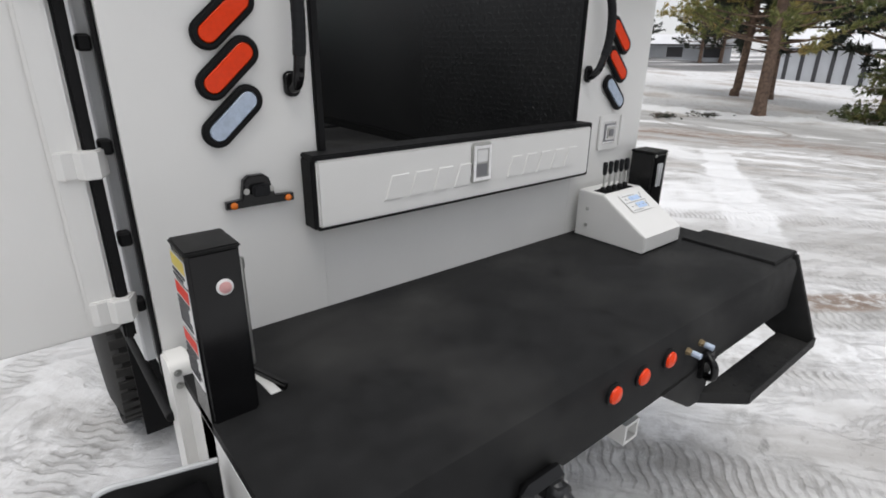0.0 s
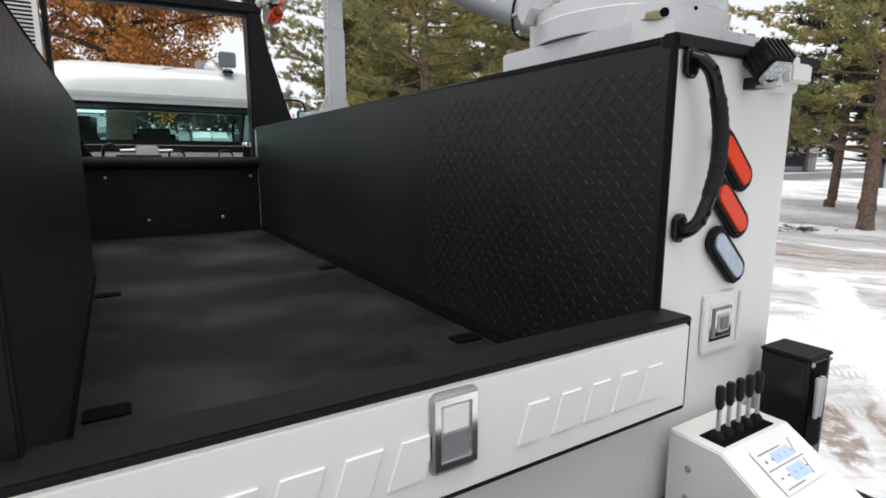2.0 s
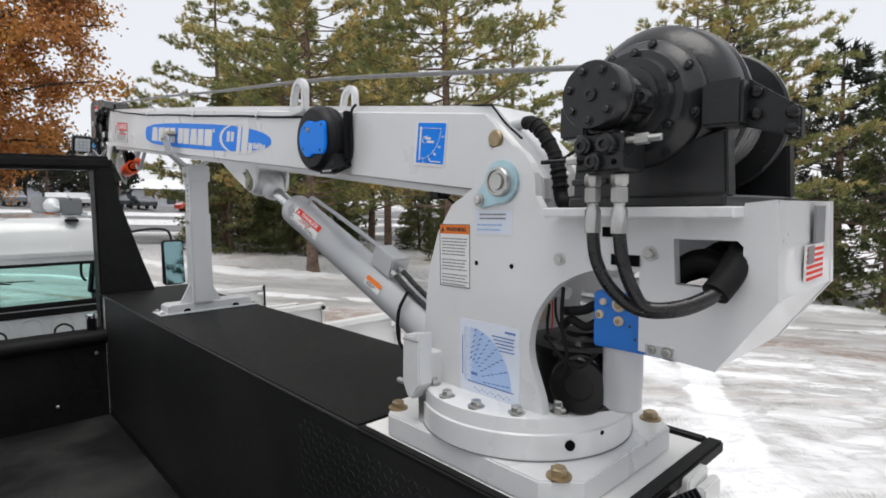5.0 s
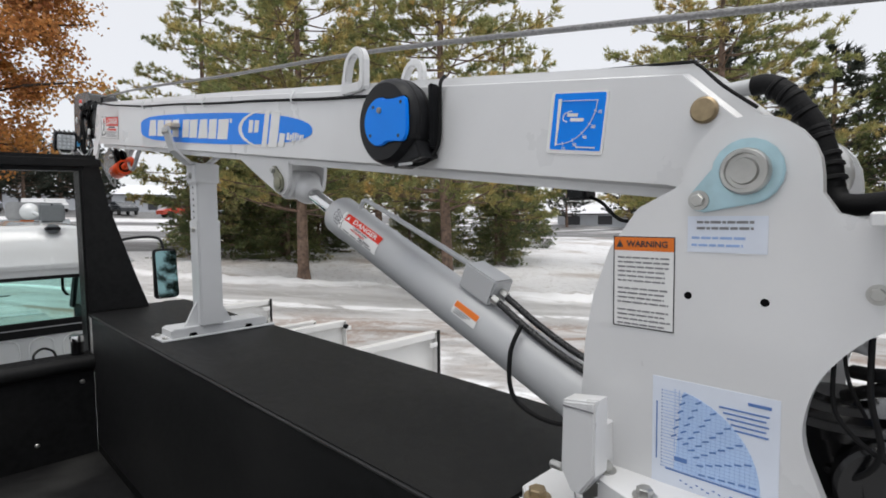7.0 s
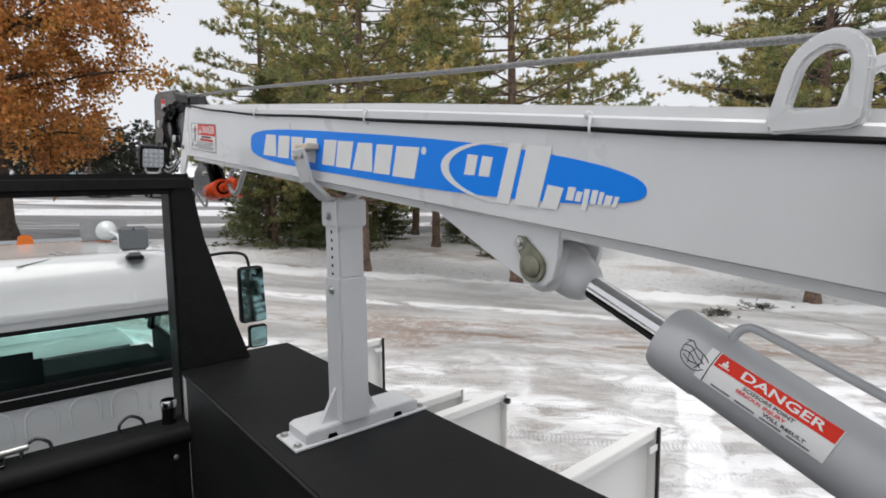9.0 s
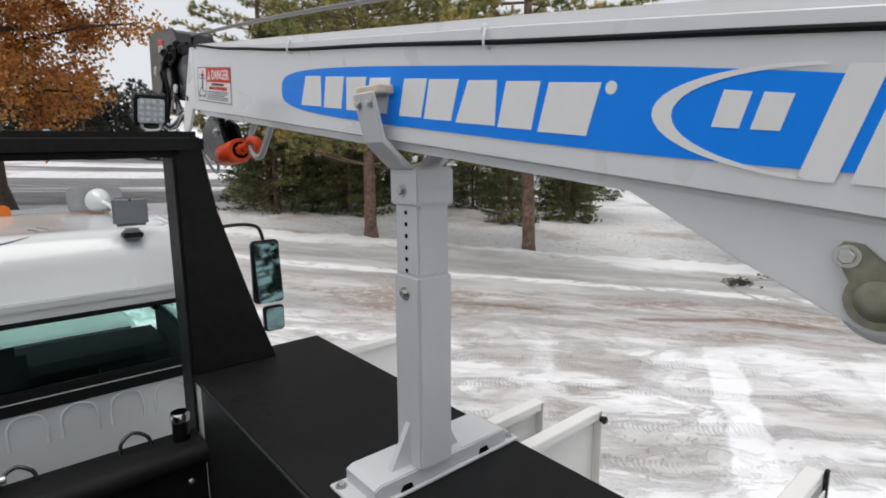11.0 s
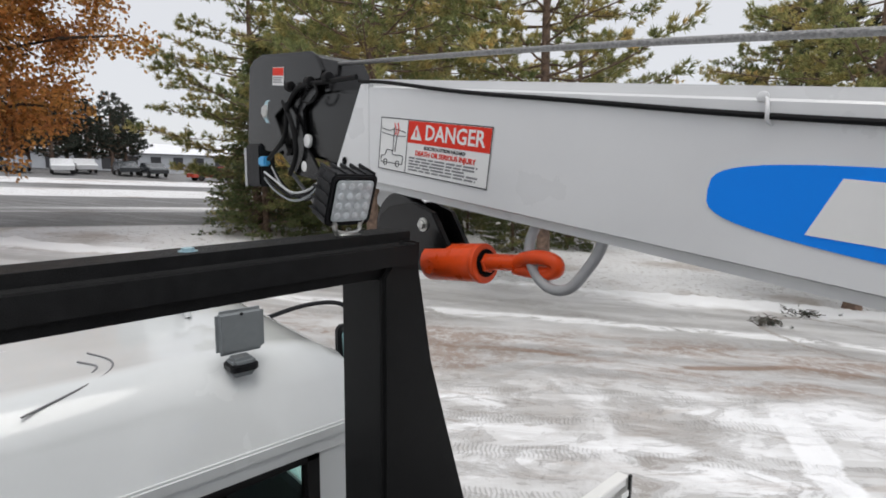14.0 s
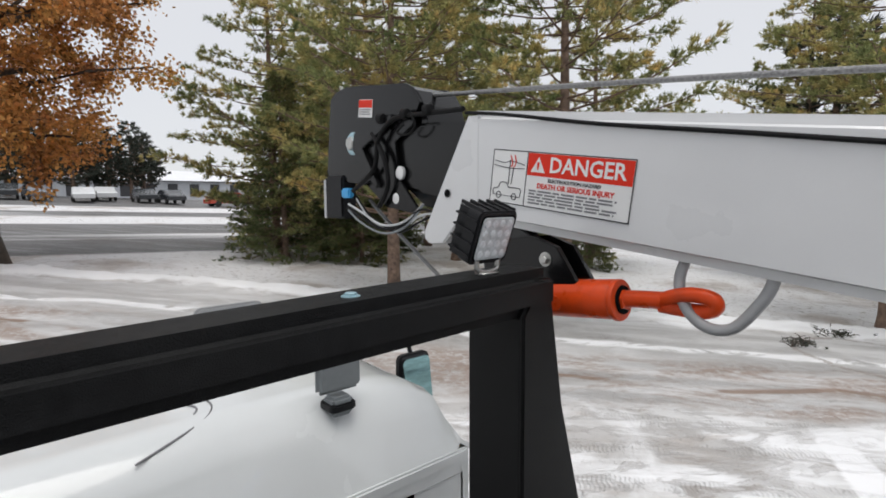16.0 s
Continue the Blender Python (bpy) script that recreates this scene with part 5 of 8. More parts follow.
    strokes = [[(0.376, 0.028), (0.388, 0.034), (0.402, 0.022), (0.422, 0.016), (0.436, 0.004)], [(0.378, 0.012), (0.392, 0.018), (0.410, 0.004), (0.430, -0.006)], [(0.380, -0.004), (0.396, 0.0), (0.412, -0.012), (0.428, -0.022)],
               [(0.384, 0.032), (0.378, 0.010), (0.382, -0.018), (0.398, -0.034), (0.420, -0.036), (0.434, -0.020)], [(0.400, 0.020), (0.396, -0.002), (0.402, -0.026)], [(0.418, 0.014), (0.424, -0.008), (0.418, -0.030)], [(0.386, -0.012), (0.404, -0.020), (0.424, -0.014)]]
    for line in strokes:
        part("pictogram_line", local(tube([on_barrel(u, v) + (on_barrel(u, v) - a - d * (on_barrel(u, v) - a).dot(d)).normalized() * 0.0008 for u, v in line], 0.0011, 5, 5), c), INK, barrel)
    part("label_border", local(curved(0.4405, 0.4425, -0.05, 0.05, 0.0014, 6), c), INK, barrel)
    part("caution_label", local(curved(1.05, 1.145, -0.036, 0.024, 0.0006), c), PAPER, barrel, "small orange caution label")
    part("caution_band", local(curved(1.052, 1.143, -0.004, 0.023, 0.0014), c), DECALORANGE, barrel)
    part("caution_print", local(joined(*[curved(1.06, 1.12 - 0.01 * k, -0.012 - 0.008 * k, -0.009 - 0.008 * k, 0.0014, 2) for k in range(3)]), c), INK, barrel)
    # pipe and valve on top of the cylinder
    add("cylinder_pipe", tube([a + d * 0.41 + n * 0.05, a + d * 0.42 + n * 0.10, a + d * 0.48 + n * 0.112, a + d * 0.75 + n * 0.122, a + d * 0.98 + n * 0.128, a + d * 1.02 + n * 0.125], 0.0085, 10), GALV, "steel pipe", smooth=True)
    vb = box(-0.04, 0.04, -0.06, 0.06, -0.042, 0.034, 0.005, 2)
    m = Matrix.Translation(a + d * 1.035 + n * 0.112) @ Matrix((Vector((1, 0, 0)), -d, n)).transposed().to_4x4()
    bmesh.ops.transform(vb, matrix=m, verts=vb.verts)
    add("holding_valve", vb, GALV, "silver holding valve block")
    for o, lift in ((0.0, 0.092), (-0.028, 0.078)):
        add("valve_pipe", tube([a + d * 1.08 + n * (lift + 0.02) + Vector((o, 0, 0)), a + d * 1.14 + n * (lift + 0.012) + Vector((o, 0, 0)), a + d * 1.24 + n * lift + Vector((o, 0, 0)), a + d * 1.36 + n * (lift - 0.004) + Vector((o, 0, 0)), a + d * 1.48 + n * (lift + 0.006) + Vector((o, 0, 0))], 0.0095, 10), HOSE, "black hose to the valve block", smooth=True)
        add("pipe_nut", turned(a + d * 1.095 + n * (lift + 0.018) + Vector((o, 0, 0)), a + d * 1.2 + n * (lift + 0.006) + Vector((o, 0, 0)), [(0, 0.012), (0.002, 0.0135), (0.022, 0.0135), (0.024, 0.012)], 6), STEEL, "steel hose nut")
    add("valve_hose", tube([a + d * 1.22 + n * 0.09 - Vector((0.05, 0, 0)), a + d * 1.24 + n * 0.02 - Vector((0.085, 0, 0)), a + d * 1.3 - n * 0.07 - Vector((0.09, 0, 0)), a + d * 1.42 - n * 0.06 - Vector((0.07, 0, 0)), a + d * 1.5 + n * 0.02 - Vector((0.03, 0, 0))], 0.006, 8), RUBBER, "thin black hose", smooth=True)

    # cord reel
    y, zz, x = 1.232, 3.205, BX0
    reel = add("cord_reel", turned((x, y, zz), (0.6, y, zz), [(0, 0.085), (0.004, 0.106), (0.012, 0.116), (0.03, 0.119), (0.062, 0.119), (0.080, 0.114), (0.090, 0.104), (0.092, 0.08)], 64), PLASTIC, "round black cord reel with a blue plate", smooth=True)
    part("reel_groove", local(joined(*[turned((x - 0.024 - 0.03 * k, y, zz), (0.6, y, zz), [(0, 0.1185), (0.002, 0.1205), (0.004, 0.1185)], 64) for k in range(2)]), c), RUBBER, reel)
    # face plate: a large round lobe running into a squarer end
    outline = [(-0.024 + 0.065 * math.cos(radians(a)), 0.065 * math.sin(radians(a))) for a in range(64, 297, 8)]
    outline += [(0.03, -0.057), (0.068, -0.062), (0.082, -0.058), (0.091, -0.046), (0.094, -0.03), (0.094, 0.032), (0.090, 0.046), (0.080, 0.054), (0.04, 0.054), (0.022, 0.055)]
    bp = slab(outline, 0.01)
    bmesh.ops.bevel(bp, geom=[e for e in bp.edges if all(abs(vv.co.z - 0.01) < 1e-5 for vv in e.verts)], offset=0.003, segments=2, affect='EDGES')
    part("reel_face", local(lay(bp, (x - 0.091, y - 0.020, zz - 0.002), (0, -1, 0), (0, 0, 1)), c), BADGE, reel, "bright blue face plate")
    part("face_gasket", local(lay(slab([(u * 1.035, v * 1.05) for u, v in outline], 0.002), (x - 0.0905, y - 0.020, zz - 0.002), (0, -1, 0), (0, 0, 1)), c), DARK, reel)
    for u, v in ((-0.045, 0.042), (0.072, 0.040), (-0.060, -0.034), (0.060, -0.046)):
        part("reel_screw", local(turned((x - 0.1005, y - 0.020 - u, zz - 0.002 + v), (0.6, y - 0.020 - u, zz - 0.002 + v), [(0, 0.0045), (0.002, 0.0045)], 12), c), INK, reel)
    part("reel_hub", local(turned((x - 0.1005, y - 0.002, zz + 0.028), (0.6, y - 0.002, zz + 0.028), [(0, 0.0085), (0.005, 0.008), (0.006, 0.005)], 16), c), GREYPLATE, reel, "grey plug")
    part("reel_tab", local(box(x - 0.045, x - 0.02, y + 0.110, y + 0.132, zz - 0.002, zz + 0.028, 0.003, 2), c), PAPER, reel, "cream plastic clip")
    part("reel_arm", local(prism([(y - 0.13, zz - 0.105), (y - 0.02, zz - 0.128), (y - 0.02, zz - 0.11), (y - 0.11, zz - 0.06)], "x", x - 0.07, x, 0.003), c), PLASTIC, reel)
    part("arm_strip", local(box(x - 0.073, x - 0.069, y - 0.10, y - 0.045, zz - 0.124, zz - 0.117, 0.001), c), GALV, reel)
    part("reel_bracket", local(box(x - 0.03, x, y - 0.134, y - 0.118, zz - 0.08, zz + 0.09, 0.004, 2), c), PLASTIC, reel)
    add("reel_cord", tube([(x + 0.01, y - 0.145, on_boom(y - 0.145, 1) + 0.010), (x - 0.012, y - 0.150, on_boom(y - 0.15, 1) - 0.015), (x - 0.010, y - 0.146, zz + 0.02), (x - 0.012, y - 0.14, zz - 0.07), (x - 0.03, y - 0.11, zz - 0.115), (x - 0.04, y - 0.05, zz - 0.12)], 0.005, 8), RUBBER, smooth=True)

    # blue long badge with plain white shapes
    mid, half = 2.7275, 0.99
    pts = []
    for k in range(72):
        t = 2 * math.pi * k / 72
        cu, su = math.cos(t), math.sin(t)
        p = 0.55 if cu < 0 else 0.80
        u = 0.006 + half * (abs(cu) ** p) * (1 if cu > 0 else -1)
        v = -0.008 + (0.074 * (abs(su) ** p) if su > 0 else -(0.069 - 0.008 * u) * (abs(su) ** p))
        pts.append((u, v))
    badge = add("boom_badge", boom_decal(slab(pts), mid, 0.475), BADGE, "long blue badge with plain white shapes")

    def badge_shape(name, outline):
        part(name, local(boom_decal(slab(outline, 0.0008), mid, 0.475, 0.0024), c), PAPER, badge)

    # nine slanted blocks in two runs: left and right edge at the foot and at the head
    for a0, b0, a1, b1 in ((-0.830, -0.692, -0.800, -0.700), (-0.676, -0.570, -0.668, -0.560), (-0.540, -0.455, -0.546, -0.440), (-0.430, -0.335, -0.422, -0.326),
                           (-0.280, -0.190, -0.266, -0.176), (-0.178, -0.080, -0.168, -0.064), (-0.064, 0.058, -0.034, 0.052), (0.066, 0.156, 0.078, 0.166), (0.172, 0.282, 0.186, 0.298)):
        badge_shape("badge_block", [(a0, -0.054), (b0, -0.052), (b1, 0.038), (a1, 0.036)])
    # thin open crescent round the end of the badge
    ends = [(0.635 - 0.238 * math.cos(radians(t)), -0.004 + 0.074 * math.sin(radians(t))) for t in range(-84, 85, 8)]
    ends += [(0.643 - 0.214 * math.cos(radians(t)), -0.004 + 0.070 * math.sin(radians(t))) for t in range(84, -85, -8)]
    badge_shape("badge_arc", ends)
    for outline in ([(0.492, -0.020), (0.530, -0.019), (0.538, 0.031), (0.500, 0.032)], [(0.545, -0.019), (0.582, -0.018), (0.590, 0.030), (0.553, 0.031)],
                    [(0.614, -0.077), (0.656, -0.076), (0.680, 0.067), (0.640, 0.066)], [(0.672, -0.074), (0.744, -0.072), (0.766, 0.064), (0.694, 0.064)],
                    [(0.752, -0.070), (0.796, -0.069), (0.808, -0.020), (0.764, -0.018)]):
        badge_shape("badge_block", outline)
    for u0, w, h in ((0.816, 0.019, 0.028), (0.839, 0.014, 0.021), (0.857, 0.013, 0.044), (0.876, 0.014, 0.028), (0.894, 0.010, 0.026), (0.908, 0.016, 0.021), (0.928, 0.010, 0.021)):
        badge_shape("badge_block", [(u0, -0.044 - (h - 0.028 if h > 0.03 else 0)), (u0 + w, -0.044 - (h - 0.028 if h > 0.03 else 0)), (u0 + w + 0.004, -0.044 + min(h, 0.028)), (u0 + 0.004, -0.044 + min(h, 0.028))])
    spot = turned((0, 0, 0), (0, 0, 1), [(0, 0.011), (0.0008, 0.011)], 20)
    part("badge_dot", local(boom_decal(lay(spot, (0.318, 0.030, 0), (1, 0, 0), (0, 1, 0)), mid, 0.475, 0.0024), c), PAPER, badge)

    # electrocution label near the boom's tip
    yl, wl_ = 4.425, 0.44
    d1 = add("danger_label", boom_decal(slab(rect(-0.235, 0.235, -0.078, 0.078)), yl, wl_, 0.001, 0.945, 0.96), PAPER, "white and red electrical danger label")
    part("label_border", local(boom_decal(joined(slab(rect(-0.235, 0.235, 0.075, 0.078), 0.0006), slab(rect(-0.235, 0.235, -0.078, -0.075), 0.0006), slab(rect(-0.235, -0.232, -0.078, 0.078), 0.0006), slab(rect(0.232, 0.235, -0.078, 0.078), 0.0006), slab(rect(-0.102, -0.099, -0.078, 0.078), 0.0006)), yl, wl_, 0.0022, 0.945, 0.96), c), INK, d1)
    part("danger_band", local(boom_decal(slab(rect(-0.098, 0.231, 0.012, 0.074), 0.0006), yl, wl_, 0.0022, 0.945, 0.96), c), DECALRED, d1, "red band")
    part("danger_word", local(boom_decal(lay(text_mesh("DANGER", 0.058), (0.095, 0.043, 0), (1, 0, 0), (0, 1, 0), 1.0), yl, wl_, 0.003, 0.945, 0.96), c), PAPER, d1)
    part("danger_mark", local(boom_decal(slab([(-0.085, 0.022), (-0.035, 0.022), (-0.06, 0.064)], 0.0006), yl, wl_, 0.003, 0.945, 0.96), c), PAPER, d1)
    part("danger_mark", local(boom_decal(slab([(-0.063, 0.030), (-0.057, 0.030), (-0.056, 0.05), (-0.064, 0.05)], 0.0004), yl, wl_, 0.0042, 0.945, 0.96), c), DECALRED, d1)
    part("danger_text", local(boom_decal(lay(text_mesh("ELECTROCUTION HAZARD", 0.0135), (0.062, 0.002, 0), (1, 0, 0), (0, 1, 0)), yl, wl_, 0.003, 0.945, 0.96), c), INK, d1)
    part("danger_text", local(boom_decal(lay(text_mesh("DEATH OR SERIOUS INJURY", 0.0195), (0.064, -0.015, 0), (1, 0, 0), (0, 1, 0)), yl, wl_, 0.003, 0.945, 0.96), c), DECALRED, d1)
    part("small_print", local(boom_decal(bars([-0.030 - 0.0085 * k for k in range(5)], -0.085, 0.22, 0.005, 0.0008, 7), yl, wl_, 0.0022, 0.945, 0.96), c), GREYINK, d1)
    pic = [tube([(-0.225, 0.045, 0.001), (-0.19, 0.04, 0.001), (-0.16, 0.046, 0.001), (-0.11, 0.038, 0.001)], 0.0013, 5), tube([(-0.225, 0.032, 0.001), (-0.17, 0.026, 0.001), (-0.11, 0.028, 0.001)], 0.0013, 5), tube([(-0.165, 0.05, 0.001), (-0.165, -0.02, 0.001)], 0.0016, 5), tube([(-0.155, -0.02, 0.001), (-0.15, 0.03, 0.001)], 0.0016, 5), tube([(-0.222, -0.055, 0.001), (-0.222, -0.038, 0.001), (-0.205, -0.034, 0.001), (-0.195, -0.018, 0.001), (-0.17, -0.018, 0.001), (-0.162, -0.03, 0.001), (-0.118, -0.03, 0.001), (-0.118, -0.055, 0.001)], 0.0015, 5, 3)]
    pic += [tube([(u + 0.009 * math.cos(t), -0.055 + 0.009 * math.sin(t), 0.001) for t in (0, 1.05, 2.1, 3.14, 4.2, 5.25)], 0.0013, 5, 3, closed=True) for u in (-0.2, -0.14)]
    pic += [tube([(-0.222, -0.055, 0.001), (-0.118, -0.055, 0.001)], 0.0012, 5)]
    part("pictogram", local(boom_decal(joined(*pic), yl, wl_, 0.0015, 0.945, 0.96), c), INK, d1, "line drawing of a truck under power lines")
    part("pictogram", local(boom_decal(joined(tube([(-0.165, 0.062, 0.001), (-0.155, 0.04, 0.001), (-0.16, 0.03, 0.001)], 0.0018, 5), tube([(-0.15, 0.064, 0.001), (-0.143, 0.045, 0.001), (-0.15, 0.028, 0.001)], 0.0018, 5)), yl, wl_, 0.0015, 0.945, 0.96), c), DECALRED, d1)

    # angle chart on the boom
    yc, wc = 0.68, 0.555
    d2 = add("angle_chart", boom_decal(slab(rounded(-0.069, 0.069, -0.066, 0.066, 0.006)), yc, wc), PAPER, "blue boom angle chart in a white frame")
    part("chart_field", local(boom_decal(slab(rounded(-0.06, 0.064, -0.058, 0.062, 0.004), 0.0006), yc, wc, 0.0022), c), BADGE, d2)
    part("chart_arc", local(boom_decal(joined(tube([(-0.044 + 0.09 * math.cos(radians(t)), 0.045 - 0.092 * math.sin(radians(t)), 0.001) for t in range(0, 91, 9)], 0.0009, 5), slab([(-0.049, 0.05), (-0.040, 0.05), (-0.0425, -0.05), (-0.0465, -0.05)], 0.001), tube([(-0.044, 0.046, 0.001), (0.048, 0.046, 0.001)], 0.0009, 5, 2)), yc, wc, 0.0032), c), PAPER, d2)
    part("chart_swoosh", local(boom_decal(tube([(-0.012, 0.024, 0.001), (-0.030, 0.018, 0.001), (-0.032, 0.006, 0.001), (-0.022, 0.001, 0.001)], 0.0012, 5, 3), yc, wc, 0.0032), c), PAPER, d2)
    for u0, u1, v0, v1 in ((-0.023, 0.003, 0.0125, 0.0195), (-0.014, 0.018, 0.0025, 0.0095), (0.006, 0.052, -0.053, -0.050)):
        part("chart_bar", local(boom_decal(slab(rect(u0, u1, v0, v1), 0.001), yc, wc, 0.0032), c), PAPER, d2)
    for t, word in ((13, "75"), (31, "60"), (47, "45"), (63, "30"), (79, "15")):
        u, v = -0.044 + 0.101 * math.cos(radians(t)), 0.045 - 0.103 * math.sin(radians(t))
        part("chart_number", local(boom_decal(lay(text_mesh(word, 0.010), (u, v, 0), (1, 0, 0), (0, 1, 0)), yc, wc, 0.0032), c), PAPER, d2)
        part("chart_tick", local(boom_decal(slab(turn2(rect(-0.004, 0.004, -0.0006, 0.0006), -t, -0.044 + 0.09 * math.cos(radians(t)), 0.045 - 0.092 * math.sin(radians(t))), 0.001), yc, wc, 0.0032), c), PAPER, d2)
    add("boom_pad", turned((BX0, 0.419, 3.129), (0.7, 0.419, 3.129), [(0, 0.024), (0.006, 0.024), (0.01, 0.02)], 22), BRASS, "round wear pad screw", smooth=True)

    # labels on the cheek plate
    FR, FU = (0, -1, 0), (0, 0, 1)
    w = part("warning_label", local(lay(slab(rect(-0.057, 0.057, -0.084, 0.084)), (0.7518, 0.489, 2.82), FR, FU), c), PAPER, near, "white label with an orange warning band")
    part("warning_frame", local(lay(joined(slab(rect(-0.057, 0.057, 0.082, 0.084), 0.0005), slab(rect(-0.057, 0.057, -0.084, -0.082), 0.0005), slab(rect(-0.057, -0.055, -0.084, 0.084), 0.0005), slab(rect(0.055, 0.057, -0.084, 0.084), 0.0005)), (0.7506, 0.489, 2.82), FR, FU), c), INK, near)
    part("warning_band", local(lay(slab(rect(-0.055, 0.055, 0.058, 0.082), 0.0006), (0.7506, 0.489, 2.82), FR, FU), c), DECALORANGE, near)
    part("warning_mark", local(lay(slab([(-0.051, -0.006), (-0.037, -0.006), (-0.044, 0.007)], 0.0006), (0.7498, 0.489, 2.89), FR, FU), c), INK, near)
    part("warning_word", local(lay(text_mesh("WARNING", 0.0155), (0.7496, 0.482, 2.89), FR, FU), c), INK, near)
    part("small_print", local(lay(bars([0.045 - 0.0085 * k - (0.006 if k > 5 else 0) - (0.006 if k > 9 else 0) for k in range(14)], -0.048, 0.05, 0.0030, 0.0006, 3, 0.12), (0.7506, 0.489, 2.82), FR, FU), c), GREYINK, near)
    part("maker_label", local(lay(slab(rect(-0.06, 0.06, -0.03, 0.03)), (0.7518, 0.352, 2.91), FR, FU), c), CHARTPAPER, near, "white maker's plate with plain bars")
    part("maker_print", local(lay(bars([0.02, 0.010], -0.045, 0.045, 0.0042, 0.0006, 9, 0.1), (0.7506, 0.352, 2.91), FR, FU), c), GREYINK, near)
    part("maker_print", local(lay(bars([-0.006, -0.018], -0.053, 0.053, 0.004, 0.0006, 10, 0.4), (0.7506, 0.352, 2.91), FR, FU), c), PALEBLUE, near)
    o = (0.7518, 0.368, 2.55)
    part("load_chart", local(lay(slab(rect(-0.10, 0.10, -0.105, 0.105)), o, FR, FU), c), CHARTPAPER, near, "white load chart with a pale blue fan diagram")
    o2 = (0.7506, 0.368, 2.55)
    fan = [(-0.060, -0.056)] + [(-0.075 + 0.150 * math.cos(radians(t)), -0.056 + 0.145 * math.sin(radians(t))) for t in range(0, 80, 6)] + [(-0.048, 0.08)]
    part("chart_fan", local(lay(slab(fan, 0.0005), o2, FR, FU), c), CHARTBLUE, near)
    fine_lines, rows = [], []
    for k in range(24):
        v = -0.056 + 0.006 * k
        reach = -0.075 + 0.150 * math.sqrt(max(0.0, 1 - ((v + 0.056) / 0.145) ** 2))
        fine_lines.append(slab(rect(-0.080, max(-0.05, reach), v - 0.0003, v + 0.0003), 0.0008))
        rows.append(slab(rect(-0.0835, -0.0815, v - 0.0008, v + 0.0008), 0.001))
    for k in range(18):
        u = -0.06 + 0.0075 * k
        top = -0.056 + 0.145 * math.sqrt(max(0.0, 1 - ((u + 0.075) / 0.150) ** 2))
        fine_lines.append(slab(rect(u - 0.0003, u + 0.0003, -0.056, top), 0.0008))
    for k, t in enumerate((4, 19, 32, 44, 56, 67, 77)):
        for r in range(6):
            q = 0.062 + r * 0.0155
            rows.append(slab(turn2(rect(-0.0055, 0.0055, -0.0013, 0.0013), t * 0.45, -0.075 + q * math.cos(radians(t)), -0.056 + q * math.sin(radians(t))), 0.0012))
    rows += [slab(rect(-0.0925, -0.0905, -0.045, 0.06), 0.001), slab(rect(-0.075, 0.082, -0.0600, -0.0575), 0.001), slab(rect(-0.060, -0.038, -0.040, -0.032), 0.001)]
    rows += [slab(rect(0.012 + 0.006 * k, 0.085 - 0.004 * (k % 2), 0.0735 - 0.0085 * k, 0.0762 - 0.0085 * k), 0.001) for k in range(5)] + [slab(rect(0.055, 0.088, 0.087, 0.092), 0.001)]
    rows += [slab(rect(-0.05 + 0.009 * k, -0.046 + 0.009 * k, -0.074 - 0.003 * (k % 3), -0.072 - 0.003 * (k % 3)), 0.001) for k in range(14)]
    part("chart_grid", local(lay(joined(*fine_lines), o2, FR, FU), c), PALEBLUE, near)
    part("chart_print", local(lay(joined(*rows), o2, FR, FU), c), CHARTINK, near)
    part("chart_text", local(lay(bars([-0.094], -0.06, 0.02, 0.005, 0.001, 12), o2, FR, FU), c), GREYINK, near)

    # sensor box by the front web
    sb = add("sensor_box", prism([(0.530, 2.613), (0.596, 2.603), (0.60, 2.47), (0.580, 2.435), (0.560, 2.432), (0.530, 2.475)], "x", 0.655, 0.705, 0.004, 2), CRANE, "grey sensor box with a chamfered foot")
    part("box_seam", local(box(0.6535, 0.6548, 0.532, 0.594, 2.592, 2.595), c), GREYINK, sb)
    part("box_leg", local(joined(box(0.69, 0.70, 0.54, 0.575, TOP + 0.06, 2.45, 0.002), rod((0.662, 0.60, 2.47), (0.662, 0.625, 2.47), 0.008)), c), STEEL, sb)
    part("web_bracket", local(box(0.70, 0.76, 0.545, 0.585, 2.46, 2.55, 0.003), c), CRANE, sb)

    # blue valve block, filter and the dark works inside the arch
    vb = add("valve_block", box(0.775, 0.86, -0.108, 0.085, 2.646, 2.766, 0.004, 2), BLUE, "blue hydraulic valve block")
    for y, zz, r in ((0.060, 2.745, 0.0075), (0.068, 2.717, 0.0095), (0.024, 2.742, 0.0145), (0.024, 2.708, 0.0105), (-0.055, 2.698, 0.0085), (-0.066, 2.684, 0.006)):
        part("port_plug", local(turned((0.775, y, zz), (0.5, y, zz), [(0, r), (0.005, r), (0.008, r * 0.75)], 16), c), PADWOOD, vb, "pale port plug")
    for y, zz, r in ((0.068, 2.717, 0.0095), (0.024, 2.742, 0.0145), (0.024, 2.708, 0.0105)):
        part("port_screw", local(turned((0.775, y, zz), (0.5, y, zz), [(0, r * 0.6), (0.0095, r * 0.6)], 6), c), BRASS, vb)
    part("port_hole", local(joined(*[turned((0.7745, y, zz), (0.5, y, zz), [(0, 0.003), (0.001, 0.003)], 10) for y, zz in ((0.0, 2.70), (-0.012, 2.675))]), c), INK, vb)
    add("valve_bracket", box(0.785, 0.795, -0.02, 0.06, 2.765, 2.80, 0.002), GALV, "grey mounting bracket")
    add("valve_bracket", box(0.7485, 0.757, -0.105, -0.045, 2.655, 2.680, 0.003), GALV, "grey mounting bracket")
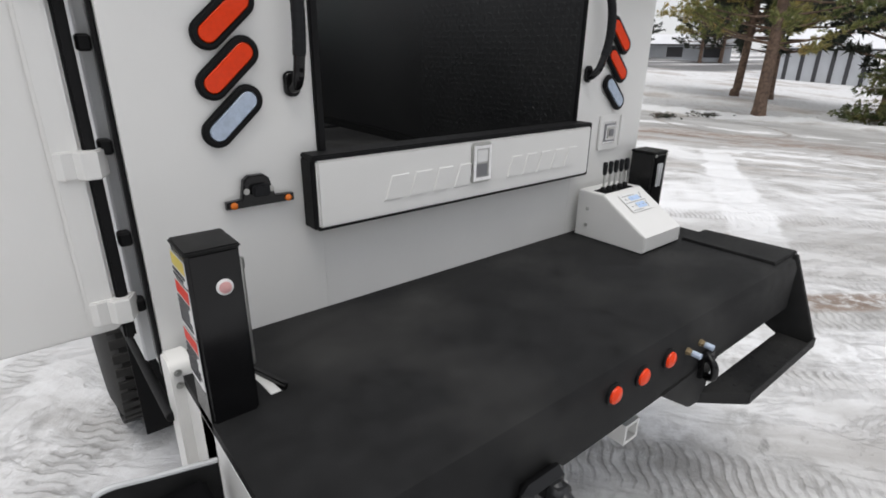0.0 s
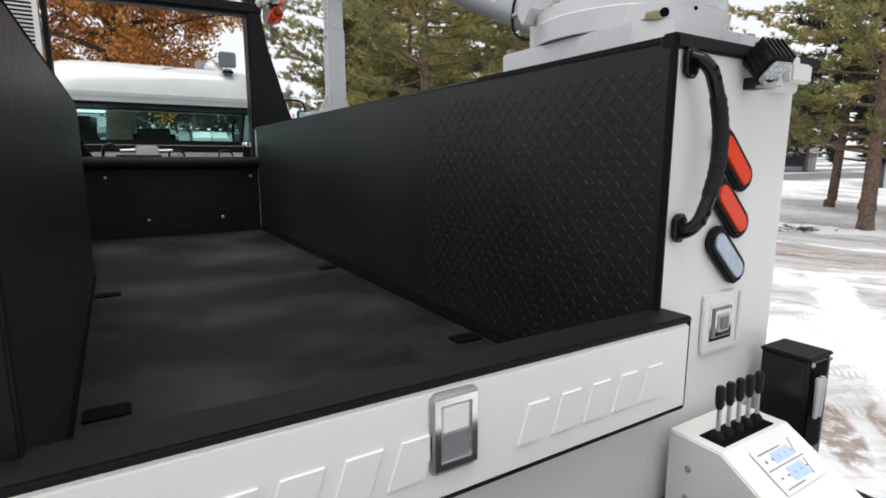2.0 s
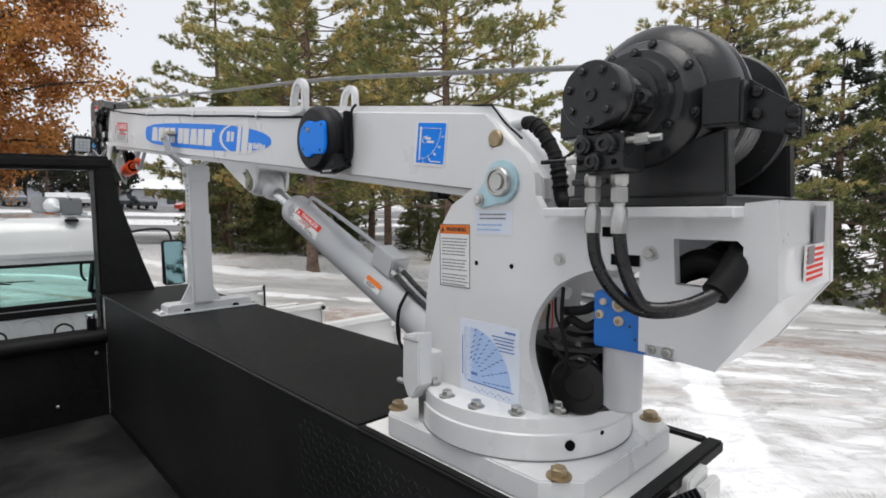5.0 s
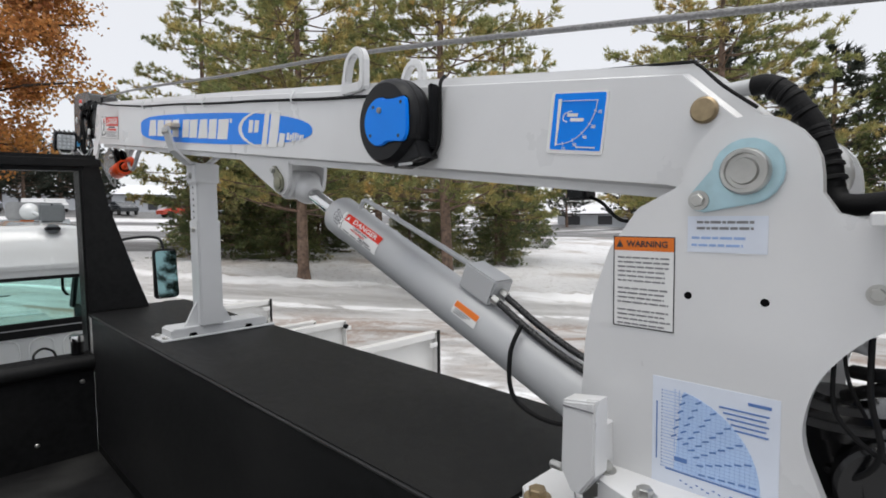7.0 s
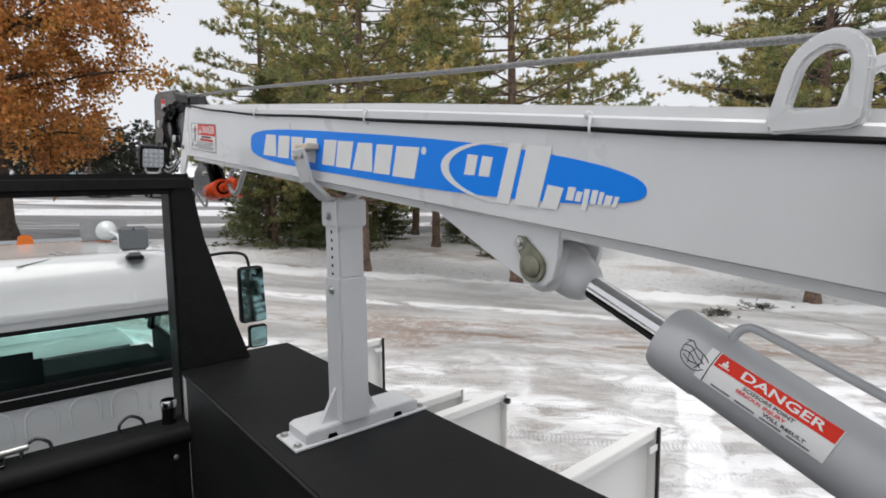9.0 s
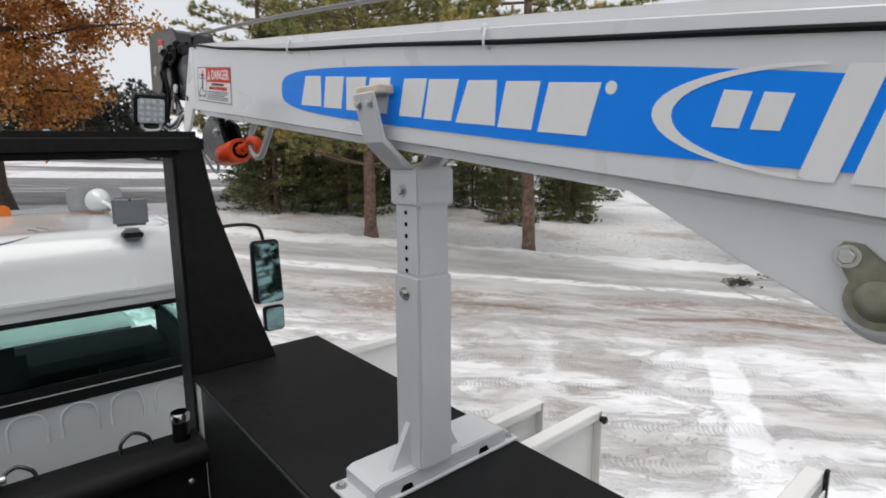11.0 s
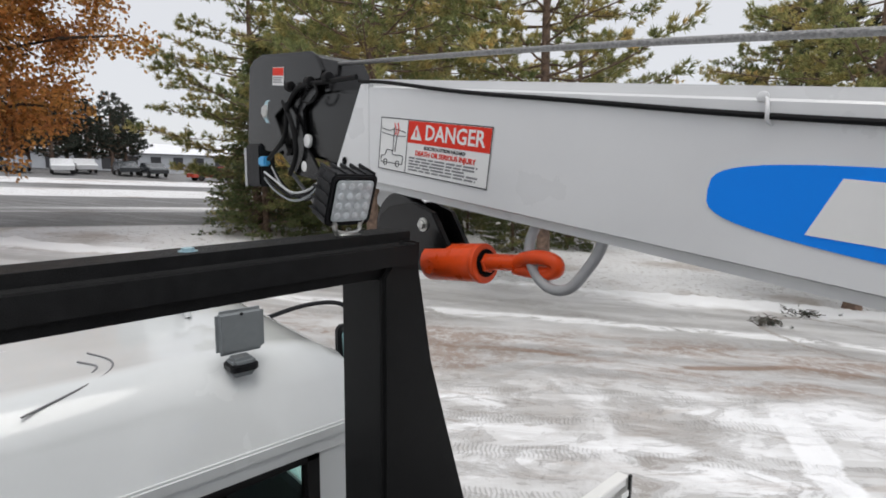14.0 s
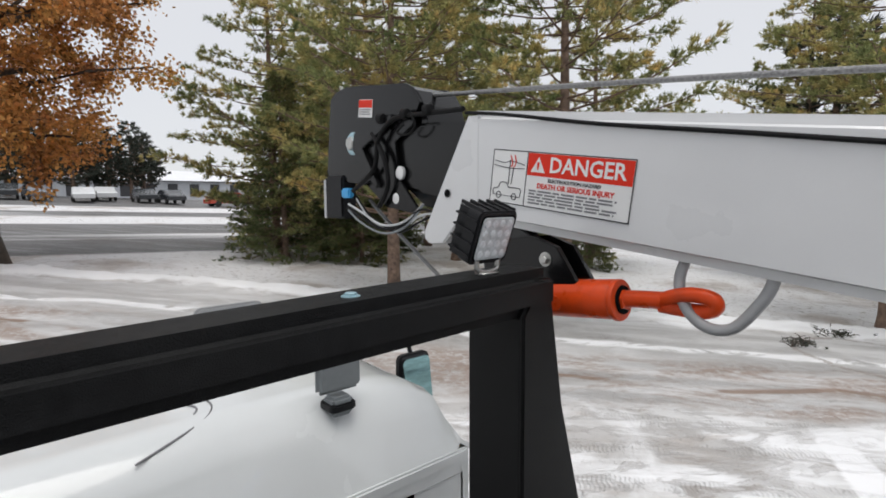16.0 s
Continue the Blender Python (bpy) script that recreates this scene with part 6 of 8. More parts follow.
    add("bracket_bolt", bolt_head((0.7485, -0.09, 2.667), (-1, 0, 0), 0.008), STEEL)
    add("bracket_bolt", bolt_head((0.7485, -0.06, 2.668), (-1, 0, 0), 0.006), STEEL)
    add("oil_filter", turned((0.825, 0.040, 2.505), (0.825, 0.040, 2.9), [(0, 0.034), (0.006, 0.040), (0.05, 0.0405), (0.055, 0.042), (0.14, 0.042), (0.146, 0.036)], 28), GALV, "pale grey spin-on oil filter", smooth=True)
    add("slew_gearbox", turned((0.955, 0.22, Z0), (0.955, 0.22, 3), [(0, 0.125), (0.02, 0.13), (0.125, 0.13), (0.130, 0.142), (0.146, 0.142), (0.150, 0.105), (0.160, 0.095), (0.164, 0.05), (0.172, 0.045)], 44), BLACK, "black slew gearbox", smooth=True)
    add("slew_motor", turned((0.93, 0.185, 2.535), (0.78, 0.13, 2.532), [(0, 0.05), (0.03, 0.068), (0.085, 0.068), (0.088, 0.062), (0.105, 0.062), (0.108, 0.070), (0.128, 0.070), (0.134, 0.064), (0.135, 0.034), (0.130, 0.032)], 36), BLACK, "black slew motor", smooth=True)
    add("motor_port", turned((0.86, 0.10, 2.575), (0.83, 0.06, 2.60), [(0, 0.020), (0.05, 0.020), (0.055, 0.015)], 16), BLACK, smooth=True)
    add("hose_elbow", tube([(0.80, 0.215, 2.74), (0.80, 0.195, 2.752), (0.80, 0.165, 2.748)], 0.015, 12), GALV, "grey elbow fitting", smooth=True)
    add("sensor_wire", tube([(0.86, 0.255, 2.76), (0.86, 0.25, 2.70), (0.86, 0.252, 2.64)], 0.0018, 6), DECALRED, "thin red wire", smooth=True)
    add("inner_bracket", prism(rounded(0.262, 0.300, 2.655, 2.72, 0.012), "x", 0.85, 0.868, 0.003, 2), PADWOOD, "pale plastic connector", smooth=True)
    for pts, r in (([(0.80, 0.075, 2.745), (0.79, 0.11, 2.72), (0.79, 0.15, 2.71), (0.83, 0.19, 2.70)], 0.011), ([(0.80, 0.08, 2.70), (0.79, 0.11, 2.68), (0.79, 0.15, 2.69), (0.83, 0.2, 2.66)], 0.010), ([(0.78, 0.165, 2.765), (0.772, 0.163, 2.68), (0.775, 0.15, 2.60), (0.79, 0.18, 2.55), (0.82, 0.22, 2.54)], 0.0045), ([(0.79, 0.21, 2.72), (0.775, 0.2, 2.64), (0.78, 0.13, 2.585), (0.80, 0.09, 2.62)], 0.0035), ([(0.80, 0.20, 2.74), (0.79, 0.19, 2.69), (0.80, 0.17, 2.64)], 0.003)):
        add("inner_hose", tube(pts, r), RUBBER, "black hose inside the turret", smooth=True)
    add("inner_fitting", rod((0.79, 0.075, 2.75), (0.79, 0.12, 2.752), 0.010, 10), STEEL, smooth=True)
    add("inner_fitting", rod((0.80, 0.085, 2.725), (0.80, 0.13, 2.728), 0.009, 8), STEEL, smooth=True)
    add("floor_bolt", bolt_head((0.80, 0.185, Z0), (0, 0, 1), 0.016, 0.03), STEEL)
    add("tail_cord", tube([(0.84, 0.0, 2.66), (0.83, -0.05, 2.635), (0.84, -0.09, 2.64), (0.88, -0.11, 2.66)], 0.005, 8), RUBBER, smooth=True)

    # loops of hydraulic hose below the winch
    for k, (y, yb) in enumerate(((-0.015, -0.185), (-0.066, -0.19))):
        x = 0.602
        add("hydraulic_hose", tube([(x, y, 2.905), (x + 0.004, y - 0.006, 2.85), (x + 0.012, y - 0.032 + 0.01 * k, 2.80), (x + 0.03, -0.09 - 0.014 * k, 2.766 + 0.006 * k), (x + 0.06, -0.145 - 0.005 * k, 2.768 + 0.008 * k), (x + 0.10, yb, 2.792 + 0.008 * k), (x + 0.14, yb - 0.012, 2.83), (x + 0.2, yb - 0.01, 2.86)], 0.0115, 16), HOSE, "black hydraulic hose loop", smooth=True)
        add("hose_fitting", joined(turned((x, y, 2.90), (x, y, 3.3), [(0, 0.0145), (0.04, 0.0145), (0.046, 0.010), (0.052, 0.010), (0.054, 0.0148), (0.078, 0.0148), (0.08, 0.012), (0.086, 0.0155), (0.10, 0.0155), (0.104, 0.012)], 8)), STEEL, "steel crimped hose fitting", smooth=True)
    add("hose_sleeve", tube([(0.705, -0.188, 2.797), (0.735, -0.199, 2.825), (0.77, -0.2, 2.85), (0.82, -0.2, 2.87)], 0.024, 14), RUBBER, "black fabric hose sleeve", smooth=True)
    # sleeve between boom heel and winch
    add("cable_sleeve", tube([(0.88, 0.352, 3.166), (0.875, 0.325, 3.163), (0.87, 0.292, 3.135), (0.87, 0.256, 3.08), (0.865, 0.236, 3.02), (0.86, 0.228, 2.975), (0.85, 0.205, 2.955), (0.84, 0.13, 2.962)], 0.0175, 14), RUBBER, "black corrugated cable sleeve", smooth=True)
    way = [Vector(p) for p in ((0.875, 0.325, 3.163), (0.87, 0.292, 3.135), (0.87, 0.256, 3.08), (0.865, 0.236, 3.02), (0.86, 0.228, 2.975))]
    for p, q in zip(way, way[1:]):
        for k in range(4):
            o, e = p.lerp(q, k / 4), (q - p).normalized()
            w = 0.0188 + 0.0022 * math.sin(k * 2.9 + p.z * 57)
            add("sleeve_rib", turned(o - e * 0.005, o + e, [(0, 0.0165), (0.003, w), (0.008, w + 0.0008), (0.011, 0.0165)], 14), RUBBER, smooth=True)
    add("inner_roller", turned((0.92, 0.285, 3.01), (1.0, 0.285, 3.01), [(0, 0.062), (0.01, 0.066), (0.07, 0.066), (0.08, 0.062)], 28), CRANE, "white heel roller", smooth=True)
    add("heel_fitting", joined(rod((0.88, 0.415, 3.163), (0.88, 0.35, 3.166), 0.014, 12)), GALV, smooth=True)
    return c


crane()


# ---- winch ----
def winch():
    w = thing("winch", "black hydraulic winch with bolted motor and cable drum", "winch", (0.93, -0.03, 2.945))

    def add(name, bm, mat, label="", parent=None, smooth=False):
        return part(name, local(bm, w), mat, parent or w, label, smooth)

    y, z = -0.046, 3.132
    add("foot", box(0.705, 1.14, -0.20, 0.105, 2.945, 2.965, 0.004), WINCHBLACK, "black winch foot")
    for x0, x1 in ((0.715, 0.755), (1.08, 1.12)):
        add("foot_post", prism([(0.10, 2.965), (0.10, 3.0), (0.092, 3.045), (0.05, 3.06), (-0.14, 3.06), (-0.195, 3.075), (-0.20, 2.965)], "x", x0, x1, 0.005, 2), WINCHBLACK, "cast side foot", smooth=True)
    add("foot_ridge", box(0.708, 0.716, 0.02, 0.10, 2.99, 3.002, 0.002), WINCHBLACK)
    add("gear_housing", turned((0.645, y, z), (1.2, y, z), [(0, 0.05), (0.003, 0.060), (0.012, 0.062), (0.014, 0.076), (0.030, 0.080), (0.033, 0.092), (0.05, 0.098), (0.06, 0.112), (0.068, 0.116), (0.078, 0.117), (0.085, 0.130), (0.10, 0.144), (0.108, 0.150), (0.15, 0.153), (0.155, 0.148), (0.158, 0.1)], 56), WINCHBLACK, "stepped gear housing", smooth=True)
    add("drum", turned((0.80, y, z), (1.2, y, z), [(0, 0.095), (0.25, 0.095)], 36), WINCHBLACK, smooth=True)
    coils = bmesh.new()
    for k in range(13):
        turned((0.826 + k * 0.017, y, z), (1.3, y, z), [(0, 0.102), (0.004, 0.110), (0.013, 0.110), (0.017, 0.102)], 36, coils)
    wound = add("cable_winding", coils, ROPE, "wound wire rope", smooth=True)
    wound["kind"] = "stuff"
    for x in (0.812, 1.055):
        add("drum_flange", turned((x - 0.008, y, z), (1.3, y, z), [(0, 0.152), (0.004, 0.157), (0.014, 0.157), (0.018, 0.152)], 48), WINCHBLACK, "black drum flange", smooth=True)
    add("end_bearing", turned((1.07, y, z), (1.3, y, z), [(0, 0.12), (0.04, 0.11), (0.06, 0.06)], 32), WINCHBLACK, smooth=True)
    # motor on the same axis, towards the bed
    motor = add("motor", turned((0.538, y, z - 0.004), (0.9, y, z - 0.004), [(0, 0.0535), (0.003, 0.0555), (0.033, 0.0555), (0.036, 0.052), (0.039, 0.0555), (0.046, 0.0555), (0.048, 0.040), (0.09, 0.040), (0.094, 0.046), (0.11, 0.048)], 44), WINCHBLACK, "round black motor", smooth=True)
    for k in range(7):
        a = k * 2 * math.pi / 7 + 0.3
        part("motor_bolt", local(bolt_head((0.538, y + 0.041 * math.cos(a), z - 0.004 + 0.041 * math.sin(a)), (-1, 0, 0), 0.0062), w), WINCHBLACK, motor)
    part("motor_plug", local(turned((0.538, y, z - 0.004), (0.4, y, z - 0.004), [(0, 0.011), (0.005, 0.011), (0.0055, 0.005), (0.003, 0.004)], 18), w), WINCHBLACK, motor)
    for k in range(8):
        a = k * math.pi / 4 + 0.25
        add("housing_bolt", bolt_head((0.70, y + 0.105 * math.cos(a), z + 0.105 * math.sin(a)), (-1, 0, 0), 0.0062), WINCHBLACK)
    for k in range(6):
        a = k * math.pi / 3 + 0.6
        add("ring_bolt", bolt_head((0.672, y + 0.085 * math.cos(a), z + 0.085 * math.sin(a)), (-1, 0, 0), 0.006), WINCHBLACK)
    add("drain_plug", turned((0.60, y - 0.062, z - 0.01), (0.5, y - 0.062, z - 0.01), [(0, 0.013), (0.012, 0.013), (0.014, 0.007), (0.011, 0.005)], 14), WINCHBLACK, smooth=True)
    add("motor_neck", box(0.585, 0.65, y - 0.06, y + 0.005, z - 0.03, z + 0.012, 0.008, 2), WINCHBLACK)
    pb = add("port_block", box(0.556, 0.635, -0.094, -0.006, 3.004, 3.068, 0.004), WINCHBLACK, "black port block")
    for yy, zz, r in ((-0.026, 3.047, 0.0155), (-0.068, 3.047, 0.0175), (-0.045, 3.02, 0.014)):
        part("port", local(turned((0.556, yy, zz), (0.5, yy, zz), [(0, r), (0.010, r), (0.012, r * 0.75), (0.016, r * 0.75), (0.0165, r * 0.4), (0.012, r * 0.35)], 18), w), WINCHBLACK, pb, smooth=True)
    part("port_hole", local(turned((0.5555, -0.08, 3.018), (0.5, -0.08, 3.018), [(0, 0.005), (0.0008, 0.005)], 12), w), DARK, pb)
    lv = add("brake_lever", rod((0.53, 0.045, 3.024), (0.55, -0.03, 3.024), 0.0038, 8), BLACK, "thin black lever")
    part("lever_nut", local(turned((0.542, 0.0, 3.024), (0.551, -0.03, 3.024), [(0, 0.007), (0.018, 0.007)], 6), w), STEEL, lv)
    part("lever_stay", local(rod((0.545, 0.022, 3.022), (0.57, -0.01, 3.05), 0.003, 8), w), BLACK, lv)
    add("breather_pipe", rod((0.57, -0.094, 3.052), (0.575, -0.15, 3.053), 0.006, 8), STEEL)
    add("breather_nut", turned((0.572, -0.108, 3.0525), (0.575, -0.15, 3.053), [(0, 0.009), (0.022, 0.009)], 6), STEEL)
    # tie bars fore and aft of the drum
    for s, ya, yb, z0, z1 in ((1, 0.058, 0.118, 3.082, 3.152), (-1, -0.225, -0.162, 3.075, 3.150)):
        add("side_lug", box(0.69, 0.75, ya, yb, z0, z1, 0.005, 2), WINCHBLACK, "square housing lug")
    arm = add("tensioner_arm", prism([(-0.222, 3.152), (-0.298, 3.095), (-0.298, 3.05), (-0.222, 3.074)], "x", 0.725, 0.75, 0.003), WINCHBLACK, "rear tensioner arm")
    for yy, zz in ((-0.236, 3.127), (-0.236, 3.092), (-0.288, 3.088), (-0.288, 3.062)):
        part("bolt", local(turned((0.725, yy, zz), (0.6, yy, zz), [(0, 0.0095), (0.012, 0.0095), (0.014, 0.006)], 14), w), BLACK, arm, smooth=True)
    add("front_tie", rod((0.72, 0.088, 3.117), (1.10, 0.088, 3.117), 0.012, 12), WINCHBLACK, smooth=True)


winch()

# ---- hoist cable ----
hoist = thing("hoist_cable", "grey wire rope running above the boom", "cable", (0.93, 2.5, 3.6))
part("rope", local(tube([(0.93, -0.03, 3.25), (0.93, 1.4, 3.475), (0.93, 2.6, 3.622), (0.93, 4.0, 3.80), (0.93, 5.30, 3.935)], 0.0075, 10), hoist), ROPE, hoist, smooth=True)
part("rope_tail", local(tube([(0.945, 5.43, 3.545), (0.95, 5.30, 3.45), (0.95, 4.97, 3.25), (0.945, 4.83, 3.195), (0.925, 4.72, 3.215), (0.90, 4.63, 3.29)], 0.0075, 10), hoist), ROPE, hoist, smooth=True)


# ---- hook block ----
def hook_block():
    h = thing("hook_block", "red-orange swivel hook stowed in a steel loop under the boom", "crane hook", (0.87, 4.3, 3.3))

    def add(name, bm, mat, label="", parent=None, smooth=False):
        return part(name, local(bm, h), mat, parent or h, label, smooth)

    cheek = [(4.68, 3.35), (4.66, 3.40), (4.61, 3.43), (4.50, 3.445), (4.42, 3.42), (4.36, 3.335), (4.36, 3.27), (4.40, 3.245), (4.60, 3.27), (4.66, 3.30)]
    for x in (0.845, 0.915):
        k = add("cheek", prism(cheek, "x", x, x + 0.02, 0.003), BLACK, "black hook block cheek")
        if x < 0.9:
            part("bolt", local(bolt_head((x, 4.455, 3.385), (-1, 0, 0), 0.013), h), STEEL, k)
    add("block_sheave", turned((0.868, 4.60, 3.36), (0.92, 4.60, 3.36), [(0, 0.105), (0.004, 0.11), (0.02, 0.085), (0.026, 0.085), (0.042, 0.11), (0.046, 0.105)], 36), WINCHBLACK, smooth=True)
    s = add("swivel_body", turned((0.875, 4.45, 3.278), (0.875, 4.2, 3.306), [(0, 0.044), (0.006, 0.050), (0.200, 0.050), (0.204, 0.047), (0.206, 0.030)], 32), ORANGE, "red-orange swivel barrel", smooth=True)
    part("swivel_flange", local(turned((0.875, 4.262, 3.2975), (0.875, 4.2, 3.304), [(0, 0.0505), (0.003, 0.052), (0.012, 0.052), (0.015, 0.050)], 32), h), ORANGE, s, "", True)
    part("end_recess", local(turned((0.875, 4.2435, 3.3005), (0.875, 4.2, 3.3055), [(0, 0.036), (0.0035, 0.034)], 24), h), DARK, s)
    part("end_nut", local(turned((0.875, 4.244, 3.3005), (0.875, 4.2, 3.3055), [(0, 0.026), (0.010, 0.026), (0.013, 0.021)], 6), h), ORANGE, s)
    part("swivel_pin", local(turned((0.83, 4.41, 3.275), (0.7, 4.41, 3.275), [(0, 0.02), (0.005, 0.02)], 16), h), ORANGE, s)
    add("hook", joined(tube([(0.875, 4.25, 3.302), (0.875, 4.20, 3.308), (0.872, 4.14, 3.313)], 0.021, 12), tube([(0.872, 4.15, 3.313), (0.862, 4.10, 3.332), (0.862, 4.06, 3.337), (0.866, 4.03, 3.330), (0.872, 4.028, 3.312), (0.876, 4.055, 3.300), (0.878, 4.10, 3.298), (0.876, 4.15, 3.30)], 0.017, 12)), ORANGE, "red-orange hook", smooth=True)
    loop = [(0.90, 4.10, 3.425), (0.875, 4.108, 3.365), (0.865, 4.09, 3.31), (0.862, 4.045, 3.272), (0.864, 3.99, 3.276), (0.87, 3.945, 3.33), (0.88, 3.925, 3.375), (0.90, 3.93, 3.415)]
    # loop is painted a darker grey for its shade under the boom
    add("stow_loop", tube(loop, 0.0125, 12), STOWGREY, "grey steel stow loop", smooth=True)


hook_block()


# ---- cab ----
def cab():
    c = thing("truck_cab", "white truck cab with tinted windows seen over the rack", "truck cab", (0, 5.9, 1.2))

    def add(name, bm, mat, label="", parent=None, smooth=False):
        return part(name, local(bm, c), mat, parent or c, label, smooth)

    y0 = 4.98
    # roof: a broad rounded shell
    roof = bmesh.new()
    nx, ny = 24, 30
    grid = []
    for j in range(ny + 1):
        y = y0 + 2.0 * j / ny
        row = []
        for i in range(nx + 1):
            u = -1 + 2 * i / nx
            x = 1.10 * u
            edge = 1 - abs(u) ** 7
            # steep rear brow, flat top, falling windscreen header
            rear = 1 - max(0, 1 - (y - y0) / 0.24) ** 2.6
            front = 1 - max(0, 1 - (6.98 - y) / 0.9) ** 2.4
            z = 2.60 + (0.30 * rear * front + 0.035 * min(1, max(0, (y - 5.3) / 0.7))) * max(0.0, edge) ** 0.5
            row.append(roof.verts.new((x, y, z)))
        grid.append(row)
    for j in range(ny):
        for i in range(nx):
            roof.faces.new((grid[j][i], grid[j][i + 1], grid[j + 1][i + 1], grid[j + 1][i]))
    bmesh.ops.recalc_face_normals(roof, faces=roof.faces)
    bmesh.ops.solidify(roof, geom=roof.faces, thickness=0.02)
    add("roof", roof, CABGREY, "white rounded cab roof", smooth=True)
    add("roof_drip", joined(box(-1.06, 1.06, y0 - 0.014, y0 + 0.01, 2.562, 2.610, 0.008, 2), box(-1.04, 1.04, y0 - 0.008, y0 + 0.02, 2.514, 2.578, 0.006)), CABGREY, "roof seam")
    add("head_liner", box(-1.0, 1.0, 5.04, 6.6, 2.575, 2.60), SEAT)
    # rear wall with its wide window
    add("rear_wall", joined(box(-1.04, 1.04, y0, y0 + 0.05, 1.3, 2.085, 0.006), box(-1.04, -0.78, y0, y0 + 0.05, 2.085, 2.58), box(0.78, 1.04, y0, y0 + 0.05, 2.085, 2.58)), CABGREY, "white rear wall")
    add("window_gasket", joined(box(-0.80, 0.80, y0 - 0.014, y0 + 0.03, 2.075, 2.185, 0.008, 2), box(-0.80, 0.80, y0 - 0.014, y0 + 0.03, 2.495, 2.530, 0.008, 2), box(-0.80, -0.74, y0 - 0.014, y0 + 0.03, 2.18, 2.53, 0.008, 2), box(0.74, 0.80, y0 - 0.014, y0 + 0.03, 2.18, 2.53, 0.008, 2)), RUBBER, "black window gasket")
    add("window_trim", box(-0.78, 0.78, y0 - 0.018, y0 - 0.013, 2.136, 2.141), GALV, "thin bright trim line")
    add("rear_window", box(-0.745, 0.745, y0 + 0.006, y0 + 0.011, 2.18, 2.53), GLASS, "green tinted rear window")
    # stamped arches below the window
    for k in range(-3, 4):
        x = k * 0.21 + 0.03
        pts = [(x - 0.075, y0 - 0.002, 1.90), (x - 0.075, y0 - 0.002, 2.0), (x - 0.05, y0 - 0.002, 2.05), (x, y0 - 0.002, 2.065), (x + 0.05, y0 - 0.002, 2.05), (x + 0.075, y0 - 0.002, 2.0), (x + 0.075, y0 - 0.002, 1.90)]
        add("stamped_arch", tube(pts, 0.007, 8, 4), CABGREY, smooth=True)
    # sides, posts and screen
    for s in (-1, 1):
        add("side_wall", joined(box(s * 1.06 - 0.02, s * 1.06 + 0.02, y0, 6.9, 1.2, 2.02, 0.01), box(s * 1.05 - 0.02, s * 1.05 + 0.02, y0, y0 + 0.35, 2.02, 2.6), box(s * 1.05 - 0.02, s * 1.05 + 0.02, 5.75, 5.85, 2.02, 2.6)), CABGREY)
        add("screen_post", prism([(6.45, 2.6), (6.6, 2.6), (7.05, 2.0), (6.9, 2.0)], "x", s * 1.03 - 0.03, s * 1.03 + 0.03), CABGREY)
        add("side_window", prism([(5.35, 2.03), (6.9, 2.03), (6.5, 2.58), (5.35, 2.58)], "x", s * 1.045 - 0.002, s * 1.045 + 0.002), GLASS)
    add("windscreen", prism([(6.50, 2.59), (6.506, 2.59), (7.06, 1.845), (7.054, 1.845)], "x", -1.0, 1.0), GLASS, "green tinted windscreen")
    add("screen_header", box(-1.03, 1.03, 6.42, 6.56, 2.56, 2.62, 0.01), PLASTIC)
    add("dashboard", prism([(6.40, 1.5), (6.40, 1.78), (6.50, 1.825), (6.98, 1.84), (6.98, 1.5)], "x", -0.98, 0.98, 0.02, 2), SEAT, "dark dashboard")
    for s in (-1, 1):
        add("door_lining", joined(box(s * 1.015 - 0.02, s * 1.015 + 0.02, 5.05, 6.95, 1.3, 2.03, 0.01), box(s * 1.005 - 0.015, s * 1.005 + 0.015, 5.04, 5.34, 2.03, 2.585), box(s * 1.005 - 0.015, s * 1.005 + 0.015, 5.75, 5.85, 2.03, 2.585), prism([(6.43, 2.585), (6.58, 2.585), (7.0, 2.0), (6.85, 2.0)], "x", s * 0.98 - 0.015, s * 0.98 + 0.015)), SEAT, "black door lining")
    add("cab_floor", box(-1.03, 1.03, y0 + 0.05, 6.95, 1.2, 1.3), SEAT)
    for x, top in ((-0.79, 2.41), (-0.12, 2.31), (0.55, 2.10)):
        s = add("seat", prism([(5.35, 1.5), (5.26, 2.02), (5.30, top - 0.06), (5.33, top), (5.38, top - 0.02), (5.40, 2.06), (5.42, 2.0), (5.5, 1.62), (5.95, 1.66), (6.0, 1.55), (5.9, 1.5)], "x", x - 0.19 - 0.02 * (x > 0), x + 0.19, 0.045, 4), SEAT, "dark seat", smooth=True)
    add("steering_wheel", tube([(-0.78 + 0.2 * math.cos(a), 6.2 + 0.06 * math.sin(a), 2.05 + 0.19 * math.sin(a)) for a in (2 * math.pi * k / 12 for k in range(12))], 0.014, 8, 4, closed=True), PLASTIC, smooth=True)
    add("wiper", joined(tube([(0.25, 6.84, 2.17), (-0.1, 6.80, 2.21), (-0.45, 6.85, 2.15)], 0.008, 6), tube([(0.45, 6.82, 2.19), (0.1, 6.81, 2.20)], 0.006, 6)), PLASTIC, smooth=True)
    add("grab_rail", tube([(0.88, 6.48, 2.5), (0.84, 6.46, 2.42), (0.84, 6.5, 2.25), (0.88, 6.52, 2.18)], 0.014, 8), PLASTIC, smooth=True)
    add("bonnet", prism([(7.06, 1.3), (7.06, 1.84), (7.4, 1.88), (8.3, 1.82), (8.5, 1.7), (8.5, 1.2)], "x", -0.88, 0.88, 0.06, 4), CABGREY, "white bonnet", smooth=True)
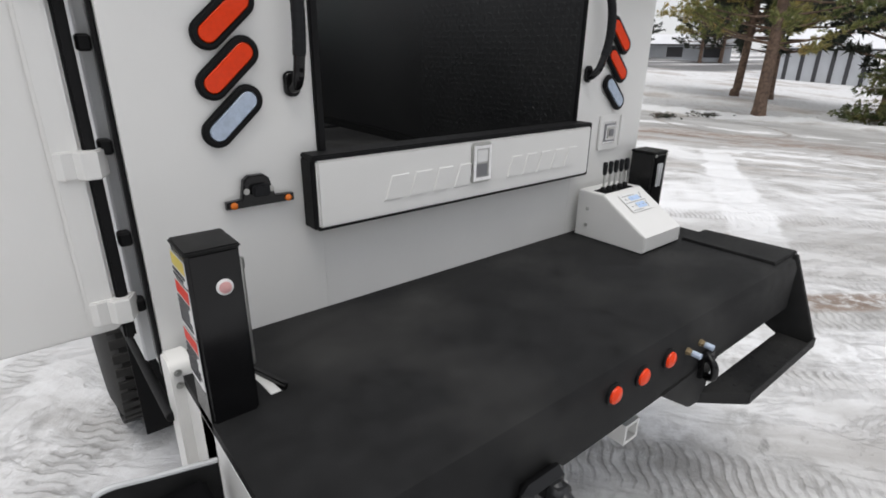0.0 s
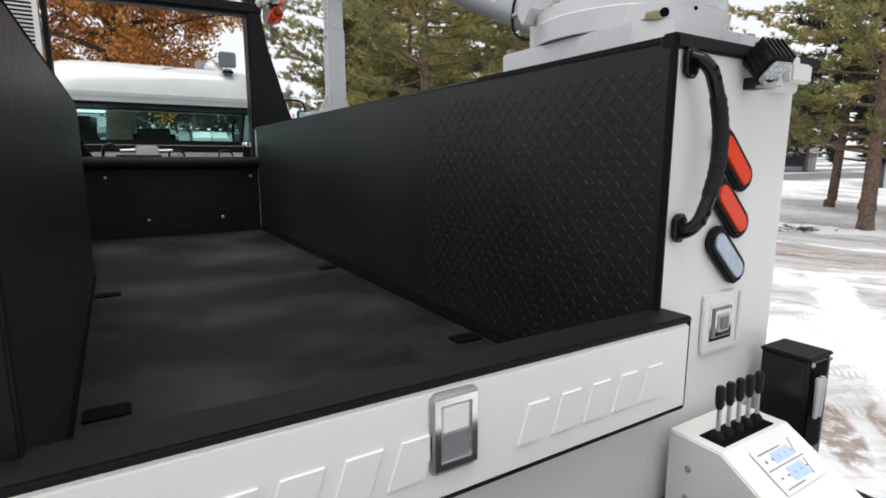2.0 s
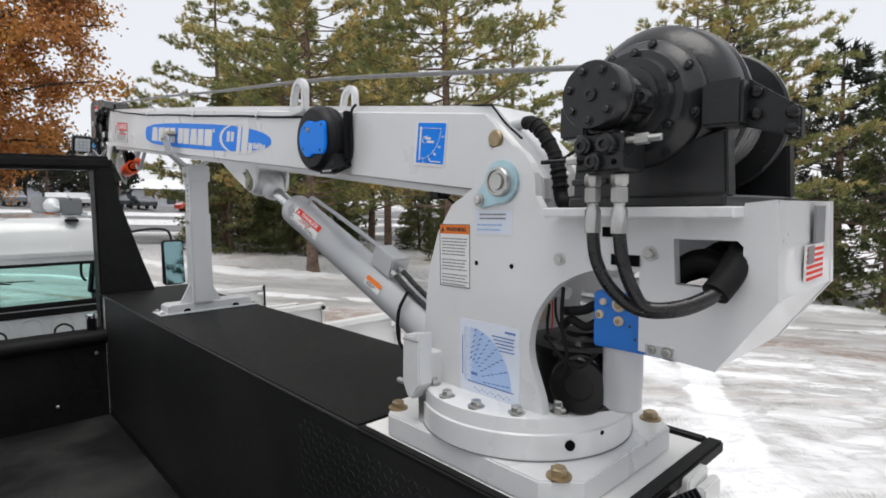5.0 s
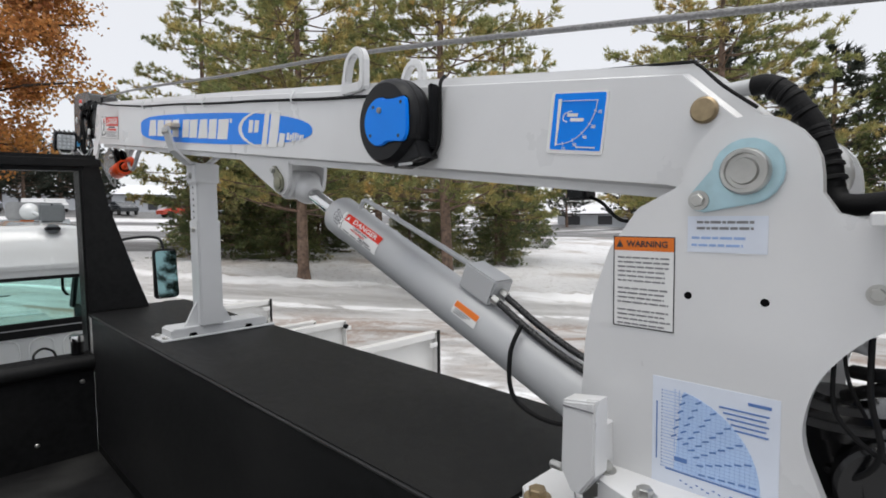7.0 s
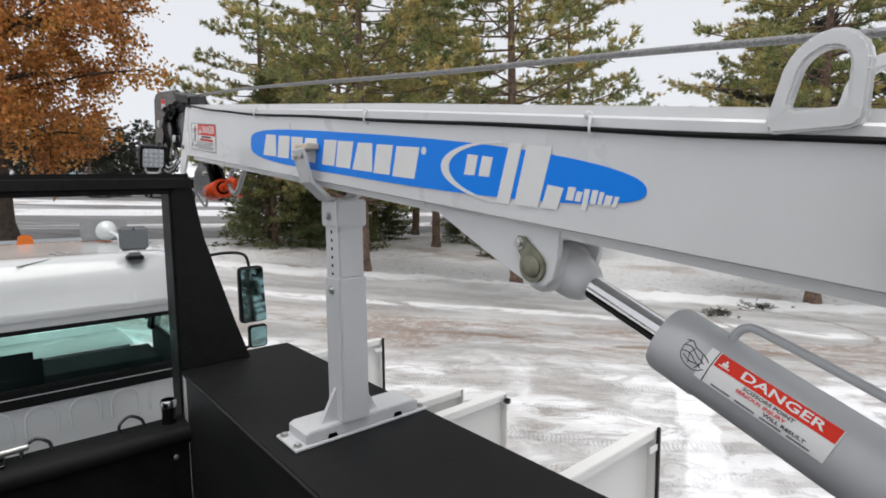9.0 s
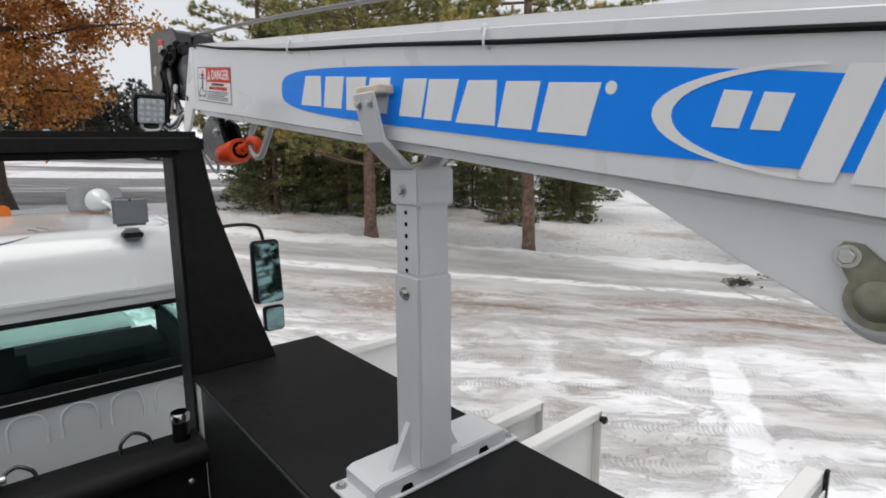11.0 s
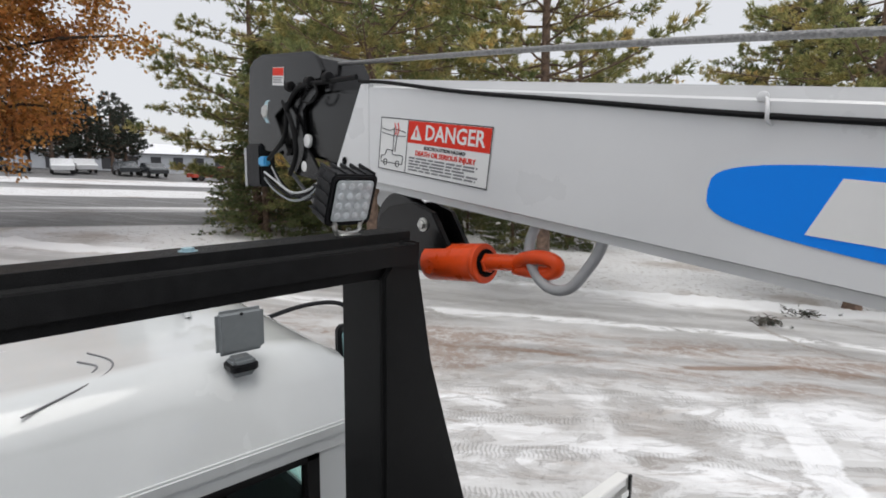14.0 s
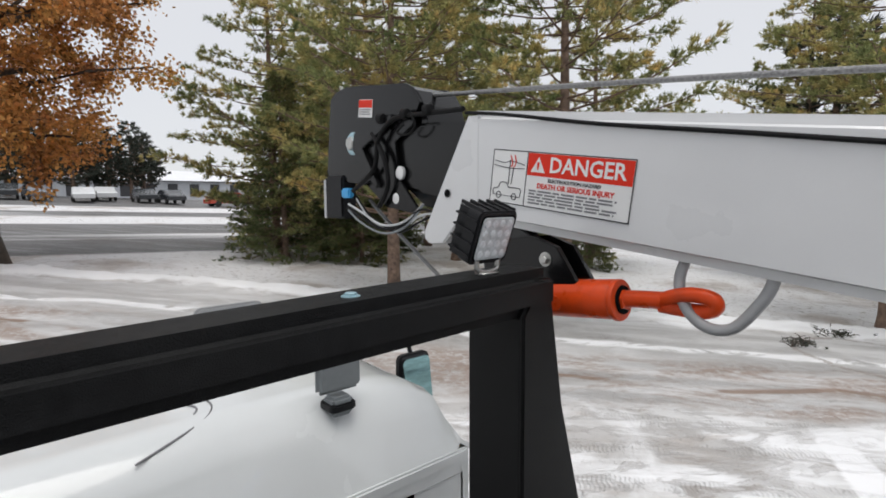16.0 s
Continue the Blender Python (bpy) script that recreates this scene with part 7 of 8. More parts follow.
    # mirror on its arm
    for s in (-1, 1):
        m = add("door_mirror", prism(rounded(s * 1.66 - 0.115, s * 1.66 + 0.115, 2.10, 2.62, 0.04, 5), "y", 6.03, 6.10, 0.02, 3), PLASTIC, "black door mirror", smooth=True)
        gb = prism(rounded(-0.10, 0.10, -0.24, 0.24, 0.03, 5), "y", -0.003, 0.003)
        bmesh.ops.transform(gb, matrix=Matrix.Translation((s * 1.66, 6.0, 2.36)) @ Matrix.Rotation(radians(-7), 4, 'X'), verts=gb.verts)
        part("mirror_glass", local(gb, c), MIRROR, m, "mirror glass")
        part("wide_mirror", local(prism(rounded(s * 1.70 - 0.085, s * 1.70 + 0.085, 1.86, 2.07, 0.03, 5), "y", 6.03, 6.09, 0.015, 3), c), PLASTIC, m, smooth=True)
        part("wide_glass", local(prism(rounded(s * 1.70 - 0.072, s * 1.70 + 0.072, 1.875, 2.055, 0.025, 5), "y", 6.024, 6.0295), c), MIRROR, m)
        part("mirror_arm", local(tube([(s * 1.04, 6.25, 2.66), (s * 1.40, 6.2, 2.74), (s * 1.62, 6.12, 2.73), (s * 1.66, 6.08, 2.60)], 0.014, 8), c), PLASTIC, m, smooth=True)
        part("mirror_arm", local(tube([(s * 1.04, 6.25, 1.84), (s * 1.40, 6.2, 1.83), (s * 1.64, 6.12, 1.86), (s * 1.68, 6.08, 1.98)], 0.014, 8), c), PLASTIC, m, smooth=True)
    # lamps and covers on the roof
    for k in range(3):
        x = 0.057 + 0.47 * (k - 1)
        add("roof_marker", prism([(x - 0.052, 2.915), (x + 0.052, 2.915), (x + 0.040, 2.985), (x + 0.020, 2.998), (x - 0.020, 2.998), (x - 0.040, 2.985)], "y", 5.98, 6.06, 0.012, 2), AMBER, "amber roof marker", smooth=True)
    for pts in (((-0.02, 5.10, 2.868), (0.14, 5.17, 2.894), (0.215, 5.24, 2.902), (0.235, 5.33, 2.908), (0.19, 5.44, 2.914)), ((0.17, 5.25, 2.903), (0.19, 5.30, 2.907), (0.15, 5.37, 2.911)), ((-0.5, 5.2, 2.89), (-0.3, 5.32, 2.906), (-0.26, 5.45, 2.912))):
        add("aerial_wire", tube([(x, y, z - 0.004) for x, y, z in pts], 0.0035, 6), GREYINK, "grey wire lying on the roof", smooth=True)
    add("roof_visor", prism([(6.28, 2.90), (6.34, 2.945), (6.40, 2.94), (6.36, 2.89)], "x", -0.9, 0.9, 0.004), GREYPLATE, "grey sun visor edge")
    return c


cab()

fl = thing("roof_floodlight", "grey plastic floodlight on a stubby roof base", "floodlight", (0.57, 5.09, 2.88), "roof floodlights")
part("housing", local(box(0.492, 0.656, 5.07, 5.105, 2.918, 3.07, 0.014, 3), fl), GREYPLATE, fl, "grey housing", True)
part("base", local(box(0.535, 0.612, 5.055, 5.125, 2.84, 2.905, 0.010, 2), fl), GREYPLATE, fl, "grey foot", True)
part("foot_gasket", local(prism(rounded(0.525, 0.622, 5.045, 5.135, 0.02), "z", 2.86, 2.885, 0.004, 2), fl), PLASTIC, fl)
part("screw", local(turned((0.574, 5.07, 3.055), (0.574, 5.0, 3.055), [(0, 0.006), (0.002, 0.005)], 10), fl), PLASTIC, fl)
copy_thing(fl, Matrix.Translation((-1.42, 0, -0.02)))
fl2 = thing("roof_spotlight", "round white spotlight with a square grey plate", "spotlight", (0.55, 5.85, 2.92), "roof floodlights")
part("plate", local(prism(rounded(0.375, 0.675, 2.94, 3.095, 0.035, 5), "y", 5.90, 5.935, 0.01, 2), fl2), STOWGREY, fl2, "", True)
part("dome", local(turned((0.53, 5.895, 3.015), (0.58, 5.7, 2.985), [(0, 0.066), (0.02, 0.075), (0.05, 0.066), (0.090, 0.032), (0.10, 0.016), (0.15, 0.014)], 32), fl2), CABGREY, fl2, "white dome", True)
part("stalk", local(tube([(0.562, 5.77, 2.996), (0.575, 5.72, 2.985), (0.585, 5.68, 2.965), (0.585, 5.66, 2.92)], 0.014, 10), fl2), CABGREY, fl2, "", True)


# ---- ground ----
def ground_height(x, y):
    """Level under the truck, then the lie of the land: up ahead, down to the kerb side."""
    r = math.hypot(x, y - 2.5)
    s = min(1.0, max(0.0, (r - 5.0) / 11.0))
    s = s * s * (3 - 2 * s)
    yy = max(-30.0, min(y, 75.0)) + 0.1 * (max(0.0, y - 75.0))
    xx = max(-40.0, min(x, 60.0))
    return s * (0.058 * yy - 0.030 * xx)


def ground_material():
    m = bpy.data.materials.new("packed_snow_and_slush")
    m.use_nodes = True
    n, l = m.node_tree.nodes, m.node_tree.links
    b = n["Principled BSDF"]
    geo = n.new("ShaderNodeNewGeometry")

    def mapped(sx, sy, turn):
        r = n.new("ShaderNodeMapping")
        r.inputs["Rotation"].default_value = (0, 0, radians(turn))
        l.new(geo.outputs["Position"], r.inputs[0])
        t = n.new("ShaderNodeMapping")
        t.inputs["Scale"].default_value = (sx, sy, 1)
        l.new(r.outputs[0], t.inputs[0])
        return t.outputs[0]

    def noise_at(vec, scale, detail=6.0, rough=0.55, warp=0.0):
        t = n.new("ShaderNodeTexNoise")
        t.inputs["Scale"].default_value, t.inputs["Detail"].default_value, t.inputs["Roughness"].default_value = scale, detail, rough
        t.inputs["Distortion"].default_value = warp
        l.new(vec, t.inputs["Vector"])
        return t.outputs["Fac"]

    def step(fac, lo, hi, a=0.0, z=1.0):
        t = n.new("ShaderNodeMapRange")
        t.interpolation_type = 'SMOOTHSTEP'
        for i, v in zip((1, 2, 3, 4), (lo, hi, a, z)):
            t.inputs[i].default_value = v
        l.new(fac, t.inputs[0])
        return t.outputs[0]

    def calc(op, a, c):
        t = n.new("ShaderNodeMath")
        t.operation = op
        for i, v in enumerate((a, c)):
            if isinstance(v, (int, float)):
                t.inputs[i].default_value = v
            else:
                l.new(v, t.inputs[i])
        return t.outputs[0]

    def mix(fac, a, c):
        t = n.new("ShaderNodeMixRGB")
        l.new(fac, t.inputs[0])
        for i, v in ((1, a), (2, c)):
            if isinstance(v, tuple):
                t.inputs[i].default_value = (*v, 1)
            else:
                l.new(v, t.inputs[i])
        return t.outputs[0]

    # u runs across the drive, v along it
    turned_pos = mapped(1, 1, -42.5)
    sep = n.new("ShaderNodeSeparateXYZ")
    l.new(turned_pos, sep.inputs[0])
    wob = calc('MULTIPLY', calc('SUBTRACT', noise_at(mapped(1, 1, 0), 0.12, 3), 0.5), 2.2)
    u = calc('ADD', sep.outputs[0], wob)
    v = sep.outputs[1]
    plain = mapped(1, 1, 0)
    along = mapped(1.0, 0.12, -42.5)
    streaks = mapped(1.0, 0.45, -42.5)
    lanes = noise_at(streaks, 0.55, 9, 0.62, 1.2)
    fine = noise_at(plain, 6.0, 8, 0.68)
    lumps = noise_at(plain, 26.0, 6, 0.65)
    broad = noise_at(plain, 0.33, 6, 0.55, 0.8)
    patch = noise_at(mapped(1.0, 0.6, -42.5), 1.1, 9, 0.66, 0.9)
    flecks = noise_at(mapped(0.55, 1.0, -30), 13.0, 6, 0.72, 0.4)
    sep2 = n.new("ShaderNodeSeparateXYZ")
    l.new(geo.outputs["Position"], sep2.inputs[0])

    def spot(cx, cy, turn, length, width):
        """1 inside a soft-edged oval on the ground."""
        c, q = math.cos(radians(turn)), math.sin(radians(turn))
        dx, dy = calc('SUBTRACT', sep2.outputs[0], cx), calc('SUBTRACT', sep2.outputs[1], cy)
        p = calc('DIVIDE', calc('ADD', calc('MULTIPLY', dx, c), calc('MULTIPLY', dy, q)), length)
        r = calc('DIVIDE', calc('SUBTRACT', calc('MULTIPLY', dy, c), calc('MULTIPLY', dx, q)), width)
        d = calc('ADD', calc('MULTIPLY', p, p), calc('MULTIPLY', r, r))
        return step(calc('ADD', d, calc('MULTIPLY', calc('SUBTRACT', patch, 0.5), 2.2)), 0.55, 1.15, 1.0, 0.0)

    snow, packed, wet, mud = (0.93, 0.935, 0.95), (0.62, 0.615, 0.61), (0.30, 0.292, 0.285), (0.27, 0.18, 0.13)
    # packed snow beside the truck: soft grey wear, wheel tracks with lug marks, clean patches
    near_side = step(sep2.outputs[0], -1.6, -0.4, 1.0, 0.0)
    cover = calc('ADD', calc('MULTIPLY', calc('MAXIMUM', near_side, step(sep2.outputs[1], -0.9, 0.6, 0.8, 0.0)), 0.17), calc('ADD', broad, step(u, 5.5, 8.0, 0.0, 0.09)))
    tracked = step(cover, 0.37, 0.58)
    wear = step(noise_at(mapped(1.0, 0.30, -42.5), 0.75, 8, 0.60, 0.7), 0.42, 0.60)
    col = mix(calc('MULTIPLY', calc('MULTIPLY', tracked, calc('ADD', calc('MULTIPLY', wear, 0.85), 0.06)), 0.95), snow, packed)
    col = mix(calc('MULTIPLY', calc('MULTIPLY', step(lanes, 0.50, 0.64), tracked), 0.8), col, (0.46, 0.445, 0.432))
    smear = noise_at(mapped(1.0, 0.16, -47.0), 1.6, 8, 0.62, 0.5)
    col = mix(calc('MULTIPLY', calc('MULTIPLY', step(smear, 0.53, 0.62), step(u, 6.5, 8.5)), calc('MULTIPLY', step(broad, 0.40, 0.55), 0.5)), col, (0.42, 0.365, 0.325))
    col = mix(calc('MULTIPLY', step(smear, 0.44, 0.36), step(u, 5.0, 7.0, 0.0, 0.8)), col, snow)

    def wheel_tracks(turn, offset):
        """Lug marks pressed in long narrow bands."""
        sp = n.new("ShaderNodeSeparateXYZ")
        l.new(mapped(1, 1, turn), sp.inputs[0])
        across = calc('ADD', sp.outputs[0], calc('MULTIPLY', calc('SUBTRACT', broad, 0.5), 0.7))
        band = calc('SINE', calc('ADD', calc('MULTIPLY', across, 6.6), offset), 0.0)
        band = calc('ADD', band, calc('MULTIPLY', calc('SUBTRACT', patch, 0.5), 1.7))
        band = step(band, 0.46, 0.78)
        chev = calc('ADD', calc('MULTIPLY', sp.outputs[1], 105.0), calc('MULTIPLY', calc('SINE', calc('MULTIPLY', across, 30.0), 0.0), 1.2))
        lug = calc('SINE', calc('ADD', chev, calc('MULTIPLY', calc('SUBTRACT', fine, 0.5), 7.0)), 0.0)
        lug = step(calc('ADD', lug, calc('MULTIPLY', calc('SUBTRACT', flecks, 0.5), 4.0)), 0.0, 1.1)
        return band, calc('MULTIPLY', band, lug)

    far_band, far_lug = wheel_tracks(-42.5, 0.6)
    side_band, side_lug = wheel_tracks(-38.0 + 79.0, 1.9)
    other = calc('SUBTRACT', 1.0, near_side)
    band = calc('ADD', calc('MULTIPLY', far_band, other), calc('MULTIPLY', side_band, near_side))
    marks = calc('ADD', calc('MULTIPLY', far_lug, other), calc('MULTIPLY', side_lug, near_side))
    reach = calc('MULTIPLY', tracked, calc('ADD', calc('MULTIPLY', step(patch, 0.42, 0.58), 0.8), 0.2))
    marks = calc('MULTIPLY', marks, reach)
    grit = calc('MULTIPLY', calc('MULTIPLY', step(flecks, 0.57, 0.66), step(lanes, 0.44, 0.58)), reach)
    col = mix(calc('MULTIPLY', calc('MULTIPLY', band, tracked), 0.25), col, (0.52, 0.512, 0.505))
    col = mix(calc('MULTIPLY', marks, 0.42), col, (0.38, 0.37, 0.36))
    col = mix(calc('MULTIPLY', grit, 0.55), col, wet)
    col = mix(calc('MULTIPLY', calc('MULTIPLY', step(patch, 0.60, 0.70), step(fine, 0.46, 0.64)), calc('MULTIPLY', tracked, 0.5)), col, mud)
    # crisp-edged slush patches between the wheel tracks
    slush = noise_at(mapped(1.0, 0.42, -44.0), 2.3, 10, 0.72, 0.9)
    lot = calc('MULTIPLY', tracked, step(u, 4.5, 6.5))
    col = mix(calc('MULTIPLY', calc('MULTIPLY', step(slush, 0.50, 0.555), lot), 0.55), col, (0.43, 0.415, 0.405))
    col = mix(calc('MULTIPLY', calc('MULTIPLY', step(slush, 0.585, 0.63), lot), 0.6), col, (0.30, 0.265, 0.24))
    # trodden dirty snow on the near side
    trodden = calc('MULTIPLY', calc('MAXIMUM', near_side, step(sep2.outputs[1], -0.6, 0.8, 1.0, 0.0)), calc('MULTIPLY', step(patch, 0.44, 0.60), step(fine, 0.40, 0.58)))
    col = mix(calc('MULTIPLY', trodden, 0.6), col, (0.36, 0.35, 0.34))
    # the drive: worn grey band, muddy at its near edge
    soft = noise_at(along, 1.5, 6, 0.55, 0.4)
    drive = calc('MULTIPLY', step(u, 10.8, 11.6), step(u, 16.3, 16.9, 1.0, 0.0))
    worn = mix(step(soft, 0.38, 0.60), (0.58, 0.576, 0.576), (0.40, 0.394, 0.39))
    worn = mix(calc('MULTIPLY', step(patch, 0.52, 0.64), 0.5), worn, (0.66, 0.662, 0.67))
    worn = mix(calc('MULTIPLY', step(soft, 0.58, 0.68), step(fine, 0.42, 0.6)), worn, (0.30, 0.285, 0.275))
    col = mix(calc('MULTIPLY', drive, 0.88), col, worn)
    edge = calc('MULTIPLY', step(u, 10.9, 11.5), step(u, 13.0, 13.9, 1.0, 0.0))
    brown = calc('MULTIPLY', edge, step(noise_at(streaks, 0.8, 9, 0.7, 1.0), 0.42, 0.60))
    col = mix(calc('MULTIPLY', calc('MULTIPLY', brown, step(fine, 0.28, 0.56)), 0.72), col, mud)
    line = calc('MULTIPLY', step(u, 14.0, 14.2), step(u, 14.4, 14.65, 1.0, 0.0))
    col = mix(calc('MULTIPLY', line, step(patch, 0.40, 0.52)), col, snow)
    line = calc('MULTIPLY', step(u, 12.1, 12.17), step(u, 12.25, 12.35, 1.0, 0.0))
    col = mix(calc('MULTIPLY', calc('MULTIPLY', line, step(lanes, 0.46, 0.55)), 0.8), col, mud)
    # a turning circle left by a wheel
    dx, dy = calc('SUBTRACT', sep2.outputs[0], 15.0), calc('SUBTRACT', sep2.outputs[1], 5.7)
    ring = calc('POWER', calc('ADD', calc('MULTIPLY', dx, dx), calc('MULTIPLY', dy, dy)), 0.5)
    ring = calc('ADD', ring, calc('MULTIPLY', calc('SUBTRACT', patch, 0.5), 0.7))
    ring = calc('MULTIPLY', calc('MULTIPLY', step(ring, 1.60, 1.66), step(ring, 1.76, 1.84, 1.0, 0.0)), step(fine, 0.38, 0.52))
    col = mix(calc('MULTIPLY', ring, 0.7), col, (0.28, 0.24, 0.215))
    # bare ruts beside the bumper
    for cx, cy, turn, length, width in ((4.05, 0.85, 35, 0.62, 0.17), (4.4, 0.55, 35, 0.62, 0.17), (3.95, -0.72, -35, 0.9, 0.2)):
        rut = calc('MULTIPLY', spot(cx, cy, turn, length, width), step(fine, 0.34, 0.56))
        col = mix(calc('MULTIPLY', rut, 0.85), col, (0.24, 0.165, 0.12))
    # fresh snow ridges across the wheel tracks
    sep3 = n.new("ShaderNodeSeparateXYZ")
    l.new(mapped(1, 1, -29.5), sep3.inputs[0])
    w = calc('ADD', sep3.outputs[1], calc('ADD', calc('MULTIPLY', wob, 0.1), calc('MULTIPLY', calc('SUBTRACT', patch, 0.5), 0.55)))
    for v0, wide in ((0.27, 0.27), (-1.93, 0.33)):
        ridge = calc('MULTIPLY', step(w, v0 - wide, v0 - wide * 0.72), step(w, v0 + wide * 0.72, v0 + wide, 1.0, 0.0))
        ridge = calc('MULTIPLY', ridge, calc('MULTIPLY', step(sep3.outputs[0], 3.5, 5.5), step(sep3.outputs[0], 10.2, 11.2, 1.0, 0.0)))
        col = mix(calc('MULTIPLY', calc('MULTIPLY', ridge, step(fine, 0.22, 0.36)), 0.97), col, (0.94, 0.945, 0.96))
    # snow bank along the far side of the drive, then needle litter under the pines
    bank = calc('MULTIPLY', step(u, 16.7, 17.0), step(u, 17.7, 18.2, 1.0, 0.0))
    col = mix(calc('MULTIPLY', bank, step(fine, 0.18, 0.36)), col, (0.94, 0.945, 0.96))
    lawn = step(u, 17.7, 18.3)
    litter = mix(step(noise_at(plain, 0.22, 5, 0.6), 0.48, 0.68), (0.78, 0.78, 0.79), (0.47, 0.425, 0.39))
    litter = mix(calc('MULTIPLY', step(noise_at(plain, 5.5, 8, 0.8), 0.555, 0.61), 0.85), litter, (0.15, 0.12, 0.09))
    col = mix(lawn, col, litter)
    # car park far ahead
    yp = sep2.outputs[1]
    park = calc('MULTIPLY', step(yp, 26, 28), step(noise_at(mapped(0.06, 1.0, 4), 0.16, 3, 0.4), 0.47, 0.53))
    col = mix(calc('MULTIPLY', park, 0.9), col, (0.11, 0.108, 0.108))
    l.new(col, b.inputs["Base Color"])
    rough = step(soft, 0.45, 0.66, 0.75, 0.42)
    l.new(rough, b.inputs["Roughness"])
    h = calc('ADD', calc('MULTIPLY', fine, 0.6), calc('MULTIPLY', lumps, 0.3))
    h = calc('SUBTRACT', h, calc('MULTIPLY', marks, 0.9))
    h = calc('SUBTRACT', h, calc('MULTIPLY', band, 0.3))
    h = calc('SUBTRACT', h, calc('MULTIPLY', grit, 0.5))
    h = calc('SUBTRACT', h, calc('MULTIPLY', step(slush, 0.50, 0.56), 0.35))
    h = calc('SUBTRACT', h, calc('MULTIPLY', tracked, 0.35))
    h = calc('ADD', h, calc('MULTIPLY', bank, 0.6))
    bp = n.new("ShaderNodeBump")
    bp.inputs["Strength"].default_value, bp.inputs["Distance"].default_value = 0.6, 0.045
    l.new(h, bp.inputs["Height"])
    l.new(bp.outputs[0], b.inputs["Normal"])
    return m


def ground():
    def spaced(lo, hi, mid, near):
        a = [mid]
        step = near
        while a[-1] < hi:
            a.append(a[-1] + step)
            step *= 1.0 if a[-1] - mid < 14 else 1.09
        b = [mid]
        step = near
        while b[-1] > lo:
            b.append(b[-1] - step)
            step *= 1.0 if mid - b[-1] < 5 else 1.14
        return sorted(set(b[1:] + a))
    xs, ys = spaced(-600, 900, 4.0, 0.18), spaced(-600, 1400, 3.0, 0.18)
    verts = []
    for y in ys:
        for x in xs:
            u = 0.738 * x + 0.675 * y
            z = ground_height(x, y)
            near = max(0.0, 1 - math.hypot(x - 3, y - 3) / 30)
            if near > 0:
                z += near * (0.035 * (noise.noise((x * 0.9, y * 0.35, 0)) + 0.5 * noise.noise((x * 2.3, y * 1.9, 4))) + 0.014 * noise.noise((x * 6, y * 6, 9)))
            z += 0.25 * math.exp(-((u - 17.35 - 0.5 * noise.noise((x * 0.2, y * 0.2, 1))) / 0.55) ** 2) * (0.7 + 0.5 * noise.noise((x * 0.8, y * 0.8, 2)) + 0.35 * noise.noise((x * 2.6, y * 2.6, 7))) * (1.0 if y > -30 and y < 40 else 0.0)
            verts.append((x, y, z - 0.02))
    w = len(xs)
    faces = [(j * w + i, j * w + i + 1, (j + 1) * w + i + 1, (j + 1) * w + i) for j in range(len(ys) - 1) for i in range(w - 1)]
    me = bpy.data.meshes.new("ground")
    me.from_pydata(verts, [], faces)
    me.polygons.foreach_set("use_smooth", [True] * len(me.polygons))
    me.materials.append(ground_material())
    tagged(new("ground", me), "snow-covered drive with slushy wheel tracks and needle litter", "ground", kind="structure")


ground()


# ---- trees ----
BARK = material("pine_bark", (0.20, 0.135, 0.10), 0.85, spread=0.45, scale=9, bump=1.0, bump_scale=22, stain=(0.07, 0.05, 0.04), stain_amount=0.6, stain_scale=3)
OAKBARK = material("oak_bark", (0.075, 0.058, 0.046), 0.9, spread=0.4, scale=7, bump=1.0, bump_scale=16)


def needle_material(name, stops, patch, leaf, island):
    """Needles whose colour drifts from bough to bough along the given stops, with a spread from blade to blade."""
    m = bpy.data.materials.new(name)
    m.use_nodes = True
    n, l = m.node_tree.nodes, m.node_tree.links
    b = n["Principled BSDF"]
    b.inputs["Roughness"].default_value = 0.6
    b.inputs["Specular IOR Level"].default_value = 0.25
    geo = n.new("ShaderNodeNewGeometry")
    broad = n.new("ShaderNodeTexNoise")
    broad.inputs["Scale"].default_value, broad.inputs["Detail"].default_value, broad.inputs["Roughness"].default_value = patch, 4, 0.65
    l.new(geo.outputs["Position"], broad.inputs["Vector"])
    ramp = n.new("ShaderNodeValToRGB")
    for k, (at, colour) in enumerate(stops):
        e = ramp.color_ramp.elements[k] if k < 2 else ramp.color_ramp.elements.new(at)
        e.position, e.color = at, (*colour, 1)
    l.new(broad.outputs["Fac"], ramp.inputs["Fac"])
    var = n.new("ShaderNodeHueSaturation")
    low = n.new("ShaderNodeMapRange")
    low.inputs[3].default_value, low.inputs[4].default_value = 1 - island, 1 + island
    l.new(geo.outputs["Random Per Island"], low.inputs[0])
    l.new(low.outputs[0], var.inputs["Value"])
    l.new(ramp.outputs["Color"], var.inputs["Color"])
    l.new(var.outputs[0], b.inputs["Base Color"])
    tr = n.new("ShaderNodeBsdfTranslucent")
    l.new(var.outputs[0], tr.inputs["Color"])
    mx = n.new("ShaderNodeMixShader")
    mx.inputs[0].default_value = leaf
    l.new(b.outputs[0], mx.inputs[1])
    l.new(tr.outputs[0], mx.inputs[2])
    l.new(mx.outputs[0], n["Material Output"].inputs["Surface"])
    return m


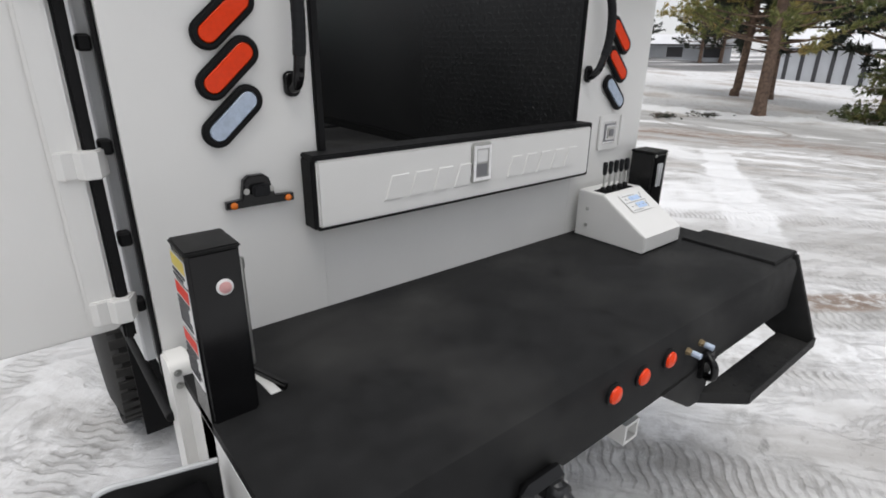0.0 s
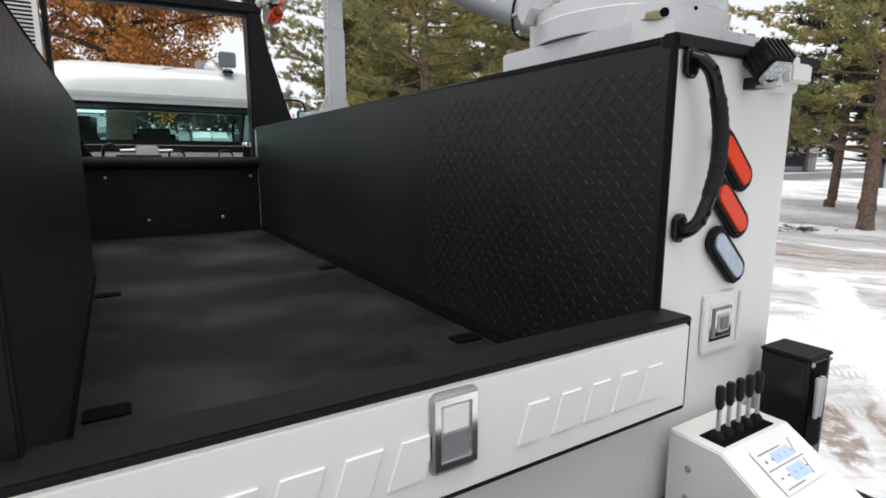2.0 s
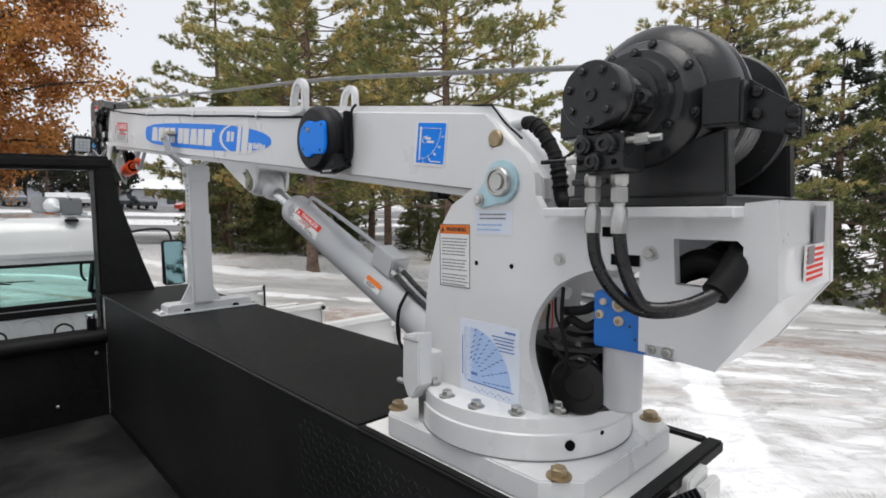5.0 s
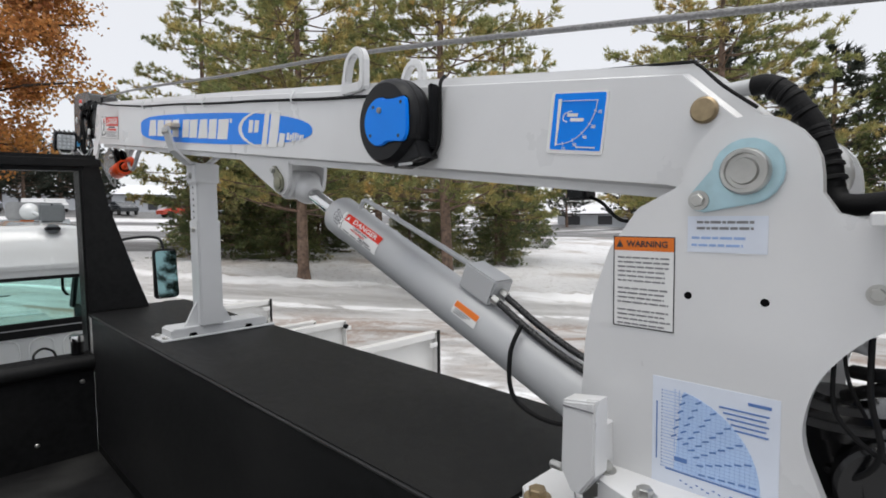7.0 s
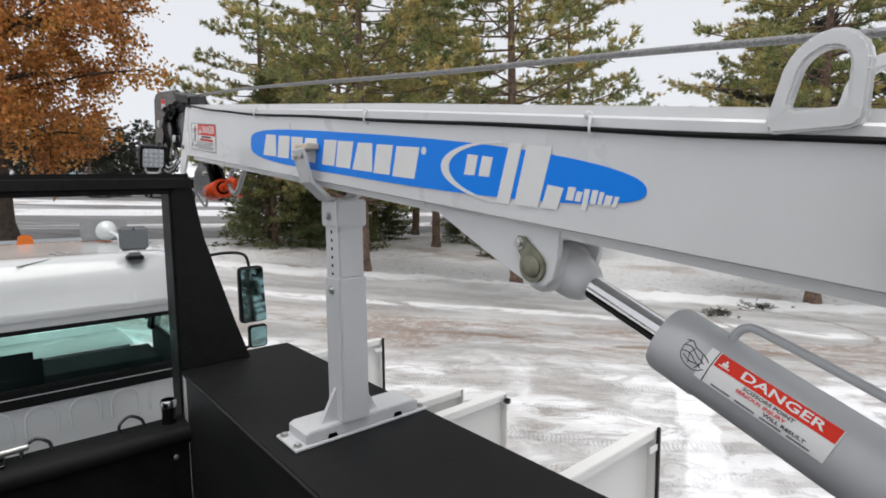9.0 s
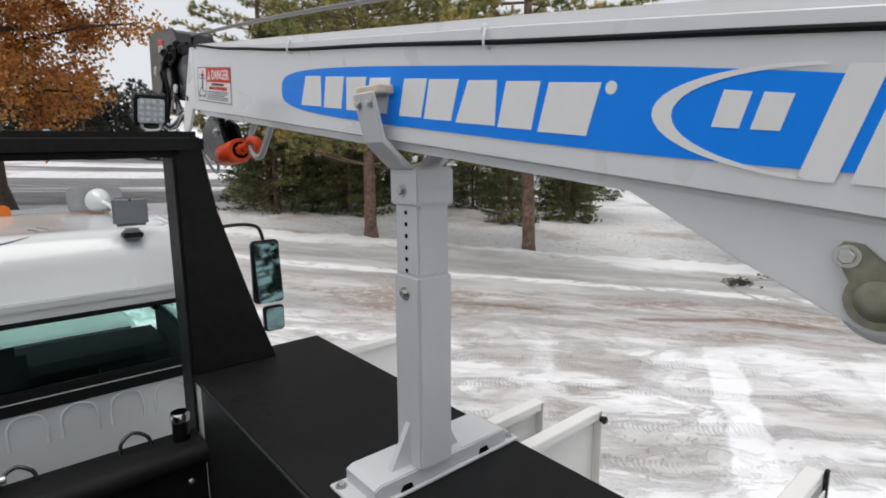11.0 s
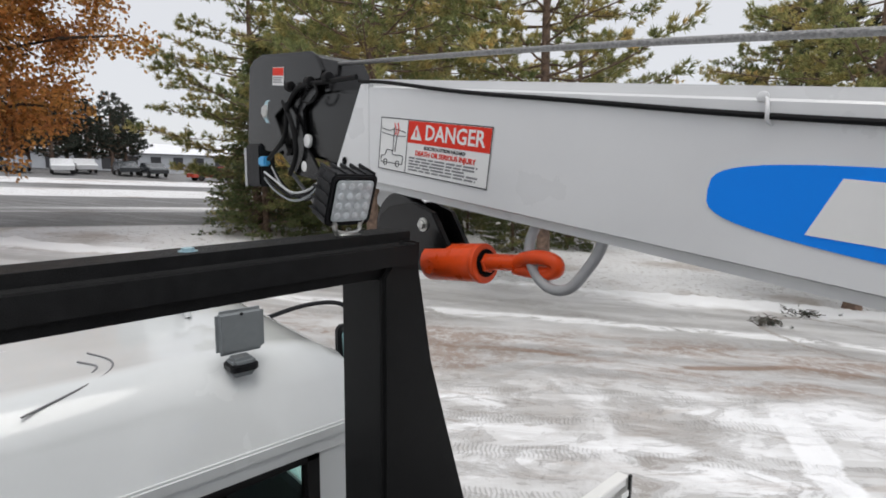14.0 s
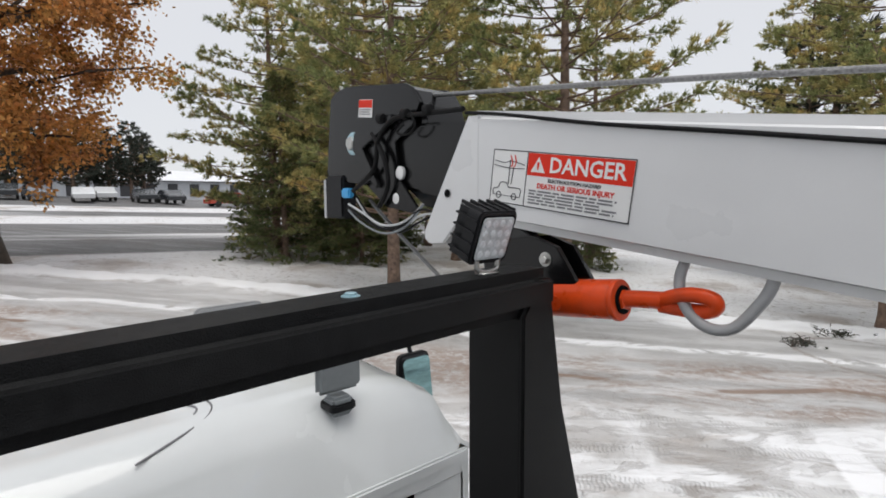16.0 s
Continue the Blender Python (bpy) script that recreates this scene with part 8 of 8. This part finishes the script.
NEEDLE = needle_material("pine_needles", ((0.34, (0.15, 0.19, 0.085)), (0.72, (0.72, 0.50, 0.20)), (0.46, (0.31, 0.33, 0.14)), (0.58, (0.50, 0.43, 0.18))), 0.75, 0.55, 0.4)
SPRUCE = needle_material("spruce_needles", ((0.34, (0.075, 0.10, 0.05)), (0.68, (0.40, 0.36, 0.16)), (0.52, (0.16, 0.19, 0.08))), 0.8, 0.4, 0.4)
DARKPINE = material("far_pine_needles", (0.045, 0.055, 0.04), 0.7, spread=0.3, scale=0.8, island=0.35)
OAKLEAF = needle_material("rust_oak_leaves", ((0.33, (0.33, 0.135, 0.06)), (0.70, (0.70, 0.44, 0.14)), (0.50, (0.56, 0.27, 0.082))), 0.45, 0.42, 0.5)


def strands(points, dirs, rnd, per, length, width, spread):
    """Tufts of thin blades: one tuft at each point, about its direction."""
    verts, faces = [], []
    for p, d in zip(points, dirs):
        for _ in range(per):
            a = (d + spread * np.array([rnd.gauss(0, 1), rnd.gauss(0, 1), rnd.gauss(0, 1)]))
            a /= np.linalg.norm(a) + 1e-6
            side = np.cross(a, (rnd.gauss(0, 1), rnd.gauss(0, 1), rnd.gauss(0, 1)))
            side /= np.linalg.norm(side) + 1e-6
            ln = length * rnd.uniform(0.6, 1.2)
            k = len(verts)
            base = p + 0.12 * ln * side * rnd.uniform(-1, 1)
            verts += [tuple(base + side * width * 0.5), tuple(base - side * width * 0.5), tuple(base + a * ln)]
            faces.append((k, k + 1, k + 2))
    me = bpy.data.meshes.new("crown")
    me.from_pydata(verts, [], faces)
    return me


def limb(bm, pts, r0, r1, seg=6):
    loops = []
    for i, p in enumerate(pts):
        q = pts[min(i + 1, len(pts) - 1)]
        o = pts[max(i - 1, 0)]
        d = (Vector(q) - Vector(o)).normalized()
        u = d.orthogonal().normalized()
        v = d.cross(u)
        r = r0 + (r1 - r0) * i / (len(pts) - 1)
        loops.append([bm.verts.new(Vector(p) + (u * math.cos(2 * math.pi * j / seg) + v * math.sin(2 * math.pi * j / seg)) * r) for j in range(seg)])
    for a, b in zip(loops, loops[1:]):
        # match the nearest corner of the next ring, so that the bark does not twist
        k = min(range(seg), key=lambda s: (a[0].co - b[s].co).length)
        for j in range(seg):
            bm.faces.new((a[j], a[(j + 1) % seg], b[(j + 1 + k) % seg], b[(j + k) % seg]))
    return bm


def conifer(name, seed, height, bare, spread, trunk_r, kind, mat, tufts, droop=0.0, blades=13, blade=0.24, thick=0.022, per=5):
    """Meshes of one conifer: trunk with limbs, and the needle crown."""
    rnd = random.Random(seed)
    bm = bmesh.new()
    lean = [rnd.uniform(-0.25, 0.25) for _ in range(2)]
    def axis(h):
        t = h / height
        return (lean[0] * math.sin(2.2 * t), lean[1] * math.sin(1.7 * t + 0.4), h)
    base_ring = [(0, 0, -0.3), (0, 0, 0.0), (0, 0, 0.35)]
    limb(bm, base_ring, trunk_r * 1.5, trunk_r * 1.02, 12)
    limb(bm, [axis(0.3 + (height - 0.4) * k / 12) for k in range(13)], trunk_r, 0.03, 12)
    pts, dirs = [], []
    h = bare
    while h < height - 0.25:
        t = (h - bare) / (height - bare)
        if kind == "pine":
            reach = spread * (1 - t ** 1.9) * (0.7 + 0.3 * min(1, t * 5)) * rnd.uniform(0.7, 1.1)
        else:
            reach = spread * (1 - t) ** 0.85 * rnd.uniform(0.85, 1.1)
        count = rnd.randint(3, 5) if kind == "pine" else rnd.randint(5, 7)
        a0 = rnd.uniform(0, 6.28)
        for k in range(count):
            a = a0 + 6.283 * k / count + rnd.uniform(-0.4, 0.4)
            ln = max(0.35, reach * rnd.uniform(0.75, 1.1))
            rise = rnd.uniform(0.05, 0.4) - droop if kind == "pine" else rnd.uniform(-0.05, 0.15) - droop
            o = Vector(axis(h))
            out = Vector((math.cos(a), math.sin(a), rise)).normalized()
            sag = -0.05 * ln if kind == "pine" else -0.08 * ln
            line = [o + out * ln * s + Vector((0, 0, sag * 4 * s * (1 - s))) for s in (0, 0.3, 0.6, 1.0)]
            limb(bm, line, max(0.014, trunk_r * (0.25 if kind == "pine" else 0.16) * (1 - 0.6 * t)), 0.010, 5)
            # side shoots, with tufts towards their ends
            shoots = max(3, int(tufts * ln / spread))
            for q in range(shoots):
                f = 0.25 + 0.75 * ((q + rnd.random()) / shoots) ** 0.8
                p0 = o + out * ln * f + Vector((0, 0, sag * 4 * f * (1 - f)))
                flat = Vector((-out.y, out.x, 0)) * rnd.choice((-1, 1)) * rnd.uniform(0.3, 1.1)
                lift = rnd.uniform(-0.15, 0.55) if kind == "pine" else rnd.uniform(-0.3, 0.12)
                way = (out + flat + Vector((0, 0, lift))).normalized()
                sl = (0.16 * ln + 0.25) * rnd.uniform(0.6, 1.25) * (1.15 - 0.5 * f)
                limb(bm, [p0, p0 + way * sl], 0.009, 0.004, 3)
                for g in range(per):
                    r = rnd.uniform(0.3, 1.05)
                    off = Vector((rnd.gauss(0, 1), rnd.gauss(0, 1), rnd.gauss(0, 0.7))) * (0.075 if kind == "pine" else 0.10)
                    pts.append(np.array(p0 + way * sl * r + off))
                    dirs.append(np.array((way + off * 2.5 + Vector((0, 0, 0.35 if kind == "pine" else -0.15))).normalized()))
        h += rnd.uniform(0.28, 0.55) if kind == "pine" else rnd.uniform(0.22, 0.34)
    trunk = bpy.data.meshes.new("trunk")
    bm.normal_update()
    bm.to_mesh(trunk)
    bm.free()
    trunk.polygons.foreach_set("use_smooth", [True] * len(trunk.polygons))
    trunk.materials.append(BARK)
    crown = strands(pts, dirs, rnd, blades, blade, thick, 0.55 if kind == "pine" else 0.5)
    crown.materials.append(mat)
    return trunk, crown


def plant(meshes, x, y, turn, size, label, group, name="pine_tree"):
    t = thing(name, label, "tree", (x, y, ground_height(x, y) - 0.02), group)
    t.rotation_euler = (0, 0, radians(turn))
    t.scale = (size, size, size)
    part("trunk", None, None, t, data=meshes[0])
    part("crown", None, None, t, data=meshes[1])
    return t


PINE_LABEL = "tall pine with olive and yellowing needles on a bare lower trunk"
pines = [conifer("pine", 11, 13.0, 2.4, 5.0, 0.21, "pine", NEEDLE, 16, 0.08, 15, 0.20, 0.034, 6), conifer("pine", 23, 14.0, 2.8, 4.7, 0.20, "pine", NEEDLE, 16, 0.05, 15, 0.20, 0.034, 6), conifer("pine", 37, 12.0, 2.1, 5.0, 0.20, "pine", NEEDLE, 16, 0.1, 15, 0.20, 0.034, 6)]
for k, (x, y, turn, size) in enumerate(((9.6, 17.0, 115, 1.0), (12.4, 12.5, 140, 0.98), (12.5, 24.0, 75, 1.05), (16.5, 21.5, 200, 1.0), (19.0, 26.5, 310, 1.1), (22.0, 18.0, 40, 1.05),
                                        (19.2, 6.3, 95, 1.0), (28.0, 11.0, 250, 1.0), (27.5, -3.5, 60, 1.05), (15.2, 30.0, 15, 1.1), (34.0, -9.0, 33, 1.1), (10.2, 26.5, 250, 1.08))):
    plant(pines[k % 3], x, y, turn, size, PINE_LABEL, "pines beside the drive")
spruces = [conifer("spruce", 51, 9.5, 0.3, 2.9, 0.16, "spruce", SPRUCE, 10, 0.15, 9, 0.19, 0.05, 5)]
for x, y, turn, size in ((12.6, 30.5, 0, 1.0), (20.5, 33.0, 80, 1.0), (26.5, 29.5, 170, 0.9), (32.0, 24.5, 230, 0.95), (18.0, 36.0, 300, 1.1), (23.5, 2.3, 120, 0.95), (46.0, 34.0, 200, 1.0), (9.6, 24.6, 25, 0.85), (12.0, 22.5, 190, 0.6), (15.5, 25.5, 25, 0.62), (13.2, 27.0, 65, 0.55), (22.8, 23.0, 145, 0.6), (19.5, 22.5, 15, 0.5), (20.6, 17.2, 200, 0.5), (24.8, 20.6, 80, 0.7), (17.2, 17.6, 310, 0.42)):
    plant(spruces[0], x, y, turn, size, "dense dark green spruce with boughs to the ground", "spruces behind the pines", "spruce_tree")
far = conifer("pine", 71, 9.0, 1.6, 3.6, 0.22, "pine", DARKPINE, 8, 0.0, 8, 0.36, 0.085, 4)
for k in range(13):
    plant(far, 1.2 + k * 1.2 + (k % 3) * 0.5, 72 + (k * 7) % 5, k * 47, 0.78 + 0.10 * ((k * 5) % 3), "dark distant pine in a row", "row of far pines")
for k in range(14):
    plant(far, 40 + k * 5.0, 82 - k * 6.5 + (k * 13) % 7, k * 61, 1.0 + 0.12 * ((k * 7) % 3), "dark distant pine in a row", "far woods")
# mostly unseen woods round the lot, added to darken mirror and gloss reflections
for k in range(26):
    a = radians(150 + k * 9.4)
    plant(far, 30 * math.cos(a) + 2 * math.sin(k * 3.1), -4 + 30 * math.sin(a) + 2 * math.cos(k * 2.3), k * 53, 1.15 + 0.12 * ((k * 5) % 3), "dark pine added round the lot for reflections", "woods behind the lot")


def oak():
    rnd = random.Random(5)
    x, y = -0.15, 26.0
    t = thing("oak_tree", "broad oak still holding rust-brown autumn leaves", "tree", (x, y, ground_height(x, y) - 0.02))
    t.scale = (1.35, 1.35, 1.3)
    bm = bmesh.new()
    limb(bm, [(0, 0, -0.3), (0, 0, 0.1), (0, 0, 0.7)], 0.75, 0.46, 14)
    limb(bm, [(0, 0, 0.6), (0.05, 0, 2.0), (0.0, 0.05, 3.4), (0.1, 0, 5.0), (0, 0, 8.5), (0, 0, 12)], 0.45, 0.06, 14)
    pts, dirs = [], []
    for k in range(46):
        h = 2.7 + 8.6 * (k / 46) ** 0.9
        a = k * 2.399 + rnd.uniform(-0.3, 0.3)
        ln = (5.6 * math.sin(min(1, (h - 1.2) / 5.0) * 1.57) * (1 - max(0, (h - 7) / 9)) ) * rnd.uniform(0.75, 1.08)
        rise = rnd.uniform(0.05, 0.35) + 0.04 * (h - 4)
        o = Vector((0, 0, h))
        out = Vector((math.cos(a), math.sin(a), rise)).normalized()
        limb(bm, [o + out * ln * s + Vector((0, 0, 0.25 * math.sin(s * 3.1))) for s in (0, 0.3, 0.65, 1.0)], 0.10, 0.015, 6)
        for _ in range(6):
            s = rnd.uniform(0.35, 1.0)
            p0 = o + out * ln * s
            o2 = Vector((rnd.gauss(0, 1), rnd.gauss(0, 1), rnd.gauss(0.1, 0.6))).normalized()
            l2 = rnd.uniform(0.7, 1.7)
            limb(bm, [p0, p0 + o2 * l2 * 0.5, p0 + o2 * l2], 0.022, 0.006, 4)
            for _ in range(34):
                q = p0 + o2 * l2 * rnd.uniform(0.15, 1.1) + Vector((rnd.gauss(0, 1), rnd.gauss(0, 1), rnd.gauss(0, 0.8))) * 0.2
                pts.append(np.array(q))
                dirs.append(np.array((rnd.gauss(0, 1), rnd.gauss(0, 1), rnd.gauss(-0.3, 1))))
    me = bpy.data.meshes.new("trunk")
    bm.normal_update()
    bm.to_mesh(me)
    bm.free()
    me.polygons.foreach_set("use_smooth", [True] * len(me.polygons))
    me.materials.append(OAKBARK)
    part("trunk", None, None, t, data=me)
    verts, faces = [], []
    for p, d in zip(pts, dirs):
        for _ in range(9):
            a = np.array([rnd.gauss(0, 1) for _ in range(3)])
            a /= np.linalg.norm(a)
            s = np.cross(a, [rnd.gauss(0, 1) for _ in range(3)])
            s /= np.linalg.norm(s)
            c = p + 0.13 * np.array([rnd.gauss(0, 1) for _ in range(3)])
            ln, w = rnd.uniform(0.09, 0.155), rnd.uniform(0.032, 0.055)
            k = len(verts)
            verts += [tuple(c - a * ln * 0.5), tuple(c + s * w), tuple(c + a * ln * 0.5), tuple(c - s * w)]
            faces.append((k, k + 1, k + 2, k + 3))
    cm = bpy.data.meshes.new("crown")
    cm.from_pydata(verts, [], faces)
    cm.materials.append(OAKLEAF)
    part("crown", None, None, t, data=cm)


oak()


def brush_pile(x, y, seed):
    rnd = random.Random(seed)
    t = thing("brush_pile", "small dark heap of fallen twigs on the snow", "brush", (x, y, ground_height(x, y)), "fallen brush")
    for k in range(14):
        a, r = rnd.uniform(0, 6.28), rnd.uniform(0.05, 0.45)
        p = Vector((r * math.cos(a), r * math.sin(a), 0.02))
        q = p + Vector((rnd.gauss(0, 0.25), rnd.gauss(0, 0.25), rnd.uniform(0.02, 0.16)))
        part("twig", limb(bmesh.new(), [p, p.lerp(q, 0.5) + Vector((0, 0, 0.03)), q], 0.016, 0.006, 5), OAKBARK, t)
    pts = [np.array((rnd.gauss(0, 0.22), rnd.gauss(0, 0.22), rnd.uniform(0.0, 0.09))) for _ in range(60)]
    me = strands(pts, [np.array((rnd.gauss(0, 1), rnd.gauss(0, 1), 0.4)) for _ in pts], rnd, 6, 0.12, 0.02, 0.5)
    me.materials.append(DARKPINE)
    ob = part("needle_litter", None, None, t, data=me)
    ob["kind"] = "stuff"


for k, (x, y) in enumerate(((14.6, 7.2), (16.6, 7.0), (19.0, 1.0))):
    brush_pile(x, y, 40 + k)


# ---- distance ----
FARWALL = material("far_white_siding", (0.55, 0.57, 0.6), 0.6, spread=0.05, scale=1.0)
FARROOF = material("snowy_roof", (0.80, 0.81, 0.84), 0.7, spread=0.04, scale=0.5)
FARDARK = material("dark_opening", (0.06, 0.06, 0.065), 0.7, spread=0.1, scale=1.0)


def far_building(x, y, turn, length, depth, wall, rise, bays, label, share=0.22):
    b = thing("low_building", label, "building", (x, y, ground_height(x, y)))
    b.rotation_euler = (0, 0, radians(turn))
    w = part("wall", box(-length / 2, length / 2, 0, depth, -0.6, wall, 0.02), FARWALL, b)
    part("roof", prism([(-0.7, wall - 0.05), (depth / 2, wall + rise), (depth + 0.7, wall - 0.05), (depth + 0.7, wall + 0.12), (depth / 2, wall + rise + 0.22), (-0.7, wall + 0.12)], "x", -length / 2 - 0.5, length / 2 + 0.5), FARROOF, b, "snow-covered roof")
    part("eave", box(-length / 2 - 0.5, length / 2 + 0.5, -0.75, -0.69, wall - 0.1, wall + 0.05), FARDARK, b)
    for k in range(bays):
        u = -length / 2 + length * (k + 0.5) / bays
        part("window", box(u - length / bays * share, u + length / bays * share, -0.05, 0.02, wall * 0.15 if share > 0.15 else -0.3, wall * 0.85 if share > 0.15 else wall * 0.97), FARDARK, w)
    return b


far_building(60, 17.0, -66, 7.5, 8, 3.0, 1.9, 6, "low shed with dark posts and a snowy roof", 0.14)
far_building(78, 42, -66, 15, 7, 2.0, 1.3, 3, "low pale house with a snowy roof")
far_building(22, 108, 5, 46, 14, 3.2, 2.0, 12, "long low pale building with a snowy roof")
far_building(-16, 96, -6, 30, 12, 3.6, 1.6, 8, "low pale building across the car park")

CARPAINT = [material("car_paint_" + n, c, 0.25, spread=0.03, coat=0.6) for n, c in (("red", (0.55, 0.05, 0.02)), ("white", (0.7, 0.71, 0.72)), ("grey", (0.2, 0.21, 0.23)), ("dark", (0.04, 0.045, 0.05)), ("silver", (0.45, 0.46, 0.47)))]
CARGLASS = material("car_glass", (0.03, 0.035, 0.04), 0.1, spread=0.05)


def parked_car(x, y, turn, paint, label):
    c = thing("parked_car", label, "car", (x, y, ground_height(x, y)), "cars in the far car park")
    c.rotation_euler = (0, 0, radians(turn))
    body = [(-2.2, 0.35), (-2.25, 0.75), (-1.9, 0.95), (-1.2, 1.0), (-0.6, 1.42), (0.9, 1.45), (1.6, 1.05), (2.15, 0.95), (2.25, 0.6), (2.2, 0.35)]
    part("body", prism(body, "y", -0.88, 0.88, 0.06, 2), paint, c, smooth=True)
    for s in (-1, 1):
        part("side_glass", prism([(-1.05, 1.02), (-0.55, 1.36), (0.85, 1.38), (1.35, 1.04)], "y", s * 0.89 - 0.005, s * 0.89 + 0.005), CARGLASS, c)
    for wx in (-1.4, 1.4):
        for s in (-1, 1):
            part("wheel", turned((wx, s * 0.9, 0.33), (wx, s * 0.6, 0.33), [(0, 0.28), (0.02, 0.33), (0.2, 0.33)], 20), TYRE, c)


rnd = random.Random(3)
parked_car(20.2, 60.5, 6, CARPAINT[0], "bright red car parked in the snowy lot")
for k in range(10):
    q = rnd.choice((2, 3, 4, 3, 1))
    parked_car(15.6 - k * 2.75 + (0.6 if k % 2 else 0), 64 + (k % 3) * 1.5, 90 + rnd.uniform(-6, 6), CARPAINT[q], ("white", "grey", "dark", "silver")[q - 1] + " car parked in the snowy lot")
